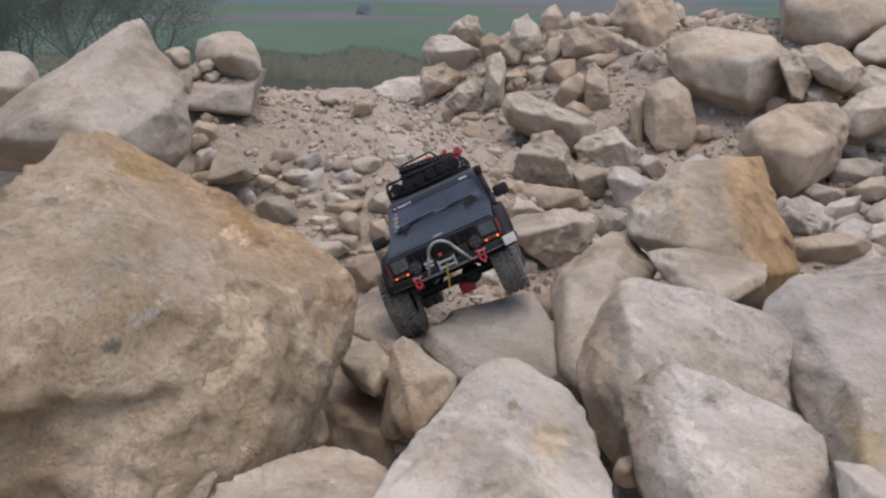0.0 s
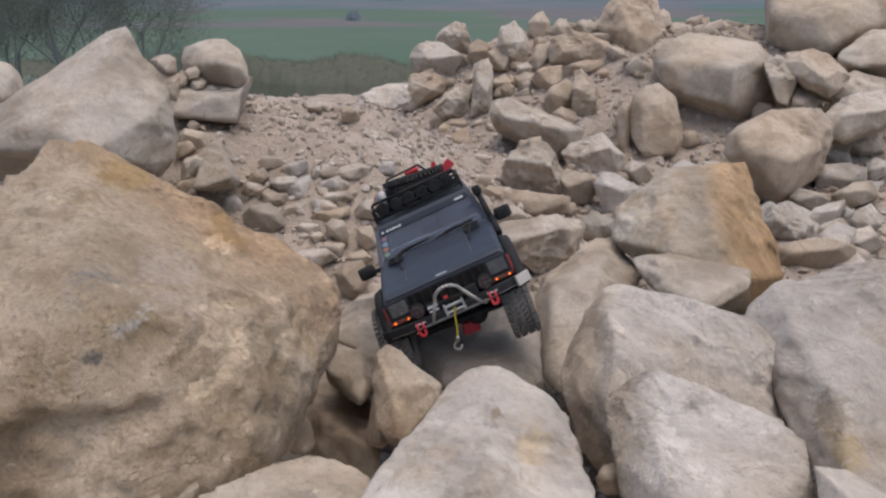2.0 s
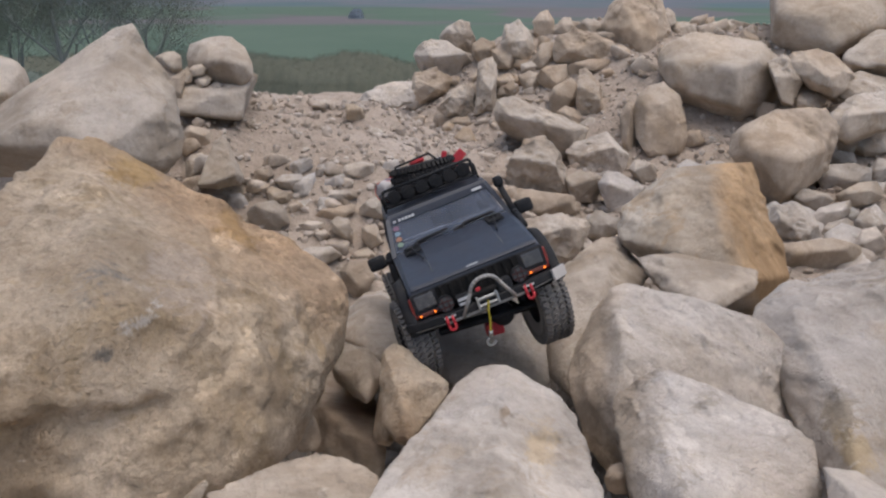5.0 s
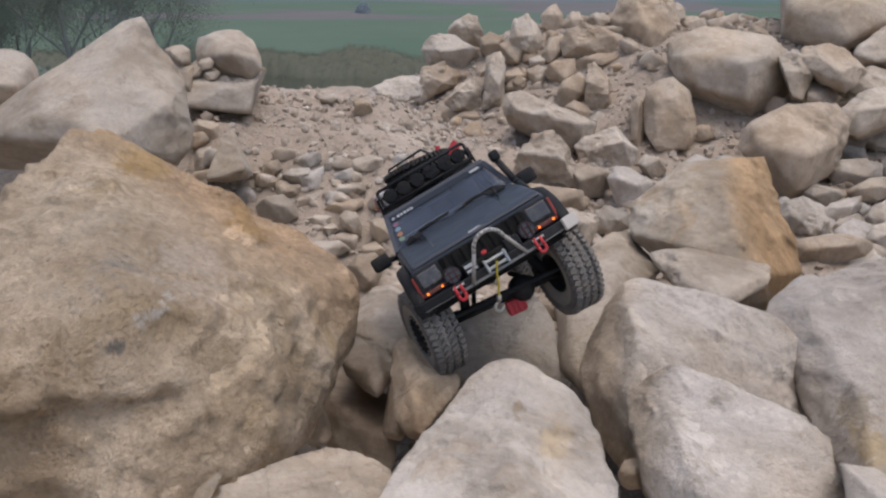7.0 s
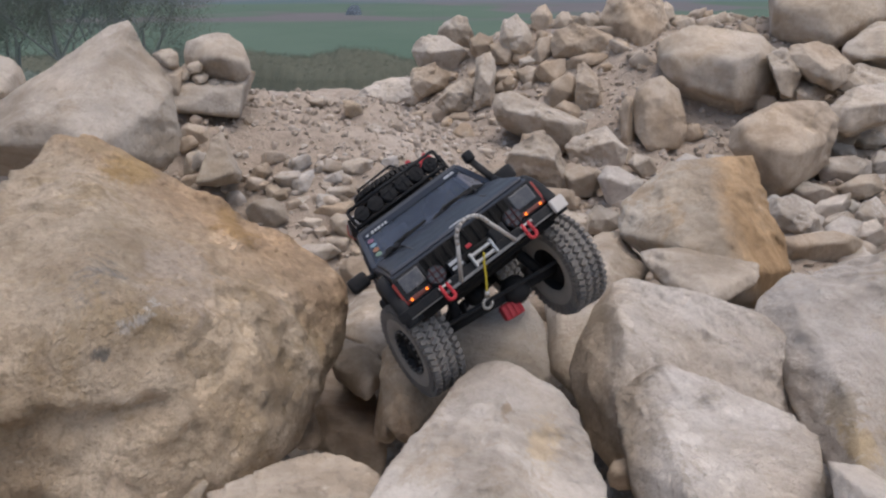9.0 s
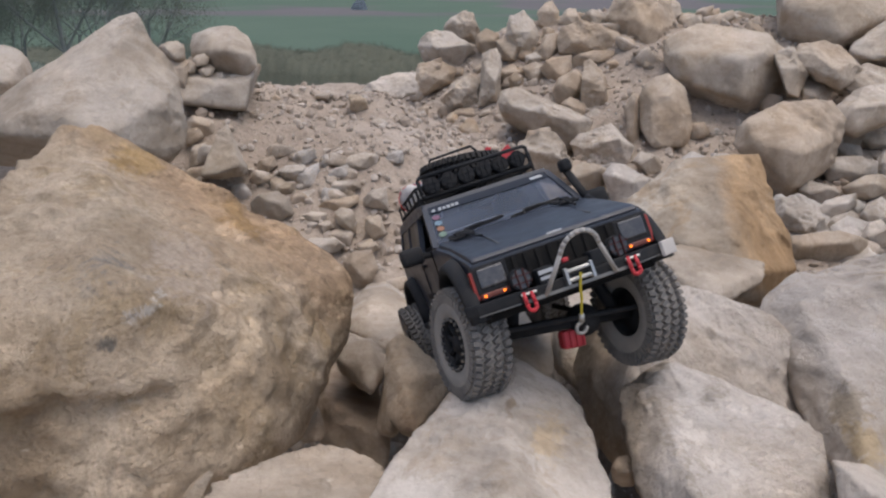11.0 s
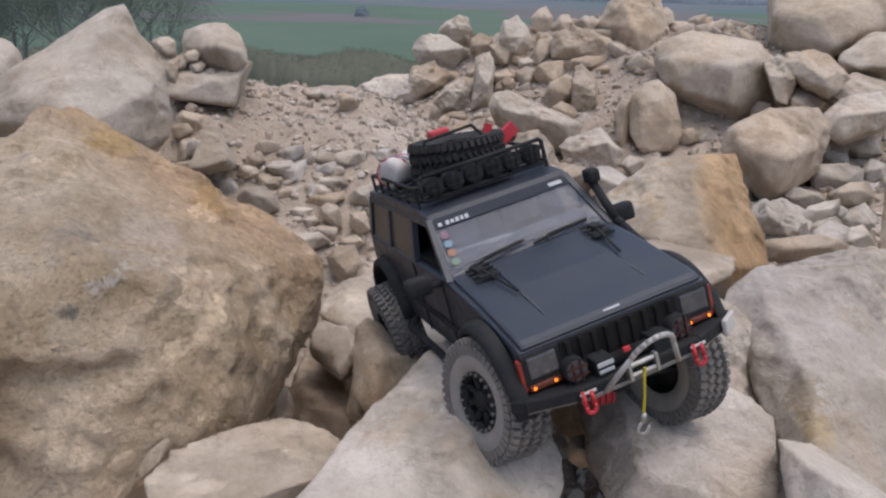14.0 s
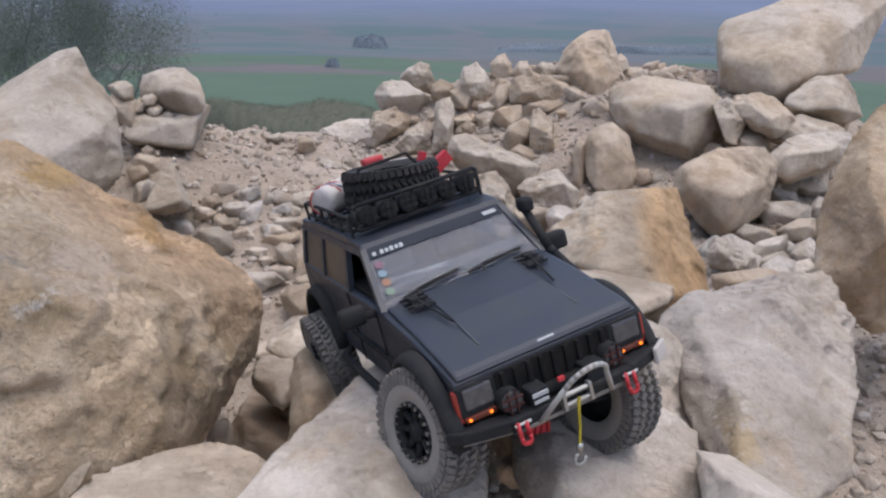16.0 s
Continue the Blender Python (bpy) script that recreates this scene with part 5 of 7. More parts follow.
boulder('rock', 'pale limestone rock of the rubble heap', (-0.036, 3.666, 0.123), 0.6, dusty,
        [(-0.091, -0.001, -0.007), (-0.059, 0.026, 0.068), (0.045, 0.031, 0.086), (0.124, 0.014, 0.043), (0.095, -0.008, -0.018), (0.017, -0.018, -0.049), (-0.041, -0.026, -0.072), (-0.09, -0.017, -0.051)],
        [(-0.05, -0.05, 0.043), (0.04, -0.066, 0.01)], 0.17, 0.05, lod=5, seed=94, group='rocks of the rubble heap')
boulder('rock', 'pale limestone rock of the rubble heap', (-0.194, 3.118, 0.179), 3.6, white,
        [(-0.136, -0.038, -0.029), (-0.046, 0.054, 0.027), (0.029, 0.081, 0.047), (0.104, 0.072, 0.046), (0.098, -0.036, -0.015), (0.03, -0.07, -0.037), (-0.079, -0.063, -0.039)],
        [(-0.08, -0.031, 0.018), (0.079, -0.027, 0.02), (-0.013, -0.072, -0.016)], 0.14, 0.04, lod=5, seed=95, group='rocks of the rubble heap')
boulder('rock', 'pale limestone rock of the rubble heap', (0.185, 3.622, 0.175), -2.9, dusty,
        [(-0.024, 0.002, 0.008), (0.02, 0.015, 0.039), (0.019, -0.005, -0.016), (-0.015, -0.012, -0.032)],
        [(-0.011, -0.018, -0.001), (0.014, -0.017, 0.018)], 0.08, 0.02, lod=4, seed=96, group='rocks of the rubble heap')
boulder('rock', 'pale limestone rock of the rubble heap', (0.181, 3.542, 0.133), -2.9, dusty,
        [(-0.03, 0.002, 0.009), (0.009, 0.015, 0.039), (0.023, -0.004, -0.015), (-0.002, -0.012, -0.033)],
        [(-0.012, -0.028, 0.001), (0.016, -0.018, 0.014), (-0.003, -0.032, -0.022)], 0.08, 0.02, lod=4, seed=97, group='rocks of the rubble heap')
boulder('rock', 'pale limestone rock of the rubble heap', (0.590, 2.742, 0.031), -12.1, white,
        [(-0.107, -0.018, 0.012), (-0.083, -0.002, 0.042), (0.025, 0.033, 0.078), (0.066, 0.028, 0.04), (0.114, 0.023, -0.002), (0.096, -0.002, -0.063), (-0.019, -0.027, -0.064), (-0.092, -0.035, -0.043)],
        [(-0.052, -0.059, 0.007), (0.055, -0.05, 0.042)], 0.16, 0.05, lod=5, seed=98, group='rocks of the rubble heap')
boulder('rock', 'pale limestone rock of the rubble heap', (1.423, 2.880, 0.313), -26.3, dusty,
        [(-0.122, -0.031, 0.026), (-0.103, 0.015, 0.063), (-0.03, 0.063, 0.077), (0.044, 0.066, 0.044), (0.083, 0.043, 0.003), (0.106, 0.042, -0.009), (0.092, -0.012, -0.055), (0.051, -0.064, -0.086), (-0.028, -0.071, -0.057), (-0.094, -0.051, -0.007)],
        [(-0.052, -0.064, 0.035), (0.067, -0.035, 0.008), (0.033, -0.124, -0.039)], 0.18, 0.05, lod=5, seed=99, group='rocks of the rubble heap')
boulder('rock', 'pale limestone rock of the rubble heap', (1.292, 2.889, 0.286), -24.1, pale,
        [(-0.066, 0.016, 0.051), (-0.022, 0.057, 0.078), (0.018, 0.057, 0.057), (0.061, 0.018, -0.01), (0.04, -0.058, -0.087), (0.002, -0.066, -0.078), (-0.034, -0.024, -0.012)],
        [(-0.035, -0.07, 0.017), (0.035, -0.034, 0.013)], 0.13, 0.04, lod=5, seed=100, group='rocks of the rubble heap')
boulder('rock', 'pale limestone rock of the rubble heap', (1.612, 2.873, 0.247), -29.3, pale,
        [(-0.105, -0.084, -0.019), (-0.09, -0.01, 0.025), (-0.045, 0.063, 0.058), (0.044, 0.083, 0.039), (0.118, 0.071, 0.005), (0.123, 0.026, -0.027), (0.018, -0.051, -0.04), (-0.064, -0.097, -0.041)],
        [(-0.077, -0.096, 0.029), (0.058, -0.037, 0.012), (0, -0.107, -0.019)], 0.15, 0.04, lod=5, seed=101, group='rocks of the rubble heap')
boulder('rock', 'pale limestone rock of the rubble heap', (1.488, 2.630, 0.201), -29.5, pale,
        [(-0.121, -0.064, 0.001), (-0.078, 0.008, 0.043), (-0.005, 0.078, 0.069), (0.127, 0.148, 0.067), (0.13, 0.1, 0.024), (0.102, 0.038, -0.016), (0.01, -0.058, -0.054), (-0.061, -0.126, -0.078), (-0.104, -0.122, -0.056)],
        [(-0.054, -0.124, 0.015), (0.069, -0.026, 0.025)], 0.19, 0.06, lod=5, seed=102, group='rocks of the rubble heap')
boulder('rock', 'pale limestone rock of the rubble heap', (1.094, 3.759, 0.436), -16.2, pale,
        [(-0.045, -0.013, -0.001), (-0.013, 0.039, 0.046), (0.025, 0.025, 0.019), (0.035, -0.01, -0.021), (-0.003, -0.041, -0.044)],
        [(-0.024, -0.028, 0.018), (0.015, -0.006, 0.016)], 0.08, 0.02, lod=4, seed=103, group='rocks of the rubble heap')
boulder('rock', 'pale limestone rock of the rubble heap', (1.167, 3.756, 0.385), -17.3, pale,
        [(-0.072, -0.024, -0.003), (-0.043, 0.032, 0.036), (0.054, 0.039, 0.019), (0.073, -0.006, -0.021), (-0.011, -0.042, -0.03)],
        [(-0.043, -0.04, 0.005), (0.032, -0.009, 0.022)], 0.09, 0.03, lod=4, seed=104, group='rocks of the rubble heap')
boulder('rock', 'pale limestone rock of the rubble heap', (1.302, 3.755, 0.371), -19.1, dusty,
        [(-0.068, -0.025, -0.003), (-0.031, 0.037, 0.036), (0.058, 0.04, 0.016), (0.077, -0.01, -0.026), (-0.036, -0.042, -0.023)],
        [(-0.044, -0.046, 0.015), (0.032, -0.023, 0.011), (-0.004, -0.064, -0.016)], 0.09, 0.03, lod=4, seed=105, group='rocks of the rubble heap')
boulder('rock', 'pale limestone rock of the rubble heap', (1.388, 3.757, 0.388), -20.3, pale,
        [(-0.041, -0.024, -0.009), (-0.033, 0.024, 0.032), (0.008, 0.049, 0.041), (0.039, 0.014, 0.001), (0.037, -0.02, -0.029), (-0.01, -0.043, -0.035)],
        [(-0.016, -0.044, 0.003), (0.023, 0.007, 0.021)], 0.08, 0.02, lod=4, seed=106, group='rocks of the rubble heap')
boulder('rock', 'pale limestone rock of the rubble heap', (1.515, 3.760, 0.320), -22.0, dusty,
        [(-0.066, -0.002, 0.02), (0.002, 0.044, 0.038), (0.058, 0.023, 0.001), (0.046, -0.024, -0.037), (-0.04, -0.041, -0.022)],
        [(-0.04, -0.055, 0.006), (0.031, -0.014, 0.01), (0.028, -0.045, -0.022)], 0.09, 0.03, lod=4, seed=107, group='rocks of the rubble heap')
boulder('rock', 'pale limestone rock of the rubble heap', (1.392, 2.883, 0.216), -25.8, dusty,
        [(-0.059, -0.011, 0.009), (-0.034, 0.058, 0.045), (0.024, 0.055, 0.027), (0.067, 0.019, -0.008), (0.037, -0.052, -0.042), (-0.035, -0.068, -0.032)],
        [(-0.037, -0.067, 0.001), (0.026, -0.004, 0.018), (0.002, -0.086, -0.017)], 0.10, 0.03, lod=4, seed=108, group='rocks of the rubble heap')
boulder('boulder', 'tall tan boulder standing on top of the rubble heap', (0.916, 3.634, 0.422), -14.1, dusty,
        [(-0.158, -0.044, -0.01), (-0.119, 0.032, 0.083), (-0.055, 0.092, 0.147), (-0.005, 0.119, 0.168), (0.064, 0.136, 0.17), (0.092, 0.102, 0.112), (0.132, 0.042, 0.013), (0.147, -0.02, -0.077), (0.121, -0.09, -0.164), (0.042, -0.127, -0.189), (-0.032, -0.102, -0.131), (-0.089, -0.079, -0.082), (-0.139, -0.06, -0.039)],
        [(-0.069, -0.068, 0.076), (0.032, 0.014, 0.126), (-0.008, -0.185, -0.015), (0.08, -0.18, -0.037), (0.052, -0.205, -0.147)], 0.40, 0.10, lod=5, seed=157, soft=260, roughness=0.9)
boulder('rock', 'pale stone among the rubble beside the slope', (1.375, 2.508, 0.008), -28.7, white,
        [(-0.08, -0.044, 0.001), (-0.057, -0.014, 0.043), (0.022, 0.033, 0.051), (0.079, 0.057, 0.033), (0.081, 0.041, -0.009), (0.037, 0.008, -0.03), (-0.023, -0.032, -0.049), (-0.058, -0.048, -0.04)],
        [(-0.051, -0.066, 0.023), (0.052, -0.021, 0.006), (0.01, -0.037, -0.019)], 0.12, 0.04, lod=4, seed=200, group='pale stones on the slope')
boulder('rock', 'pale stone among the rubble beside the slope', (0.990, 2.010, 0.013), -26.2, white,
        [(-0.074, -0.032, 0.012), (-0.067, -0.013, 0.05), (-0.017, 0.017, 0.064), (0.035, 0.033, 0.039), (0.057, 0.028, 0), (0.09, 0.024, -0.051), (0.049, 0.002, -0.057), (-0.015, -0.022, -0.038), (-0.058, -0.037, -0.021)],
        [(-0.032, -0.059, 0.026), (0.045, -0.039, 0.017), (0.025, -0.06, -0.017)], 0.13, 0.04, lod=5, seed=201, group='pale stones on the slope')
boulder('rock', 'pale stone among the rubble beside the slope', (1.151, 2.135, -0.003), -28.3, white,
        [(-0.053, -0.03, -0.005), (-0.032, -0.008, 0.024), (0.045, 0.043, 0.047), (0.051, 0.036, 0.02), (0.032, 0.013, -0.01), (-0.004, -0.019, -0.043), (-0.04, -0.035, -0.035)],
        [(-0.029, -0.046, 0.019), (0.028, -0.03, 0.032), (0.021, -0.034, -0.012)], 0.09, 0.03, lod=4, seed=202, group='pale stones on the slope')
boulder('rock', 'pale stone among the rubble beside the slope', (1.183, 2.313, -0.006), -27.1, pale,
        [(-0.058, -0.028, 0.004), (-0.034, -0.004, 0.035), (0.04, 0.027, 0.017), (0.062, 0.03, -0.003), (0.02, -0.004, -0.037), (-0.029, -0.022, -0.017)],
        [(-0.032, -0.05, 0.004), (0.034, -0.019, 0.021)], 0.09, 0.03, lod=4, seed=203, group='pale stones on the slope')
boulder('rock', 'pale stone among the rubble beside the slope', (1.124, 2.020, -0.016), -29.1, pale,
        [(-0.051, -0.033, -0.011), (-0.033, -0.007, 0.027), (0.012, 0.023, 0.042), (0.046, 0.032, 0.016), (0.061, 0.028, -0.014), (0, -0.012, -0.03), (-0.035, -0.032, -0.03)],
        [(-0.034, -0.042, 0.024), (0.028, -0.019, 0.008)], 0.08, 0.02, lod=4, seed=204, group='pale stones on the slope')
boulder('rock', 'pale stone among the rubble beside the slope', (0.958, 1.815, -0.001), -27.8, dusty,
        [(-0.093, -0.042, 0.017), (-0.059, -0.019, 0.031), (0.034, 0.034, 0.043), (0.108, 0.065, 0.02), (0.101, 0.048, -0.014), (0.034, 0.005, -0.032), (-0.046, -0.041, -0.044), (-0.079, -0.05, -0.021)],
        [(-0.054, -0.081, 0.021), (0.059, -0.008, 0.029)], 0.12, 0.04, lod=4, seed=205, group='pale stones on the slope')
boulder('rock', 'pale stone among the rubble beside the slope', (1.218, 2.047, 0.004), -30.8, white,
        [(-0.041, -0.03, -0.015), (-0.026, 0, 0.037), (0.005, 0.025, 0.054), (0.048, 0.034, 0.013), (0.026, -0.001, -0.04), (-0.012, -0.027, -0.048)],
        [(-0.029, -0.064, 0.024), (0.03, -0.037, 0.013), (0.004, -0.05, -0.019)], 0.09, 0.03, lod=4, seed=206, group='pale stones on the slope')
boulder('rock', 'pale stone among the rubble beside the slope', (1.349, 2.354, -0.003), -29.8, pale,
        [(-0.069, -0.04, -0.001), (-0.006, 0.012, 0.039), (0.04, 0.04, 0.041), (0.073, 0.038, -0.008), (0.009, -0.011, -0.039), (-0.047, -0.039, -0.03)],
        [(-0.045, -0.062, 0.014), (0.026, -0.03, 0.025), (0.02, -0.027, -0.02)], 0.10, 0.03, lod=4, seed=207, group='pale stones on the slope')
boulder('rock', 'pale stone among the rubble beside the slope', (1.152, 1.915, -0.003), -31.0, white,
        [(-0.039, -0.03, -0.017), (-0.025, -0.002, 0.032), (0.005, 0.019, 0.041), (0.049, 0.024, -0.014), (0.01, -0.011, -0.043)],
        [(-0.018, -0.054, 0.012), (0.017, -0.023, 0.025)], 0.08, 0.02, lod=4, seed=208, group='pale stones on the slope')
boulder('rock', 'pale stone among the rubble beside the slope', (1.482, 2.742, 0.016), -28.4, grey,
        [(-0.055, -0.032, -0.005), (-0.023, 0, 0.03), (0.037, 0.029, 0.022), (0.053, 0.022, -0.015), (-0.012, -0.019, -0.032)],
        [(-0.038, -0.045, 0.022), (0.03, -0.013, 0.004), (0.016, -0.027, -0.016)], 0.08, 0.02, lod=4, seed=209, group='pale stones on the slope')
boulder('rock', 'pale stone among the rubble beside the slope', (1.626, 2.834, 0.042), -29.8, grey,
        [(-0.065, -0.037, 0), (-0.032, -0.005, 0.032), (0.038, 0.033, 0.026), (0.067, 0.03, -0.021), (-0.009, -0.021, -0.038)],
        [(-0.039, -0.061, 0.01), (0.024, -0.012, 0.016), (-0.008, -0.049, -0.011)], 0.09, 0.03, lod=4, seed=210, group='pale stones on the slope')
boulder('rock', 'pale stone among the rubble beside the slope', (1.543, 2.586, 0.010), -30.8, white,
        [(-0.051, -0.034, -0.009), (-0.017, 0.011, 0.05), (0.032, 0.032, 0.031), (0.043, 0.014, -0.028), (-0.008, -0.023, -0.044)],
        [(-0.019, -0.059, 0.015), (0.022, -0.024, 0.028)], 0.09, 0.03, lod=4, seed=211, group='pale stones on the slope')
boulder('rock', 'pale rock between the larger boulders', (0.332, 2.449, 0.055), -7.7, pale,
        [(-0.101, -0.022, -0.022), (-0.081, 0.003, 0.039), (-0.043, 0.022, 0.077), (0.015, 0.035, 0.092), (0.047, 0.031, 0.067), (0.082, 0.015, 0.012), (0.116, -0.012, -0.076), (0.073, -0.019, -0.08), (-0.027, -0.022, -0.05), (-0.08, -0.032, -0.059)],
        [(-0.07, -0.081, 0.054), (0.055, -0.062, 0.032)], 0.17, 0.05, lod=5, seed=230, group='rocks between the boulders')
boulder('rock', 'pale rock between the larger boulders', (0.486, 2.418, 0.005), -11.4, pale,
        [(-0.074, -0.005, 0.028), (-0.023, 0.014, 0.05), (0.05, 0.021, 0.032), (0.063, 0.009, -0.009), (0.023, -0.014, -0.05), (-0.039, -0.026, -0.05)],
        [(-0.041, -0.058, 0.016), (0.042, -0.028, 0.043)], 0.10, 0.03, lod=4, seed=231, group='rocks between the boulders')
boulder('rock', 'pale rock between the larger boulders', (0.571, 2.305, 0.024), -13.9, white,
        [(-0.063, -0.004, 0.031), (-0.044, 0.01, 0.057), (-0.007, 0.018, 0.054), (0.027, 0.016, 0.025), (0.074, 0.023, 0.013), (0.069, 0.005, -0.033), (0.023, -0.02, -0.07), (-0.028, -0.029, -0.062), (-0.05, -0.018, -0.015)],
        [(-0.03, -0.058, 0.035), (0.03, -0.035, 0.011)], 0.12, 0.04, lod=4, seed=232, group='rocks between the boulders')
boulder('rock', 'pale rock between the larger boulders', (0.224, 2.050, 0.027), -6.2, white,
        [(-0.045, -0.005, 0), (-0.021, 0.008, 0.029), (0.021, 0.011, 0.026), (0.051, 0.005, -0.003), (0.023, -0.006, -0.024), (-0.03, -0.013, -0.029)],
        [(-0.026, -0.031, 0.015), (0.024, -0.015, 0.017)], 0.08, 0.02, lod=4, seed=233, group='rocks between the boulders')
boulder('rock', 'pale rock between the larger boulders', (0.266, 1.789, 0.052), -8.5, pale,
        [(-0.122, -0.01, 0.024), (-0.071, 0.004, 0.042), (0.017, 0.023, 0.058), (0.047, 0.028, 0.062), (0.111, 0.026, 0.028), (0.106, 0.012, -0.012), (0.054, -0.016, -0.068), (0.003, -0.029, -0.084), (-0.04, -0.02, -0.04), (-0.034, -0.009, -0.012), (-0.072, -0.01, 0.002)],
        [(-0.071, -0.091, 0.024), (0.057, -0.044, 0.049)], 0.16, 0.05, lod=5, seed=234, group='rocks between the boulders')
boulder('rock', 'pale rock between the larger boulders', (0.472, 2.061, -0.011), -12.9, grey,
        [(-0.047, -0.007, 0.011), (-0.022, 0.012, 0.047), (0.05, 0.02, 0.022), (0.053, 0.007, -0.015), (0.001, -0.011, -0.033), (-0.035, -0.02, -0.033)],
        [(-0.021, -0.026, 0.014), (0.017, -0.032, 0.02), (-0.006, -0.032, -0.02)], 0.08, 0.02, lod=4, seed=235, group='rocks between the boulders')
boulder('rock', 'pale rock between the larger boulders', (0.322, 2.203, 0.014), -8.3, dusty,
        [(-0.136, -0.017, 0.007), (-0.084, 0.004, 0.046), (0.024, 0.015, 0.031), (0.092, 0.018, 0.012), (0.103, 0.006, -0.025), (0.046, -0.007, -0.037), (-0.044, -0.019, -0.034)],
        [(-0.071, -0.044, 0.022), (0.067, -0.043, 0.028), (-0.011, -0.062, -0.011)], 0.13, 0.04, lod=4, seed=236, group='rocks between the boulders')
boulder('rock', 'pale rock between the larger boulders', (0.720, 2.589, 0.011), -15.5, pale,
        [(-0.054, -0.013, 0.005), (-0.034, 0.006, 0.041), (0.033, 0.017, 0.021), (0.049, 0.008, -0.015), (0.006, -0.018, -0.052)],
        [(-0.033, -0.051, 0.011), (0.017, -0.016, 0.03)], 0.09, 0.03, lod=4, seed=237, group='rocks between the boulders')
boulder('rock', 'pale rock between the larger boulders', (0.183, 2.170, 0.056), -4.8, dusty,
        [(-0.045, -0.002, 0.006), (-0.01, 0.008, 0.026), (0.029, 0.008, 0.014), (0.035, -0.004, -0.019), (-0.009, -0.011, -0.027)],
        [(-0.024, -0.014, 0.019), (0.016, -0.026, 0.01), (0.005, -0.019, -0.013)], 0.08, 0.02, lod=4, seed=238, group='rocks between the boulders')
boulder('rock', 'pale rock between the larger boulders', (0.172, 2.030, 0.044), -4.8, dusty,
        [(-0.025, 0.002, 0.011), (0, 0.009, 0.027), (0.022, 0.006, 0.011), (0.018, -0.009, -0.028), (-0.015, -0.009, -0.021)],
        [(-0.01, -0.015, 0.002), (0.009, -0.013, 0.013), (0.006, -0.023, -0.009)], 0.08, 0.02, lod=4, seed=239, group='rocks between the boulders')

# ---------------------------------------------------------------- small stones and gravel
def pebble_mesh(name, seed, material, lod=2):
    rng = np.random.RandomState(seed)
    corners = np.array([(a, b, c) for a in (-1, 1) for b in (-1, 1) for c in (-1, 1)], float)
    corners = (corners + rng.uniform(-0.45, 0.45, (8, 3))) * (0.42, 0.34, 0.26)
    v, f = stone_shape(corners, lod, seed, 160, 0.5, 4, (0.8, 0.95))
    return mesh_from(name, v, f, material)


def scatter(count, x0, x1, y0, y1, s0, s1, mats, name, label, group, seed, sink=0.12, keep=None):
    rng = np.random.RandomState(seed)
    shapes = [pebble_mesh(name, seed * 7 + k, mats[k % len(mats)], 3 if s1 > 0.15 else 2) for k in range(9)]
    made = 0
    while made < count:
        x, y = rng.uniform(x0, x1), rng.uniform(y0, y1)
        u = rng.uniform()
        if keep and not keep(x, y, u):
            continue
        size = s0 + (s1 - s0) * rng.uniform() ** 2.2
        z = float(ground_relief(np.array([x]), np.array([y]))[0])
        ob = new(name, shapes[made % 9])
        ob.scale = (size, size * rng.uniform(0.8, 1.1), size * rng.uniform(0.8, 1.2))
        ob.matrix_world = pose(x, y, z + size * sink, rng.uniform(-30, 30), rng.uniform(-30, 30), rng.uniform(0, 360)) @ Matrix.Diagonal((*ob.scale, 1))
        tagged(ob, label, "stone", group)
        made += 1


scatter(150, -0.75, 0.4, 1.35, 2.1, 0.02, 0.075, [PEBBLES["pale"], PEBBLES["white"], PEBBLES["pale"]], "stone", "small pale stone lying in the quarry dirt", "small stones in the dirt", 11)
scatter(40, -0.8, 0.4, 2.1, 2.6, 0.012, 0.035, [PEBBLES["pale"], PEBBLES["dusty"], PEBBLES["pale"]], "stone", "small pale stone on the bare dirt slope", "small stones in the dirt", 16)
scatter(60, 1.15, 2.3, 2.7, 3.5, 0.06, 0.16, [PEBBLES["pale"], PEBBLES["dusty"], PEBBLES["pale"]], "rock", "pale rock between the large boulders", "rocks of the rubble heap", 17, 0.1)
scatter(150, -0.1, 1.45, 3.1, 4.1, 0.03, 0.11, [PEBBLES["pale"], PEBBLES["dusty"], PEBBLES["ochre"], PEBBLES["pale"]], "rock", "angular limestone rock of the rubble heap", "rocks of the rubble heap", 12, 0.1)
scatter(80, 0.75, 1.75, 1.75, 2.9, 0.04, 0.12, [PEBBLES["white"], PEBBLES["pale"], PEBBLES["grey"]], "stone", "pale grey stone among the rubble", "pale stones on the slope", 13, 0.12)
scatter(60, 0.15, 0.8, 1.35, 2.6, 0.025, 0.09, [PEBBLES["pale"], PEBBLES["white"], PEBBLES["dusty"]], "stone", "pale stone between the boulders", "stones between the boulders", 14, 0.15)
scatter(12, -0.25, 0.25, 0.75, 1.4, 0.03, 0.1, [PEBBLES["pale"], PEBBLES["dusty"]], "stone", "dusty stone at the bottom of the pit", "stones in the pit", 15, 0.15)


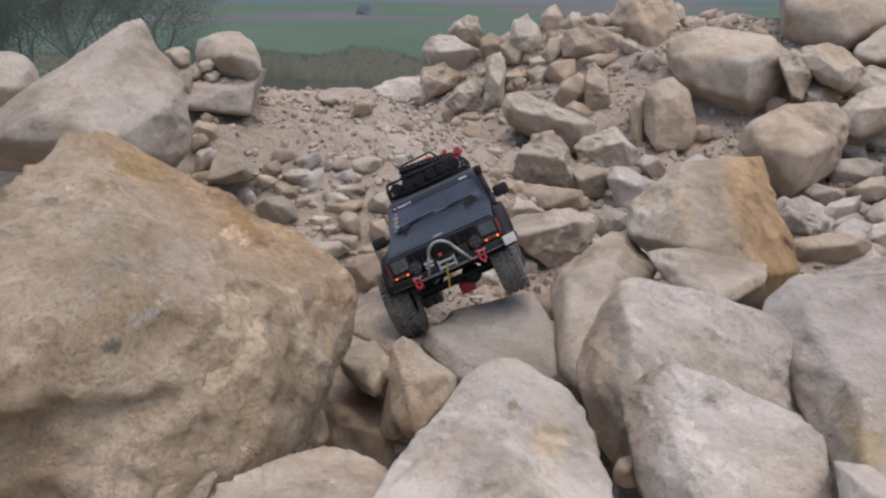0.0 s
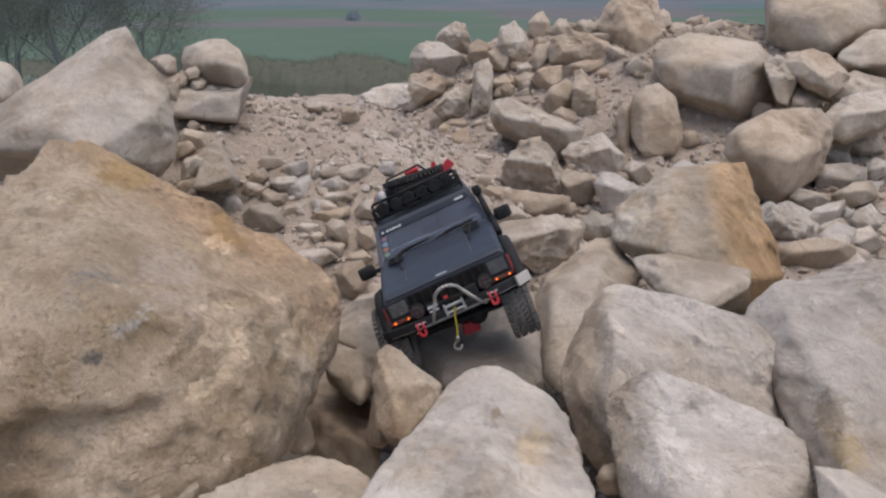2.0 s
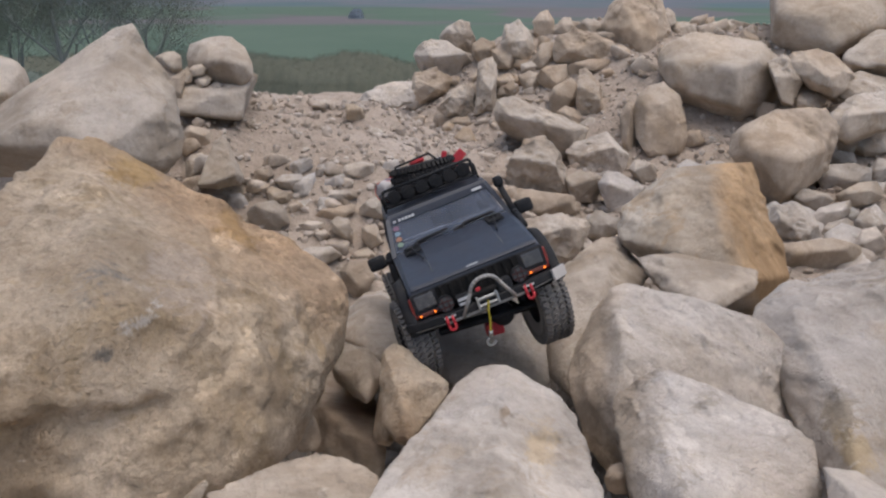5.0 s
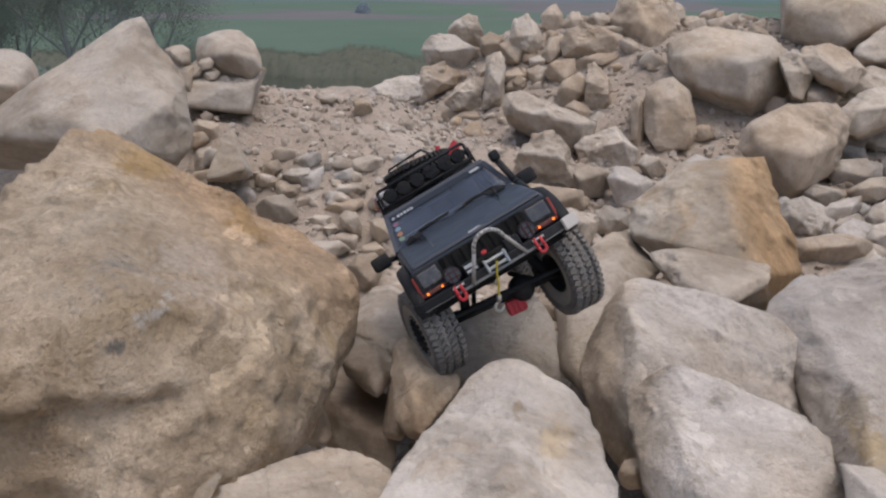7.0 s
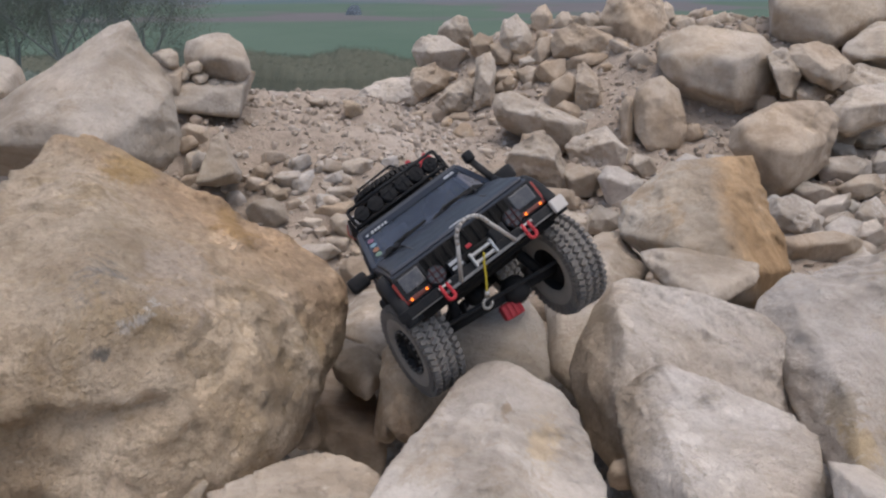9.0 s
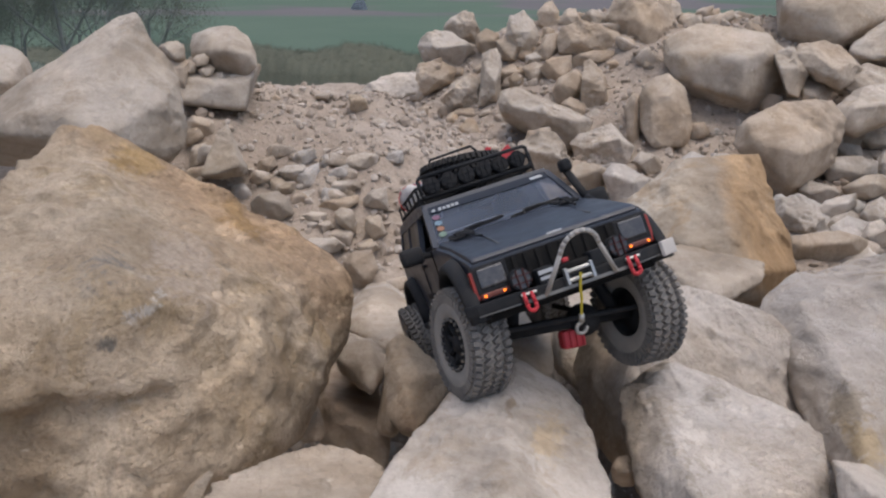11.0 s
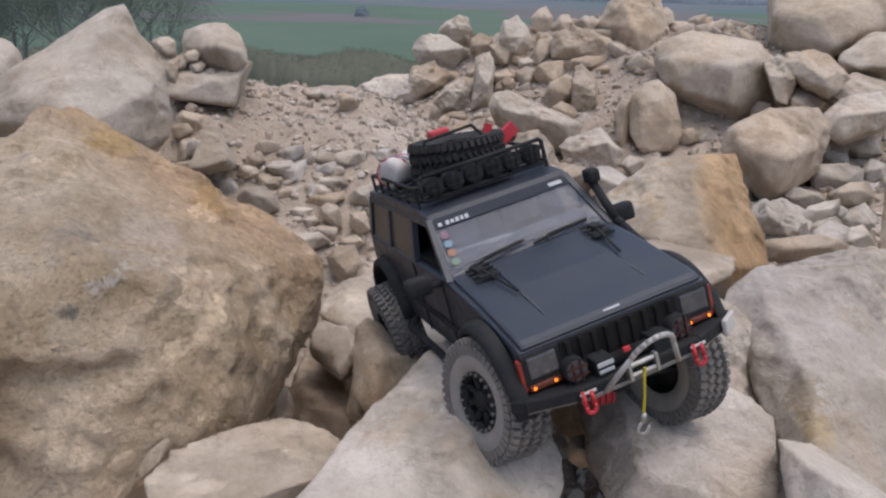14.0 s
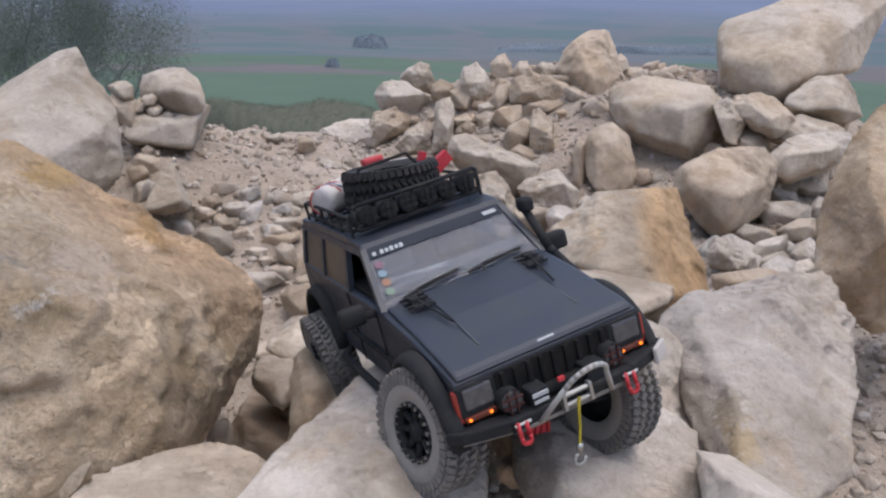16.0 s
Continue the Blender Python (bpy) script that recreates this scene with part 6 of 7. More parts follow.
def make_gravel():
    """Loose grit over the dirt, one joined sheet of small broken pieces."""
    rng = np.random.RandomState(5)
    tv, tf = ball(0)
    n = 30000
    x = rng.uniform(-1.0, 1.8, n)
    y = 0.9 + 3.2 * rng.uniform(size=n) ** 1.2
    r = 0.0025 + 0.013 * rng.uniform(size=n) ** 4.5
    z = ground_relief(x, y) + r * 0.3
    shape = tv[None] * (1 + 0.35 * rng.uniform(-1, 1, (n, len(tv), 1))) * rng.uniform(0.6, 1.2, (n, 1, 3))
    v = shape * r[:, None, None] + np.stack([x, y, z], 1)[:, None]
    f = tf[None] + (np.arange(n) * len(tv))[:, None, None]
    ob = new("gravel", mesh_from("gravel", v.reshape(-1, 3), f.reshape(-1, 3), gravel_mat, False))
    return tagged(ob, "loose pale limestone grit over the dirt", "gravel", kind="stuff")


def gravel_material():
    m = Nodes("gravel")
    geo = m.add("ShaderNodeNewGeometry")
    col = m.ramp(geo.outputs["Random Per Island"], (0.0, (0.32, 0.265, 0.212)), (0.7, (0.40, 0.34, 0.282)), (1.0, (0.50, 0.44, 0.38)))
    return m.done(col, 0.95, 0.15)


gravel_mat = gravel_material()
make_gravel()


# ---------------------------------------------------------------- valley: trees, brush, hedges
def tree(at, height, spread, seed, leafy, label, leaf_mat):
    rng = random.Random(seed)
    root = new("tree")
    root.location = at
    tagged(root, label, "tree", "trees below the rim")
    bm = bmesh.new()
    tips = []

    def limb(p, d, length, r, depth):
        n = 3
        for k in range(n):
            q = p + d * (length / n)
            m = Matrix.Translation((p + q) / 2) @ (q - p).to_track_quat("Z", "Y").to_matrix().to_4x4()
            bmesh.ops.create_cone(bm, cap_ends=False, segments=5 if depth else 8, radius1=r, radius2=r * 0.8, depth=(q - p).length, matrix=m)
            r *= 0.8
            p = q
            d = (d + Vector((rng.uniform(-1, 1), rng.uniform(-1, 1), rng.uniform(-0.1, 0.5))) * 0.16).normalized()
            if depth < 3 and (k or depth):
                for _ in range(2 if depth < 2 else 2):
                    side = Vector((rng.uniform(-1, 1), rng.uniform(-1, 1), rng.uniform(0.0, 0.9))).normalized()
                    limb(p, (d * 0.45 + side * 0.8).normalized(), length * rng.uniform(0.5, 0.7), r * 0.6, depth + 1)
            if depth >= 2:
                tips.append(p.copy())

    limb(Vector((0, 0, 0)), Vector((0, 0, 1)), height * 0.62, height * 0.014, 0)
    me = bpy.data.meshes.new("trunk")
    bm.to_mesh(me)
    bm.free()
    me.materials.append(hazy_bark)
    trunk = new("trunk", me)
    trunk.parent = root
    if leafy:
        nr = np.random.RandomState(seed)
        tp = np.array([t for t in tips])
        c = tp[nr.randint(0, len(tp), leafy)] + nr.normal(size=(leafy, 3)) * height * 0.05 * spread
        a, b = nr.normal(size=(2, leafy, 3)) * height * 0.0022
        v = np.stack([c - a, c + b, c + a], 1).reshape(-1, 3)
        f = np.arange(leafy * 3).reshape(-1, 3)
        crown = new("crown", mesh_from("crown", v, f, leaf_mat, False))
        crown.parent = root
        tagged(crown, "dark hazy spring foliage")
    return root


def valley_z(x, y):
    return float(ground_height(np.array([x]), np.array([y]))[0])


rng_t = random.Random(8)
for k in range(15):
    f = k / 14
    d = rng_t.uniform(38, 62)
    az = radians(-34 + 19.5 * f + rng_t.uniform(-1, 1))
    x, y = d * math.sin(az), d * math.cos(az)
    h = rng_t.uniform(8.5, 11.5) * (1.0 if f < 0.72 else 0.62)
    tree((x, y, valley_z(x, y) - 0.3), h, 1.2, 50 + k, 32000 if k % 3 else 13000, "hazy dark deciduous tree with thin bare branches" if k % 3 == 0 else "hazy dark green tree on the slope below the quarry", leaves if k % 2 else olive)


def canopy_material(name, a, b):
    m = Nodes(name)
    co = m.coords(False)
    flow = m.add("ShaderNodeMapping")
    flow.inputs["Scale"].default_value = (1, 1, 0.25)
    m.link(co, flow.inputs[0])
    col = m.ramp(m.noise(flow.outputs[0], 0.5, 8, 0.7), (0.35, a), (0.65, b))
    return m.done(col, 1.0, 0.0)


# brush and thicket lifted towards grey, with haze mixed into the base colour
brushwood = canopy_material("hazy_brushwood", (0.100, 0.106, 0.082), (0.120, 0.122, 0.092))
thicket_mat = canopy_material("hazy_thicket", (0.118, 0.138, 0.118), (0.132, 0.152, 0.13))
# far woods take the haze of distance as a blue tint
far_wood = canopy_material("hazy_far_woodland", (0.138, 0.163, 0.19), (0.150, 0.175, 0.205))


def brush_row(name, label, x0, x1, y, depth, h, fine, material, leaf_mat, leafy, seed, size):
    """A belt of brush or a copse: an uneven rounded canopy with loose twigs and leaf clumps along its top."""
    nr = np.random.RandomState(seed)
    nx, ny = int((x1 - x0) / fine), 14
    gx, gf = np.meshgrid(np.linspace(x0, x1, nx), np.linspace(-1, 1, ny))
    x, f = gx.ravel(), gf.ravel()
    yy = y + f * depth + 0.3 * depth * bumps(np.stack([x / (h * 2), f, 0 * x], 1), seed + 5)
    u = (x - x0) / (x1 - x0) * 2 - 1
    ends = np.sqrt(np.maximum(0, 1 - np.abs(u) ** (8 if x1 - x0 > 6 * h else 2.4)))

    def top(x, f, ends):
        p = np.stack([x / (h * 1.5), f * 1.5, 0 * x], 1)
        q = np.stack([x / (h * 0.16), f * 6, 0 * x], 1)
        return h * ends * np.sqrt(np.maximum(0, 1 - f ** 2)) * np.maximum(0.1, 0.68 + 0.14 * fractal(p, 3, seed) + 0.05 * fractal(q, 3, seed + 1))

    z = ground_height(x, yy) - 0.3 + top(x, f, ends)
    i = (np.arange(ny - 1)[:, None] * nx + np.arange(nx - 1)).ravel()
    verts, faces = np.stack([x, yy, z], 1).tolist(), np.stack([i, i + 1, i + nx + 1, i + nx], 1).tolist()
    k = len(verts)
    pick = nr.randint(0, len(x), leafy)
    c = np.stack([x[pick], yy[pick], z[pick]], 1) + nr.normal(size=(leafy, 3)) * (fine, 0.5, h * 0.035)
    a, b = nr.normal(size=(2, leafy, 3)) * size
    a[:, 2] *= 2.5
    verts += np.stack([c - a, c + b, c + a], 1).reshape(-1, 3).tolist()
    faces += (np.arange(leafy * 3).reshape(-1, 3) + k).tolist()
    me = mesh_from(name, verts, faces, material)
    me.materials.append(leaf_mat)
    me.polygons.foreach_set("material_index", [0] * (len(faces) - leafy) + [1] * leafy)
    return tagged(new(name, me), label, "brush", kind="stuff")


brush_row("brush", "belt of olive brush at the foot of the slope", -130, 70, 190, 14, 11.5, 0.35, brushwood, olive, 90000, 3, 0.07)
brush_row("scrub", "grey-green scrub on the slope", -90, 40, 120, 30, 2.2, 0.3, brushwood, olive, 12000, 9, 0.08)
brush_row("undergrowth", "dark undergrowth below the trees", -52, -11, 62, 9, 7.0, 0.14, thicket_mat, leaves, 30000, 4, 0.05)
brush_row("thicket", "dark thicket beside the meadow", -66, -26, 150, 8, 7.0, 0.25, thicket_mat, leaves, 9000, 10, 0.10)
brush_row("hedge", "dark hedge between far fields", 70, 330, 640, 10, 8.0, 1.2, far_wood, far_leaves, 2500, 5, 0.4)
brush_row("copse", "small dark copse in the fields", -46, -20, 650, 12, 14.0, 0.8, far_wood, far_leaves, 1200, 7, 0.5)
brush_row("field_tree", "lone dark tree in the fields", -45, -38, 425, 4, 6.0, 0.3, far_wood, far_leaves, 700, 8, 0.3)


# ---------------------------------------------------------------- small mesh helpers
def box(bm, c, size, bevel=0.0, m=None):
    r = bmesh.ops.create_cube(bm, size=1.0)
    vs = r["verts"]
    for v in vs:
        v.co = Vector((v.co.x * size[0], v.co.y * size[1], v.co.z * size[2]))
    if bevel:
        es = list({e for v in vs for e in v.link_edges})
        vs = list({v for f in bmesh.ops.bevel(bm, geom=es, offset=bevel, segments=2, affect="EDGES", profile=0.6)["faces"] for v in f.verts} | {v for v in vs if v.is_valid})
    t = Matrix.Translation(c) @ (m or Matrix())
    for v in vs:
        v.co = t @ v.co
    return bm


def rod(bm, a, b, r, seg=10, r2=None):
    a, b = Vector(a), Vector(b)
    d = b - a
    m = Matrix.Translation((a + b) / 2) @ d.to_track_quat("Z", "Y").to_matrix().to_4x4()
    bmesh.ops.create_cone(bm, cap_ends=True, segments=seg, radius1=r, radius2=r if r2 is None else r2, depth=d.length, matrix=m)
    return bm


def pipe(bm, pts, r, seg=8):
    for a, b in zip(pts, pts[1:]):
        rod(bm, a, b, r, seg)
        bmesh.ops.create_icosphere(bm, subdivisions=1, radius=r, matrix=Matrix.Translation(b))
    return bm


def prism(bm, outline, x0, x1, bevel=0.0):
    """A side view (y, z) drawn across the vehicle from x0 to x1."""
    a = [bm.verts.new((x0, y, z)) for y, z in outline]
    b = [bm.verts.new((x1, y, z)) for y, z in outline]
    n = len(outline)
    faces = [bm.faces.new(a), bm.faces.new(b[::-1])] + [bm.faces.new((a[(i + 1) % n], a[i], b[i], b[(i + 1) % n])) for i in range(n)]
    bmesh.ops.recalc_face_normals(bm, faces=faces)
    if bevel:
        bmesh.ops.bevel(bm, geom=[e for f in faces[:2] for e in f.edges], offset=bevel, segments=2, affect="EDGES", profile=0.6)
    return bm


def quad(bm, *pts, thick=0.0015):
    """A thin plate over four corners."""
    p = [Vector(q) for q in pts]
    n = (p[1] - p[0]).cross(p[-1] - p[0]).normalized() * thick / 2
    a, b = [bm.verts.new(q + n) for q in p], [bm.verts.new(q - n) for q in p]
    k = len(p)
    fs = [bm.faces.new(a), bm.faces.new(b[::-1])] + [bm.faces.new((a[(i + 1) % k], a[i], b[i], b[(i + 1) % k])) for i in range(k)]
    bmesh.ops.recalc_face_normals(bm, faces=fs)
    return bm


def B():
    return bmesh.new()


def turned(bm, profile, seg=48, axis="x"):
    """A profile of (along, radius) turned about the x axis."""
    rings = []
    for k in range(seg):
        a = 2 * math.pi * k / seg
        rings.append([bm.verts.new((x, r * math.cos(a), r * math.sin(a))) for x, r in profile])
    fs = []
    for k in range(seg):
        p, q = rings[k], rings[(k + 1) % seg]
        for i in range(len(profile) - 1):
            fs.append(bm.faces.new((p[i], p[i + 1], q[i + 1], q[i])))
    bmesh.ops.recalc_face_normals(bm, faces=fs)
    return bm


# ---------------------------------------------------------------- the radio-controlled car
TYRE, TYRE_W, HUB = 0.0525, 0.0375, 0.0245


def tyre_meshes():
    """Casing and tread of a knobbly tyre, about the x axis."""
    w, k_ = TYRE_W / 2, TYRE_W / 0.046
    case = turned(B(), [(-w * 0.80, HUB), (-w * 0.98, HUB + 0.006), (-w, HUB + 0.013), (-w * 0.95, TYRE - 0.008), (-w * 0.84, TYRE - 0.004), (-w * 0.4, TYRE - 0.003),
                        (w * 0.4, TYRE - 0.003), (w * 0.84, TYRE - 0.004), (w * 0.95, TYRE - 0.008), (w, HUB + 0.013), (w * 0.98, HUB + 0.006), (w * 0.80, HUB)], 48)
    rng = random.Random(4)
    lugs = B()
    count = 44
    for k in range(count):
        for row, (x, sx, sy, skew) in enumerate(((-0.0182, 0.0088, 0.0050, 10), (-0.0064, 0.0100, 0.0044, 38), (0.0064, 0.0100, 0.0044, 38), (0.0182, 0.0088, 0.0050, -10))):
            a = 2 * math.pi * (k + (0.5 if row % 2 else 0.0)) / count
            m = Matrix.Rotation(a, 4, "X") @ Matrix.Translation((x * k_, 0, TYRE - 0.0012)) @ Matrix.Rotation(radians(skew + rng.uniform(-6, 6)), 4, "Z")
            if row in (0, 3):
                m = m @ Matrix.Rotation(radians(16 if row == 3 else -16), 4, "Y")
            r = bmesh.ops.create_cube(lugs, size=1.0)["verts"]
            for v in r:
                top = 0.86 if v.co.z > 0 else 1.0
                v.co = m @ Vector((v.co.x * sx * k_ * top, v.co.y * sy * top, v.co.z * 0.0044))
        # shoulder lugs run down the side wall
        for side in (-1, 1):
            a = 2 * math.pi * (k + 0.25) / count
            m = Matrix.Rotation(a, 4, "X") @ Matrix.Translation((side * (w * 0.965), 0, TYRE - 0.0085))
            r = bmesh.ops.create_cube(lugs, size=1.0)["verts"]
            for v in r:
                v.co = m @ Vector((v.co.x * 0.0022, v.co.y * 0.0052, v.co.z * 0.008))
    return case, lugs


def rim_mesh(side):
    w = TYRE_W / 2
    bm = turned(B(), [(-w * 0.8, HUB * 0.99), (w * 0.55, HUB * 0.86), (w * 0.62, HUB * 0.84), (w * 0.9, HUB * 0.95), (w * 0.92, HUB * 1.02), (w * 0.8, HUB * 1.06)], 40)
    for k in range(8):
        a = 2 * math.pi * k / 8
        c, s_ = math.cos(a), math.sin(a)
        rod(bm, (w * 0.5, 0.006 * c, 0.006 * s_), (w * 0.62, HUB * 0.86 * c, HUB * 0.86 * s_), 0.0032, 6)
    rod(bm, (w * 0.2, 0, 0), (w * 0.75, 0, 0), 0.0085, 14)
    rod(bm, (-w * 0.3, 0, 0), (w * 0.3, 0, 0), HUB * 0.84, 24)
    if side < 0:
        bmesh.ops.scale(bm, vec=(-1, 1, 1), verts=bm.verts)
        bmesh.ops.reverse_faces(bm, faces=bm.faces)
    return bm


def ring_bolts(side):
    bm = B()
    for k in range(20):
        a = 2 * math.pi * k / 20
        x = side * TYRE_W / 2 * 0.9
        y, z = HUB * 0.985 * math.cos(a), HUB * 0.985 * math.sin(a)
        rod(bm, (x - 0.001, y, z), (x + side * 0.0018, y, z), 0.0016, 6)
    return bm


def round_lamp(at, r, parent, name, glass_mat, guard=None, depth=0.012):
    x, y, z = at
    bm = B()
    rod(bm, (x, y - depth, z), (x, y, z), r, 24, r * 1.0)
    lamp = part(name, bm, plastic, parent)
    part("lens", rod(B(), (x, y - 0.002, z), (x, y + 0.0012, z), r * 0.84, 24), glass_mat, lamp, "clear lamp lens")
    if guard:
        bm = B()
        for d in (-0.33, 0.33):
            w = math.sqrt(1 - d * d) * r * 0.95
            box(bm, (x + d * r, y + 0.0028, z), (r * 0.11, 0.0016, 2 * w))
            box(bm, (x, y + 0.003, z + d * r), (2 * w, 0.0016, r * 0.11))
        part("guard", bm, guard, lamp)
    return lamp


def shackle(x, parent):
    bm = B()
    y, z = 0.238, 0.104
    r = 0.0034
    pts = [(x - r, y, z + 0.006), (x - r * 1.1, y + 0.002, z - 0.004)] + [(x - r * 1.15 * math.cos(a), y + 0.003, z - 0.006 - r * 1.2 * math.sin(a)) for a in (0.4, 0.9, 1.57, 2.2, 2.7)] + [(x + r * 1.1, y + 0.002, z - 0.004), (x + r, y, z + 0.006)]
    pipe(bm, pts, 0.0018, 8)
    ob = part("shackle", bm, red, parent, "red bow shackle", True)
    part("pin", rod(B(), (x - 0.008, y, z + 0.005), (x + 0.006, y, z + 0.005), 0.0013, 8), chrome, ob)


def make_car():
    car = new("rc_car")
    tagged(car, "black radio-controlled off-road car with loaded roof rack, climbing over boulders", "rc car")
    arch = lambda cy, cz, r, a0, a1, n=9: [(cy + r * math.cos(radians(a0 + (a1 - a0) * i / n)), cz + r * math.sin(radians(a0 + (a1 - a0) * i / n))) for i in range(n + 1)]
    fy, ry, az, ar = 0.1525, -0.1525, 0.088, 0.060
    side = [(0.212, 0.114), (0.2125, 0.1465), (0.206, 0.1495), (0.140, 0.166), (0.078, 0.176), (-0.100, 0.1775), (-0.203, 0.178), (-0.210, 0.150), (-0.210, 0.114)]
    side += arch(ry, az, ar, 155, 25) + [(ry + ar + 0.002, 0.100), (fy - ar - 0.002, 0.100)] + arch(fy, az, ar, 165, 28)
    bm = prism(B(), side, -0.088, 0.088, 0.004)
    # the body narrows a little towards the nose
    for v in bm.verts:
        if v.co.y > 0.05:
            v.co.x *= 1 - 0.035 * (v.co.y - 0.05) / 0.16
    body = part("body", bm, paint, car, "black painted body with flat sides")
    # hood with its raised middle
    bm = prism(B(), [(0.2105, 0.1465), (0.2118, 0.1490), (0.2100, 0.1518), (0.2060, 0.1538), (0.1980, 0.1560), (0.140, 0.1695), (0.083, 0.1795), (0.080, 0.174)], -0.082, 0.082, 0.003)
    hood = part("hood", bm, paint, car, "dull black hood with a raised middle")
    bm = prism(B(), [(0.188, 0.1540), (0.176, 0.1611), (0.140, 0.1712), (0.084, 0.1812), (0.084, 0.176)], -0.047, 0.047, 0.0012)
    part("hood_bulge", bm, paint, hood)
    for sx in (-1, 1):
        # hold-down hinge: a small block with a long thin arm and short feet
        bm = B()
        box(bm, (sx * 0.060, 0.094, 0.1815), (0.009, 0.014, 0.006), 0.001)
        box(bm, (sx * 0.057, 0.110, 0.1790), (0.018, 0.004, 0.004), 0.001)
        rod(bm, (sx * 0.060, 0.090, 0.1845), (sx * 0.050, 0.150, 0.1715), 0.0012, 6)
        for k in range(4):
            rod(bm, (sx * 0.070, 0.086 + 0.008 * k, 0.1815 - 0.0014 * k), (sx * 0.047, 0.089 + 0.008 * k, 0.1830 - 0.0014 * k), 0.0015, 6)
        part("hinge", bm, plastic, hood)
        # the edge of the raised middle is rubbed pale
        part("rubbed_edge", rod(B(), (sx * 0.0468, 0.188, 0.1590), (sx * 0.0468, 0.100 if sx < 0 else 0.150, 0.1778 if sx < 0 else 0.1686), 0.0005, 5), steel, hood)
    # plain shape in place of the maker's badge
    part("badge", box(B(), (0, 0.2085, 0.1515), (0.015, 0.002, 0.0036), 0.0006, Matrix.Rotation(radians(-35), 4, "X")), lettering, hood, "small pale badge")
    # front panel with grille slots and square lamps
    front = part("grille", box(B(), (0, 0.2115, 0.1295), (0.106, 0.006, 0.030), 0.001), dark, car, "black grille with upright slots")
    for k in range(9):
        part("slat", box(B(), (-0.046 + k * 0.0115, 0.2145, 0.130), (0.0042, 0.005, 0.027), 0.0012), dark, front)
    for sx in (-1, 1):
        bezel = part("headlight", box(B(), (sx * 0.069, 0.2115, 0.1315), (0.033, 0.006, 0.026), 0.002), plastic, car, "square headlight in a black frame")
        part("lens", box(B(), (sx * 0.069, 0.2145, 0.1330), (0.025, 0.003, 0.018), 0.002), lens, bezel, "clear headlight lens")
        turn_lamp = part("turn_signal", box(B(), (sx * 0.070, 0.2138, 0.1175), (0.027, 0.005, 0.0048), 0.0012), amber_lens, car, "amber turn signal strip")
        for d in (0.010, -0.008):
            part("bulb", rod(B(), (sx * (0.070 + d), 0.214, 0.1175), (sx * (0.070 + d), 0.2168, 0.1175), 0.0013, 10), amber, turn_lamp, "lit amber bulb")
        part("side_marker", box(B(), (sx * 0.0855, 0.2100, 0.128), (0.005, 0.007, 0.026), 0.0015), red_lens, car, "red side marker")
    # bumper
    bm = B()
    box(bm, (0, 0.226, 0.1065), (0.112, 0.018, 0.011), 0.002)
    for sx in (-1, 1):
        box(bm, (sx * 0.072, 0.2200, 0.1075), (0.040, 0.016, 0.010), 0.002, Matrix.Rotation(radians(-sx * 20), 4, "Z"))
    bumper = part("bumper", bm, plastic, car, "black steel bumper with scuffed ends")
    for sx in (-1, 1):
        part("bumper_end", box(B(), (sx * 0.0915, 0.2090, 0.1080), (0.012, 0.020, 0.0105), 0.002, Matrix.Rotation(radians(-sx * 38), 4, "Z")), plastic, bumper)
        part("scuff", box(B(), (sx * 0.074, 0.2262, 0.1030), (0.038, 0.001, 0.003), 0.0004, Matrix.Rotation(radians(-sx * 20), 4, "Z")), steel, bumper, "bare metal edge")
    part("bumper_plate", box(B(), (-0.0930, 0.2215, 0.1065), (0.022, 0.004, 0.014), 0.0015, Matrix.Rotation(radians(34), 4, "Z")), scuffed, bumper, "scuffed white plate")
    part("scuff", box(B(), (0, 0.2353, 0.1022), (0.108, 0.001, 0.003), 0.0004), steel, bumper, "bare metal edge")
    for sx in (-1, 1):
        shackle(sx * 0.0495, car)
        round_lamp((sx * 0.0472, 0.224, 0.1220), 0.0100, car, "fog_light", lens, guard_red)
    # winch with cord and hook
    winch = part("winch", box(B(), (0.026, 0.222, 0.1185), (0.016, 0.018, 0.015), 0.002), plastic, car, "black winch with a bright roller fairlead")
    part("gearbox", box(B(), (-0.026, 0.222, 0.1185), (0.018, 0.018, 0.015), 0.002), plastic, winch)
    part("drum", rod(B(), (-0.018, 0.222, 0.118), (0.018, 0.222, 0.118), 0.0050, 16), dark, winch, "black winch drum")
    bm = B()
    for z in (0.1075, 0.1155):
        rod(bm, (-0.0105, 0.2385, z), (0.0105, 0.2385, z), 0.0019, 10)
    for x in (-0.012, 0.012):
        box(bm, (x, 0.2385, 0.1115), (0.003, 0.006, 0.015), 0.0008)
    part("fairlead", bm, chrome, winch, "bright roller fairlead")
    part("label_plate", box(B(), (0.026, 0.2315, 0.122), (0.014, 0.001, 0.0035), 0.0003), lettering, winch)
    part("label_plate", box(B(), (0.026, 0.2315, 0.1165), (0.013, 0.001, 0.0028), 0.0003), lettering, winch)
    part("clutch", box(B(), (0.006, 0.2305, 0.126), (0.006, 0.003, 0.004), 0.0008), red, winch, "red clutch lever")
    # stinger hoop, leaning forwards
    bm = B()
    pts = [Vector((-0.033, 0.236, 0.103))]
    for a in range(15, 166, 15):
        pts.append(Vector((-0.0185 * math.cos(radians(a)), 0.254 + 0.016 * math.sin(radians(a)), 0.127 + 0.019 * math.sin(radians(a)))))
    pts.append(Vector((0.033, 0.236, 0.103)))
    part("stinger", pipe(bm, pts, 0.0021, 10), bare, car, "scuffed grey hoop over the bumper", True)
    # tow cord and hook hang on their own pivot
    cord = new("hanging_cord")
    cord.parent = car
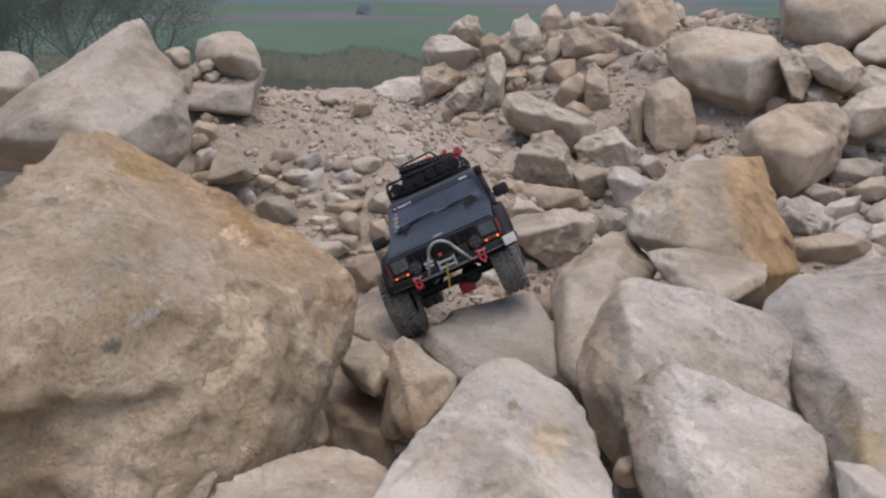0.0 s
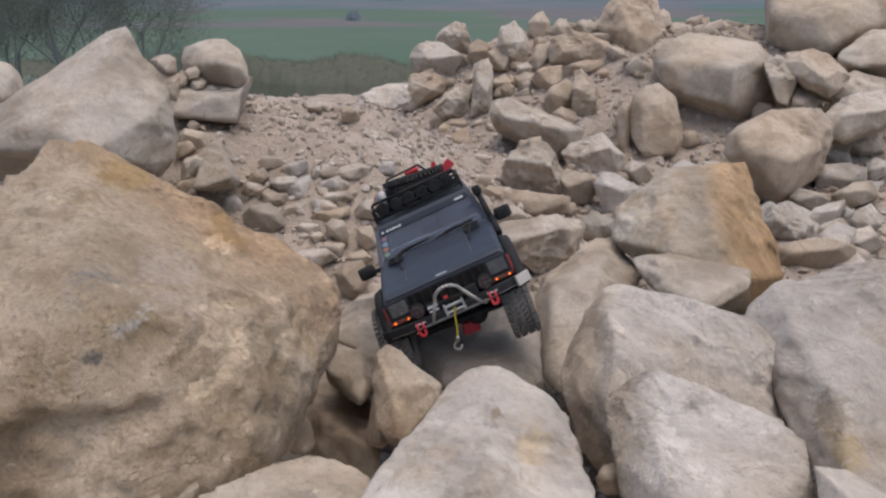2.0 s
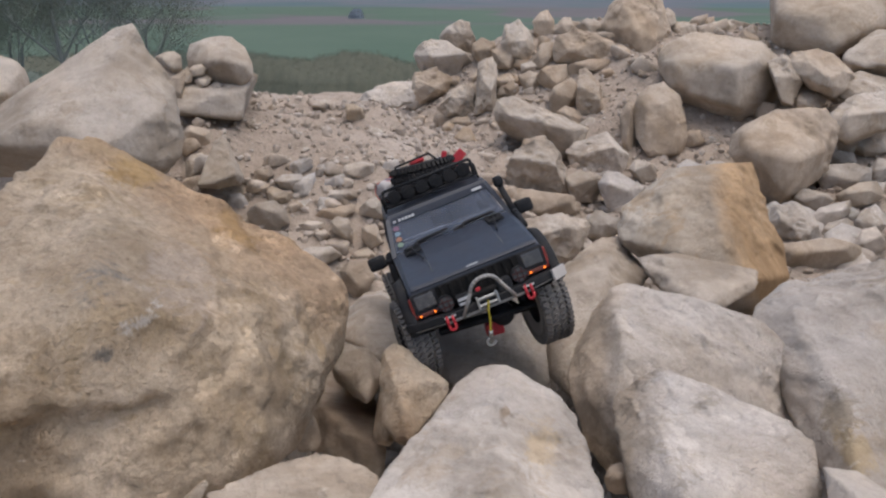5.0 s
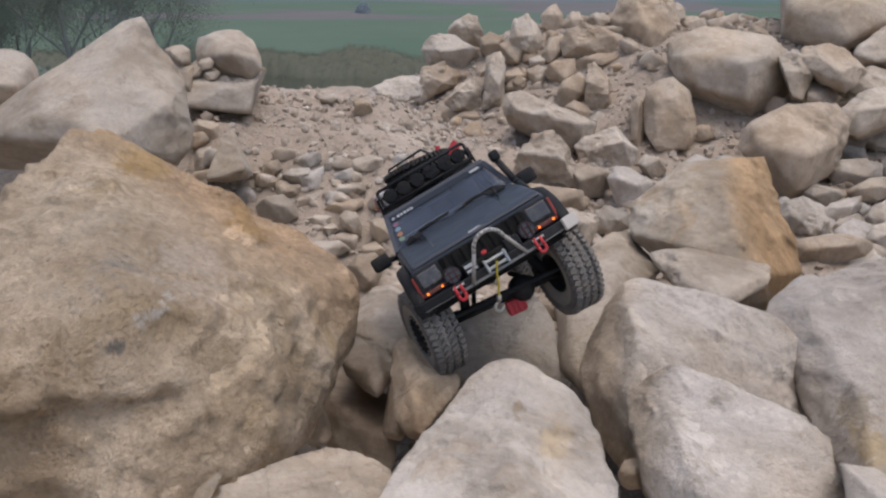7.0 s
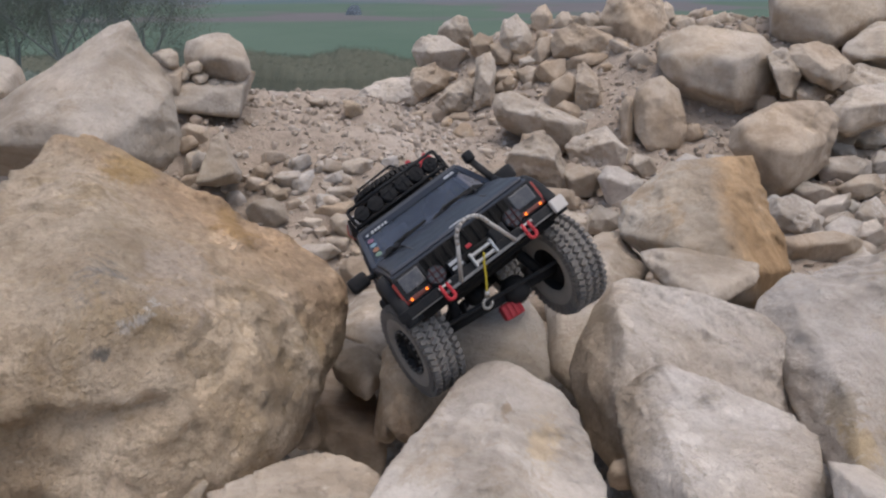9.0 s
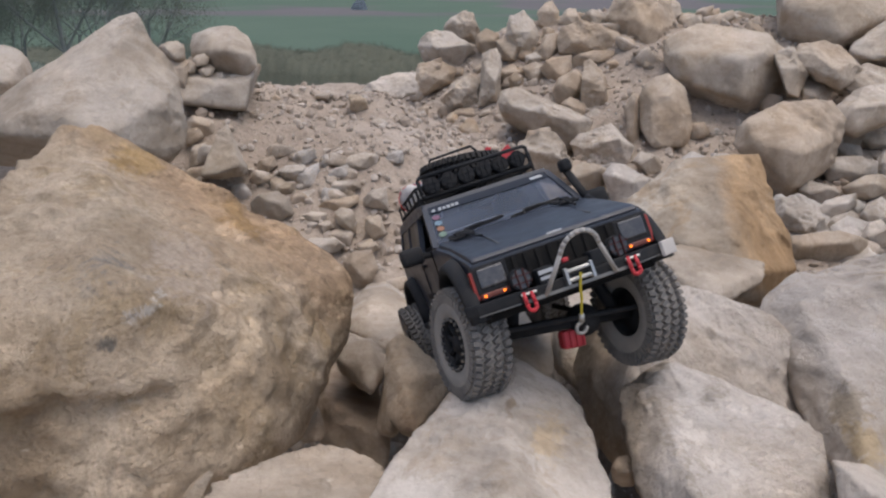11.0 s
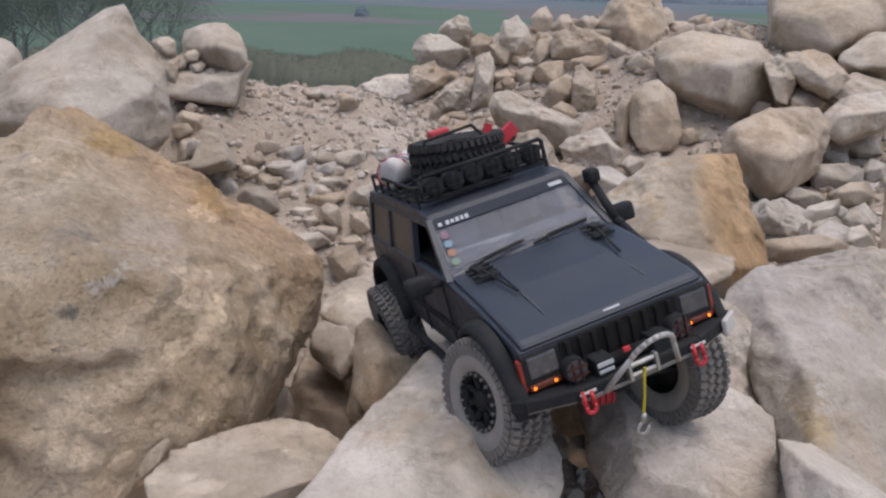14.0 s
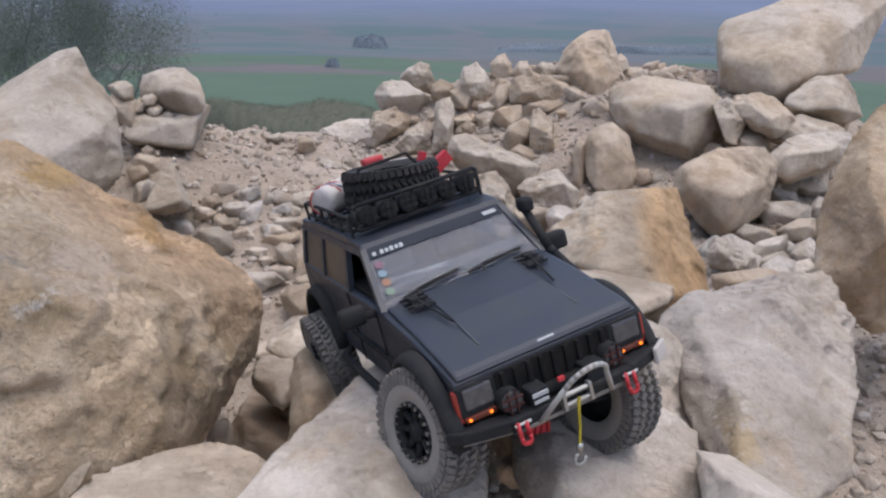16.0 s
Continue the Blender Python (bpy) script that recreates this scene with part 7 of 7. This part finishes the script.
    cord.location = (0, 0.2415, 0.1115)
    part("cord", pipe(B(), [(0, 0, 0), (0.001, 0.001, -0.012), (-0.0005, 0, -0.026), (0, 0, -0.040)], 0.0012, 6), yellow, cord, "yellow winch cord")
    bm = B()
    rod(bm, (0, 0, -0.040), (0, 0, -0.047), 0.0027, 10)
    pipe(bm, [Vector((0, 0, -0.046))] + [Vector((0.0050 * math.sin(radians(a)), 0, -0.0535 + 0.0055 * math.cos(radians(a)))) for a in range(0, 271, 30)], 0.0017, 8)
    part("hook", bm, chrome, cord, "bright metal hook", True)
    # cabin: sill, pillars, roof, panes
    b0, b1, t0, t1 = 0.078, -0.200, 0.026, -0.192
    zb, zt, wb, wt = 0.1765, 0.2237, 0.0845, 0.0740
    cabin = part("roof", prism(B(), [(t0 + 0.004, zt - 0.002), (t0, zt + 0.004), (-0.02, zt + 0.0085), (-0.12, zt + 0.0095), (t1 - 0.004, zt + 0.006), (t1 - 0.006, zt - 0.002)], -wt - 0.002, wt + 0.002, 0.003), paint, car, "black roof")
    at = lambda f, y0, y1: (y0 + (y1 - y0) * f)
    for sx in (-1, 1):
        for name, ya, yb, w in (("pillar", b0, t0, 0.0075), ("pillar", -0.020, -0.024, 0.0075), ("pillar", -0.112, -0.112, 0.0075), ("pillar", b1, t1, 0.010)):
            bm = quad(B(), (sx * wb, ya + w / 2, zb), (sx * wb, ya - w / 2, zb), (sx * wt, yb - w / 2, zt), (sx * wt, yb + w / 2, zt), thick=0.006)
            part("pillar", bm, paint, car)
        part("door_frame", quad(B(), (sx * (wt + 0.0005), 0.03, zt), (sx * (wt + 0.0005), -0.19, zt), (sx * (wt + 0.0025), -0.19, zt - 0.006), (sx * (wt + 0.0025), 0.034, zt - 0.006), thick=0.004), paint, car)
        for ya0, ya1, yb0, yb1, m_ in ((-0.027, -0.106, -0.029, -0.106, tinted), (-0.118, -0.190, -0.118, -0.184, tinted)):
            bm = quad(B(), (sx * wb, ya0, zb), (sx * wb, ya1, zb), (sx * wt, yb1, zt), (sx * wt, yb0, zt), thick=0.0015)
            part("side_window", bm, m_, car, "dusty tinted side window")
        # door seams and handles
        for y in (0.066, -0.022):
            part("door_seam", box(B(), (sx * 0.0884, y, 0.138), (0.001, 0.0016, 0.074)), dark, body)
        part("door_handle", box(B(), (sx * 0.0895, -0.006, 0.163), (0.004, 0.016, 0.004), 0.001), plastic, body)
        part("trim_strip", box(B(), (sx * 0.0888, 0.02, 0.128), (0.002, 0.13, 0.006), 0.0006), plastic, body)
        # sill bars
        bm = B()
        pipe(bm, [(sx * 0.084, 0.083, 0.098), (sx * 0.099, 0.072, 0.094), (sx * 0.099, -0.072, 0.094), (sx * 0.084, -0.083, 0.098)], 0.0042, 8)
        part("rock_slider", bm, plastic, car, "black tubular rock slider", True)
        # flares
        for cy, r in ((fy, ar), (ry, ar)):
            bm = B()
            n = 14
            rings = []
            for i in range(n + 1):
                a = radians(8 + 164 * i / n)
                c, s_ = math.cos(a), math.sin(a)
                rings.append([bm.verts.new((sx * x, cy + rr * c, az + rr * s_ * 1.02)) for x, rr in ((0.080, r - 0.002), (0.0985, r - 0.001), (0.100, r + 0.002), (0.098, r + 0.006), (0.087, r + 0.010))])
            fs = [bm.faces.new((rings[i][j], rings[i][j + 1], rings[i + 1][j + 1], rings[i + 1][j])) for i in range(n) for j in range(4)]
            bmesh.ops.recalc_face_normals(bm, faces=fs)
            bmesh.ops.solidify(bm, geom=bm.faces[:], thickness=0.0015)
            part("fender_flare", bm, plastic, car, "black plastic fender flare", True)
        # mirrors
        bm = B()
        box(bm, (sx * 0.109, 0.060, 0.1755), (0.025, 0.014, 0.019), 0.005)
        rod(bm, (sx * 0.085, 0.062, 0.171), (sx * 0.103, 0.061, 0.174), 0.0035, 8)
        part("wing_mirror", bm, plastic, car, "", True)
    part("windscreen", quad(B(), (wb - 0.003, b0, zb), (-wb + 0.003, b0, zb), (-wt + 0.002, t0, zt), (wt - 0.002, t0, zt), thick=0.0012), glass, car, "dusty windscreen with a sky sheen in its film colour")
    up = Vector((0, t0 - b0, zt - zb))
    out = Vector((0, up.z, -up.y)).normalized() * 0.0014

    def on_glass(x, f, dx, df, lift=1.0):
        """Corners of a patch on the windscreen; x from the middle, f from its foot."""
        w = lambda g: 1 - g * (1 - wt / wb)
        return [Vector((px * w(pf), b0, zb)) + up * pf + out * lift for px, pf in ((x - dx, f - df), (x + dx, f - df), (x + dx, f + df), (x - dx, f + df))]

    part("sun_strip", quad(B(), *on_glass(0, 0.89, 0.080, 0.10), thick=0.0006), sash, car, "dark strip along the top of the windscreen")
    bm = B()
    for k in range(6):
        quad(bm, *on_glass(0.074 - k * 0.0056 - (0.003 if k else 0), 0.845, 0.0019, 0.035 if k % 2 else 0.028, 1.5), thick=0.0004)
    part("strip_marks", bm, lettering, car, "pale marks on the strip")
    part("strip_marks", quad(B(), *on_glass(-0.066, 0.87, 0.008, 0.03, 1.5), thick=0.0004), lettering, car)
    for k, m_ in enumerate(stickers):
        bm = B()
        c = on_glass(0.0735 - k * 0.0004, 0.66 - k * 0.145, 0, 0, 1.4)[0]
        e = up.normalized()
        pts = [c + Vector((0.0046 * math.cos(radians(60 * i + 30)), 0, 0)) + e * 0.0046 * math.sin(radians(60 * i + 30)) for i in range(6)]
        quad(bm, *pts, thick=0.0004)
        part("sticker", bm, m_, car, "small hexagonal sticker")
    # inside: floor, dashboard, seats
    inside = part("interior", box(B(), (0, -0.06, 0.1800), (0.160, 0.26, 0.004)), dark, car, "dark cabin floor")
    part("paper", box(B(), (0.034, 0.046, 0.1898), (0.062, 0.010, 0.0012), 0.0003, Matrix.Rotation(radians(-9), 4, "Z")), plain("paper", (0.78, 0.77, 0.75), 0.8, 0.2, dust=0.1), car, "pale strip of paper on the dashboard")
    part("dashboard", box(B(), (0, 0.050, 0.1845), (0.150, 0.026, 0.008), 0.003), plain("grey_dash", (0.22, 0.225, 0.24), 0.7, 0.3, dust=0.2), car, "light grey dashboard")
    bm = B()
    for sx in (-1, 1):
        box(bm, (sx * 0.036, -0.018, 0.192), (0.045, 0.014, 0.040), 0.005)
        box(bm, (sx * 0.036, -0.020, 0.216), (0.022, 0.010, 0.012), 0.003)
    part("seat", bm, plain("seat", (0.03, 0.03, 0.032), 0.8, 0.2, dust=0.2), car, "dark seats")
    part("rear_panel", quad(B(), (0.083, b1, zb), (-0.083, b1, zb), (-0.073, t1, zt), (0.073, t1, zt), thick=0.002), tinted, car)
    # wipers lie along the foot of the windscreen
    for xa, fa, xb, fb in ((0.064, 0.03, 0.004, 0.16), (-0.004, 0.05, -0.064, 0.13)):
        bm = B()
        n = out.normalized()
        a, b = on_glass(xa, fa, 0, 0)[0] + n * 0.003, on_glass(xb, fb, 0, 0)[0] + n * 0.003
        pipe(bm, [a, a.lerp(b, 0.5) + n * 0.0015, b], 0.0019, 6)
        pivot = on_glass(xa - 0.012, -0.12, 0, 0)[0] + n * 0.006
        pipe(bm, [pivot, a.lerp(b, 0.25) + n * 0.004, a.lerp(b, 0.6) + n * 0.003], 0.0016, 6)
        box(bm, pivot, (0.010, 0.010, 0.006), 0.0015)
        part("wiper", bm, plastic, car, "black wiper")
    # snorkel on the left side
    bm = B()
    sx_ = -0.0915
    pipe(bm, [(sx_, 0.118, 0.158), (sx_, 0.090, 0.172), (sx_ + 0.001, 0.082, 0.177), (sx_ + 0.004, 0.056, 0.214)], 0.0045, 10)
    snork = part("snorkel", bm, plastic, car, "black snorkel along the windscreen pillar", True)
    part("snorkel_head", box(B(), (sx_ + 0.004, 0.057, 0.220), (0.013, 0.016, 0.014), 0.004), plastic, snork, "", True)
    # roof rack
    rz0, rz1, rx, ry0, ry1 = 0.237, 0.2585, 0.0715, 0.0065, -0.165
    bm = B()
    for z in (rz0, rz0 + 0.014):
        pipe(bm, [(rx, ry0 - 0.008, z), (rx, ry1, z), (-rx, ry1, z), (-rx, ry0 - 0.008, z), (rx, ry0 - 0.008, z)], 0.0019, 8)
    for k in range(6):
        y = ry0 - 0.008 + (ry1 - ry0) * k / 5
        for sx in (-1, 1):
            rod(bm, (sx * rx, y, rz0 - 0.008), (sx * rx, y, rz0 + 0.014), 0.0017, 6)
    rack = part("roof_rack", bm, plastic, car, "black tubular roof rack")
    for k in range(7):
        y = ry0 - 0.010 + (ry1 - ry0) * k / 6.3
        part("slat", box(B(), (0, y, rz0 - 0.001), (2 * rx, 0.006, 0.002)), plastic, rack)
    bm = B()
    pipe(bm, [(0.0655, ry0, rz0), (0.0675, ry0, rz0 + 0.004), (0.0675, ry0, rz1), (0.0645, ry0, rz1 + 0.0025), (-0.0645, ry0, rz1 + 0.0025), (-0.0675, ry0, rz1), (-0.0675, ry0, rz0 + 0.004), (-0.0655, ry0, rz0), (0.0655, ry0, rz0)], 0.0022, 8)
    part("light_bar", bm, plastic, rack, "black light bar", True)
    for k in range(6):
        round_lamp((-0.0535 + k * 0.0214, ry0 + 0.002, rz0 + 0.0115), 0.0096, car, "roof_light", dark_lens, plastic, 0.014)
    # underside: chassis, axles, links
    bm = B()
    for sx in (-1, 1):
        box(bm, (sx * 0.024, 0.0, 0.104), (0.006, 0.42, 0.014), 0.001)
    box(bm, (0, 0.0, 0.098), (0.052, 0.10, 0.010), 0.002)
    box(bm, (0, 0.02, 0.120), (0.170, 0.30, 0.012), 0.002)
    # added dark sheet: keeps the gap between bumper and grille in shade
    part("valance", box(B(), (0, 0.2040, 0.1060), (0.168, 0.004, 0.026), 0.001), dark, car, "black panel added to close the gap behind the bumper")
    part("skid_plate", quad(B(), (0.052, 0.226, 0.1005), (-0.052, 0.226, 0.1005), (-0.046, 0.125, 0.0900), (0.046, 0.125, 0.0900), thick=0.003), dark, car, "black skid plate")
    part("chassis", bm, dark, car, "black chassis rails and skid plate")
    return car


car = make_car()
case_bm, lug_bm = tyre_meshes()
case_me, lug_me, rim_me, bolt_me = (bpy.data.meshes.new(n) for n in ("tyre", "tread", "rim", "bolts"))


def fill(me, bm, material, smooth):
    bm.normal_update()
    bm.to_mesh(me)
    bm.free()
    me.materials.append(material)
    me.polygons.foreach_set("use_smooth", [smooth] * len(me.polygons))


fill(case_me, case_bm, rubber, True)
fill(lug_me, lug_bm, tread_rubber, False)


def make_wheel(side, parent, name="wheel"):
    wheel = new(name)
    wheel.parent = parent
    tyre = new("tyre", case_me)
    tyre.parent = wheel
    tread = new("tread", lug_me)
    tread.parent = wheel
    tagged(tyre, "dust-grey rubber tyre")
    tagged(tread, "knobbly tread blocks")
    if side:
        part("rim", rim_mesh(side), plastic, wheel, "black beadlock rim", True)
        part("bolts", ring_bolts(side), steel, wheel)
    return wheel


wheels = {(a, s_): make_wheel(s_, car) for a in ("front", "rear") for s_ in (1, -1)}


def make_axle(front):
    ob = new("front_axle" if front else "rear_axle")
    ob.parent = car
    part("axle_tube", rod(B(), (-0.066, 0, 0), (0.066, 0, 0), 0.0065, 12), plastic, ob, "black axle tube", True)
    bm = B()
    bmesh.ops.create_uvsphere(bm, u_segments=14, v_segments=10, radius=0.016, matrix=Matrix.Translation((-0.018, 0, 0)) @ Matrix.Diagonal((1, 1.25, 1, 1)))
    part("differential", bm, plastic, ob, "", True)
    if front:
        bm = B()
        box(bm, (-0.004, -0.002, -0.016), (0.024, 0.016, 0.018), 0.004)
        for k in range(4):
            box(bm, (-0.013 + k * 0.006, 0.0065, -0.016), (0.0025, 0.003, 0.015), 0.0006)
        part("diff_cover", bm, red, ob, "ribbed red differential cover")
        part("tie_rod", rod(B(), (-0.068, 0.022, 0.004), (0.068, 0.022, 0.004), 0.0024, 8), plastic, ob, "black tie rod")
    s_ = -1 if front else 1
    for sx in (-1, 1):
        part("link", rod(B(), (sx * 0.045, 0, -0.004), (sx * 0.026, s_ * 0.11, 0.014), 0.0032, 8), plastic, ob)
    for sx in (-1, 1):
        part("shock", rod(B(), (sx * 0.052, -0.004, 0.004), (sx * 0.034, s_ * 0.02, 0.062), 0.006, 12), plastic, ob, "", True)
    return ob


axles = {"front": make_axle(True), "rear": make_axle(False)}

# load on the roof rack
clean_rubber = plain("clean_rubber", (0.018, 0.018, 0.019), 0.7, 0.3, dust=0.12, bump=0.3)
spare = make_wheel(0, car, "spare_wheel")
for piece in spare.children:
    piece.data = piece.data.copy()
    piece.data.materials[0] = clean_rubber
tagged(spare, "spare knobbly tyre lashed flat on the roof rack")
spare.matrix_local = pose(-0.004, -0.072, 0.2560, 9, 84, 0) @ Matrix.Diagonal((1.15, 0.98, 0.98, 1))


def soft_roll(a, b, r, seed):
    """A rolled blanket: a thick uneven roll with sagging, crumpled ends."""
    a, b = np.array(a), np.array(b)
    axis = (b - a) / np.linalg.norm(b - a)
    side = np.cross(axis, (0, 0, 1))
    n, k = 18, 28
    prof = [0.0, 0.55, 0.9] + [1.0] * (n - 5) + [0.9, 0.5]
    v = []
    for i in range(n):
        f = max(0.0, (i - 2) / (n - 4)) if i < n - 2 else 1.0
        for j in range(k):
            u = 2 * math.pi * j / k
            v.append(a + (b - a) * f + (side * math.cos(u) * 1.06 + np.array((0, 0, 1)) * math.sin(u) * 0.94) * r * prof[i])
    v = np.array(v)
    c = a + np.outer(np.clip((v - a) @ axis, 0, 1), axis)
    v = v + (v - c) * (0.16 * fractal(v / 0.011, 3, seed))[:, None] + 0.0012 * np.stack([fractal(v / 0.006 + q, 2, seed + q) for q in (1, 2, 3)], 1)
    bm = B()
    vs = [bm.verts.new(p) for p in v]
    for i in range(n - 1):
        for j in range(k):
            bm.faces.new((vs[i * k + j], vs[i * k + (j + 1) % k], vs[(i + 1) * k + (j + 1) % k], vs[(i + 1) * k + j]))
    bm.faces.new(vs[-k:])
    bmesh.ops.recalc_face_normals(bm, faces=bm.faces[:])
    return bm


ROLL_A, ROLL_B = Vector((0.066, -0.112, 0.2545)), Vector((0.004, -0.142, 0.2560))
roll = part("bedroll", soft_roll(ROLL_A, ROLL_B, 0.0172, 3), cloth, car, "rolled white blanket with thin stripes", True)
for k, m_ in ((0.12, red), (0.20, blue), (0.29, red)):
    ring = [ROLL_A.lerp(ROLL_B, k) + Vector((-0.436, -0.9, 0)).normalized().cross(Vector((0, 0, 1))) * 0.0180 * 1.06 * math.cos(a) + Vector((0, 0, 1)) * 0.0180 * 0.96 * math.sin(a) for a in [2 * math.pi * q / 24 for q in range(25)]]
    part("stripe", pipe(B(), ring, 0.0007, 5), m_, roll)
bm = B()
for i in range(7):
    rng_ = random.Random(i)
    box(bm, (0.03 - i * 0.011, -0.118 + rng_.uniform(-0.006, 0.006), 0.266 + rng_.uniform(-0.004, 0.006)), (0.016, 0.013, 0.010), 0.004, Matrix.Rotation(rng_.uniform(-0.6, 0.6), 4, "Y"))
part("cloth_bundle", bm, cloth, car, "crumpled white cloth", True)
part("jerry_can", box(B(), (-0.004, -0.118, 0.2815), (0.024, 0.016, 0.009), 0.003), red, car, "small red can", True)
bm = B()
box(bm, (-0.036, -0.066, 0.264), (0.007, 0.010, 0.040), 0.001, Matrix.Rotation(radians(-28), 4, "Y"))
box(bm, (-0.056, -0.062, 0.263), (0.036, 0.010, 0.014), 0.001, Matrix.Rotation(radians(28), 4, "Y"))
box(bm, (-0.042, -0.062, 0.258), (0.012, 0.020, 0.024), 0.001)
part("red_tool", bm, red, car, "folded red plastic tool")
part("strap", pipe(B(), [(0.052, -0.055, 0.243), (0.034, -0.050, 0.286), (-0.020, -0.050, 0.288), (-0.052, -0.055, 0.243)], 0.0016, 6), plastic, car, "black strap")


# ---------------------------------------------------------------- what moves
# front and rear axle in the car's space: seconds, height, roll, steering
FRONT = [(0.0, 0.077, 0, 0), (2.0, 0.076, -3, 0), (3.5, 0.073, -6, 3), (6.5, 0.067, -6, 12), (9.0, 0.064, -7, 16), (11.5, 0.066, -9, 12), (12.5, 0.071, -10, 12), (14.5, 0.071, -13, 13), (16.0, 0.071, -13, 13)]
REAR = [(0.0, 0.078, 0), (9.0, 0.078, 5), (14.5, 0.078, 3), (16.0, 0.078, 3)]


def between(rows, t):
    for a, b in zip(rows, rows[1:]):
        if a[0] <= t <= b[0]:
            f = (t - a[0]) / (b[0] - a[0])
            return [p + (q - p) * f for p, q in zip(a[1:], b[1:])]
    return list(rows[-1][1:])


def motions():
    rows = [
        (0.0, pose(0.0716, 1.2117, 0.1253, 18.12, 24.59, -177.12)),
        (0.5, pose(0.0749, 1.1755, 0.1289, 18.92, 24.61, -177.23)),
        (1.0, pose(0.0777, 1.1525, 0.1296, 17.54, 22.17, -177.43)),
        (1.5, pose(0.0819, 1.1216, 0.1362, 14.72, 23.73, -176.34)),
        (2.0, pose(0.0819, 1.0918, 0.1421, 14.07, 23.75, -174.79)),
        (2.5, pose(0.0825, 1.0930, 0.1412, 12.95, 23.53, -172.96)),
        (3.0, pose(0.0792, 1.0803, 0.1436, 10.93, 19.62, -172.16)),
        (3.5, pose(0.0748, 1.0731, 0.1441, 11.12, 18.16, -171.29)),
        (4.0, pose(0.0744, 1.0667, 0.1458, 10.55, 16.96, -171.32)),
        (6.5, pose(0.0957, 0.9662, 0.2095, 24.93, 26.06, -164.57)),
        (7.0, pose(0.0984, 0.9517, 0.2130, 25.52, 27.62, -164.51)),
        (7.5, pose(0.0994, 0.9528, 0.2129, 25.35, 28.07, -164.64)),
        (8.0, pose(0.1019, 0.9294, 0.2212, 26.42, 29.91, -164.75)),
        (8.5, pose(0.1007, 0.8994, 0.2284, 29.93, 31.91, -159.66)),
        (9.0, pose(0.0995, 0.8685, 0.2377, 33.16, 30.33, -157.96)),
        (11.5, pose(0.1268, 0.7759, 0.2364, 26.08, 11.48, -164.06)),
        (12.0, pose(0.1324, 0.7644, 0.2422, 23.96, 12.20, -163.74)),
        (12.5, pose(0.1321, 0.7547, 0.2433, 15.47, 11.34, -162.19)),
        (13.0, pose(0.1439, 0.7361, 0.2456, 12.42, 12.62, -160.29)),
        (13.5, pose(0.1438, 0.7257, 0.2438, 11.37, 13.19, -158.62)),
        (14.0, pose(0.1454, 0.7112, 0.2442, 10.62, 13.54, -158.48)),
        (14.5, pose(0.1464, 0.6970, 0.2432, 10.02, 12.89, -156.86)),
        (15.0, pose(0.1463, 0.7001, 0.2440, 9.71, 12.98, -157.39)),
        (15.5, pose(0.1484, 0.7050, 0.2428, 9.29, 13.12, -157.45)),
        (16.0, pose(0.1461, 0.6973, 0.2449, 8.39, 13.06, -156.55)),
    ]
    walk(car, rows)
    # the hook hangs plumb under the fairlead
    walk(bpy.data.objects["hanging_cord"], [(t, Matrix.Translation((0, 0.2415, 0.1115)) @ m.to_3x3().inverted().to_4x4() @ pose(0, 0, 0, 0, -5, 0) @ pose(0, 0, 0, 0, 0, m.to_euler().z * 57.2958)) for t, m in rows])
    spin, spins, last = 0.0, [], None
    for t, m in rows:
        if last is not None:
            spin -= (m.translation - last.translation).dot(m.to_3x3() @ Vector((0, 1, 0))) / TYRE
        spins.append((t, spin))
        last = m
    times = sorted({t for t, _ in spins} | {4.8, 5.6, 9.8, 10.6} | {t for t, *_ in FRONT})
    for which, y in (("front", 0.1525), ("rear", -0.1525)):
        frame_rows, wheel_rows = [], {1: [], -1: []}
        for t in times:
            z, roll_, *steer = between(FRONT if which == "front" else REAR, t)
            m = pose(0, y, z, 0, roll_, 0)
            frame_rows.append((t, m))
            turn = between(spins, t)[0]
            for s_ in (1, -1):
                wheel_rows[s_].append((t, m @ pose(0.097 if s_ > 0 else -0.074, 0, 0, 0, 0, steer[0] if steer else 0) @ Matrix.Rotation(turn, 4, "X")))
        walk(axles[which], frame_rows)
        for s_ in (1, -1):
            walk(wheels[which, s_], wheel_rows[s_])


motions()
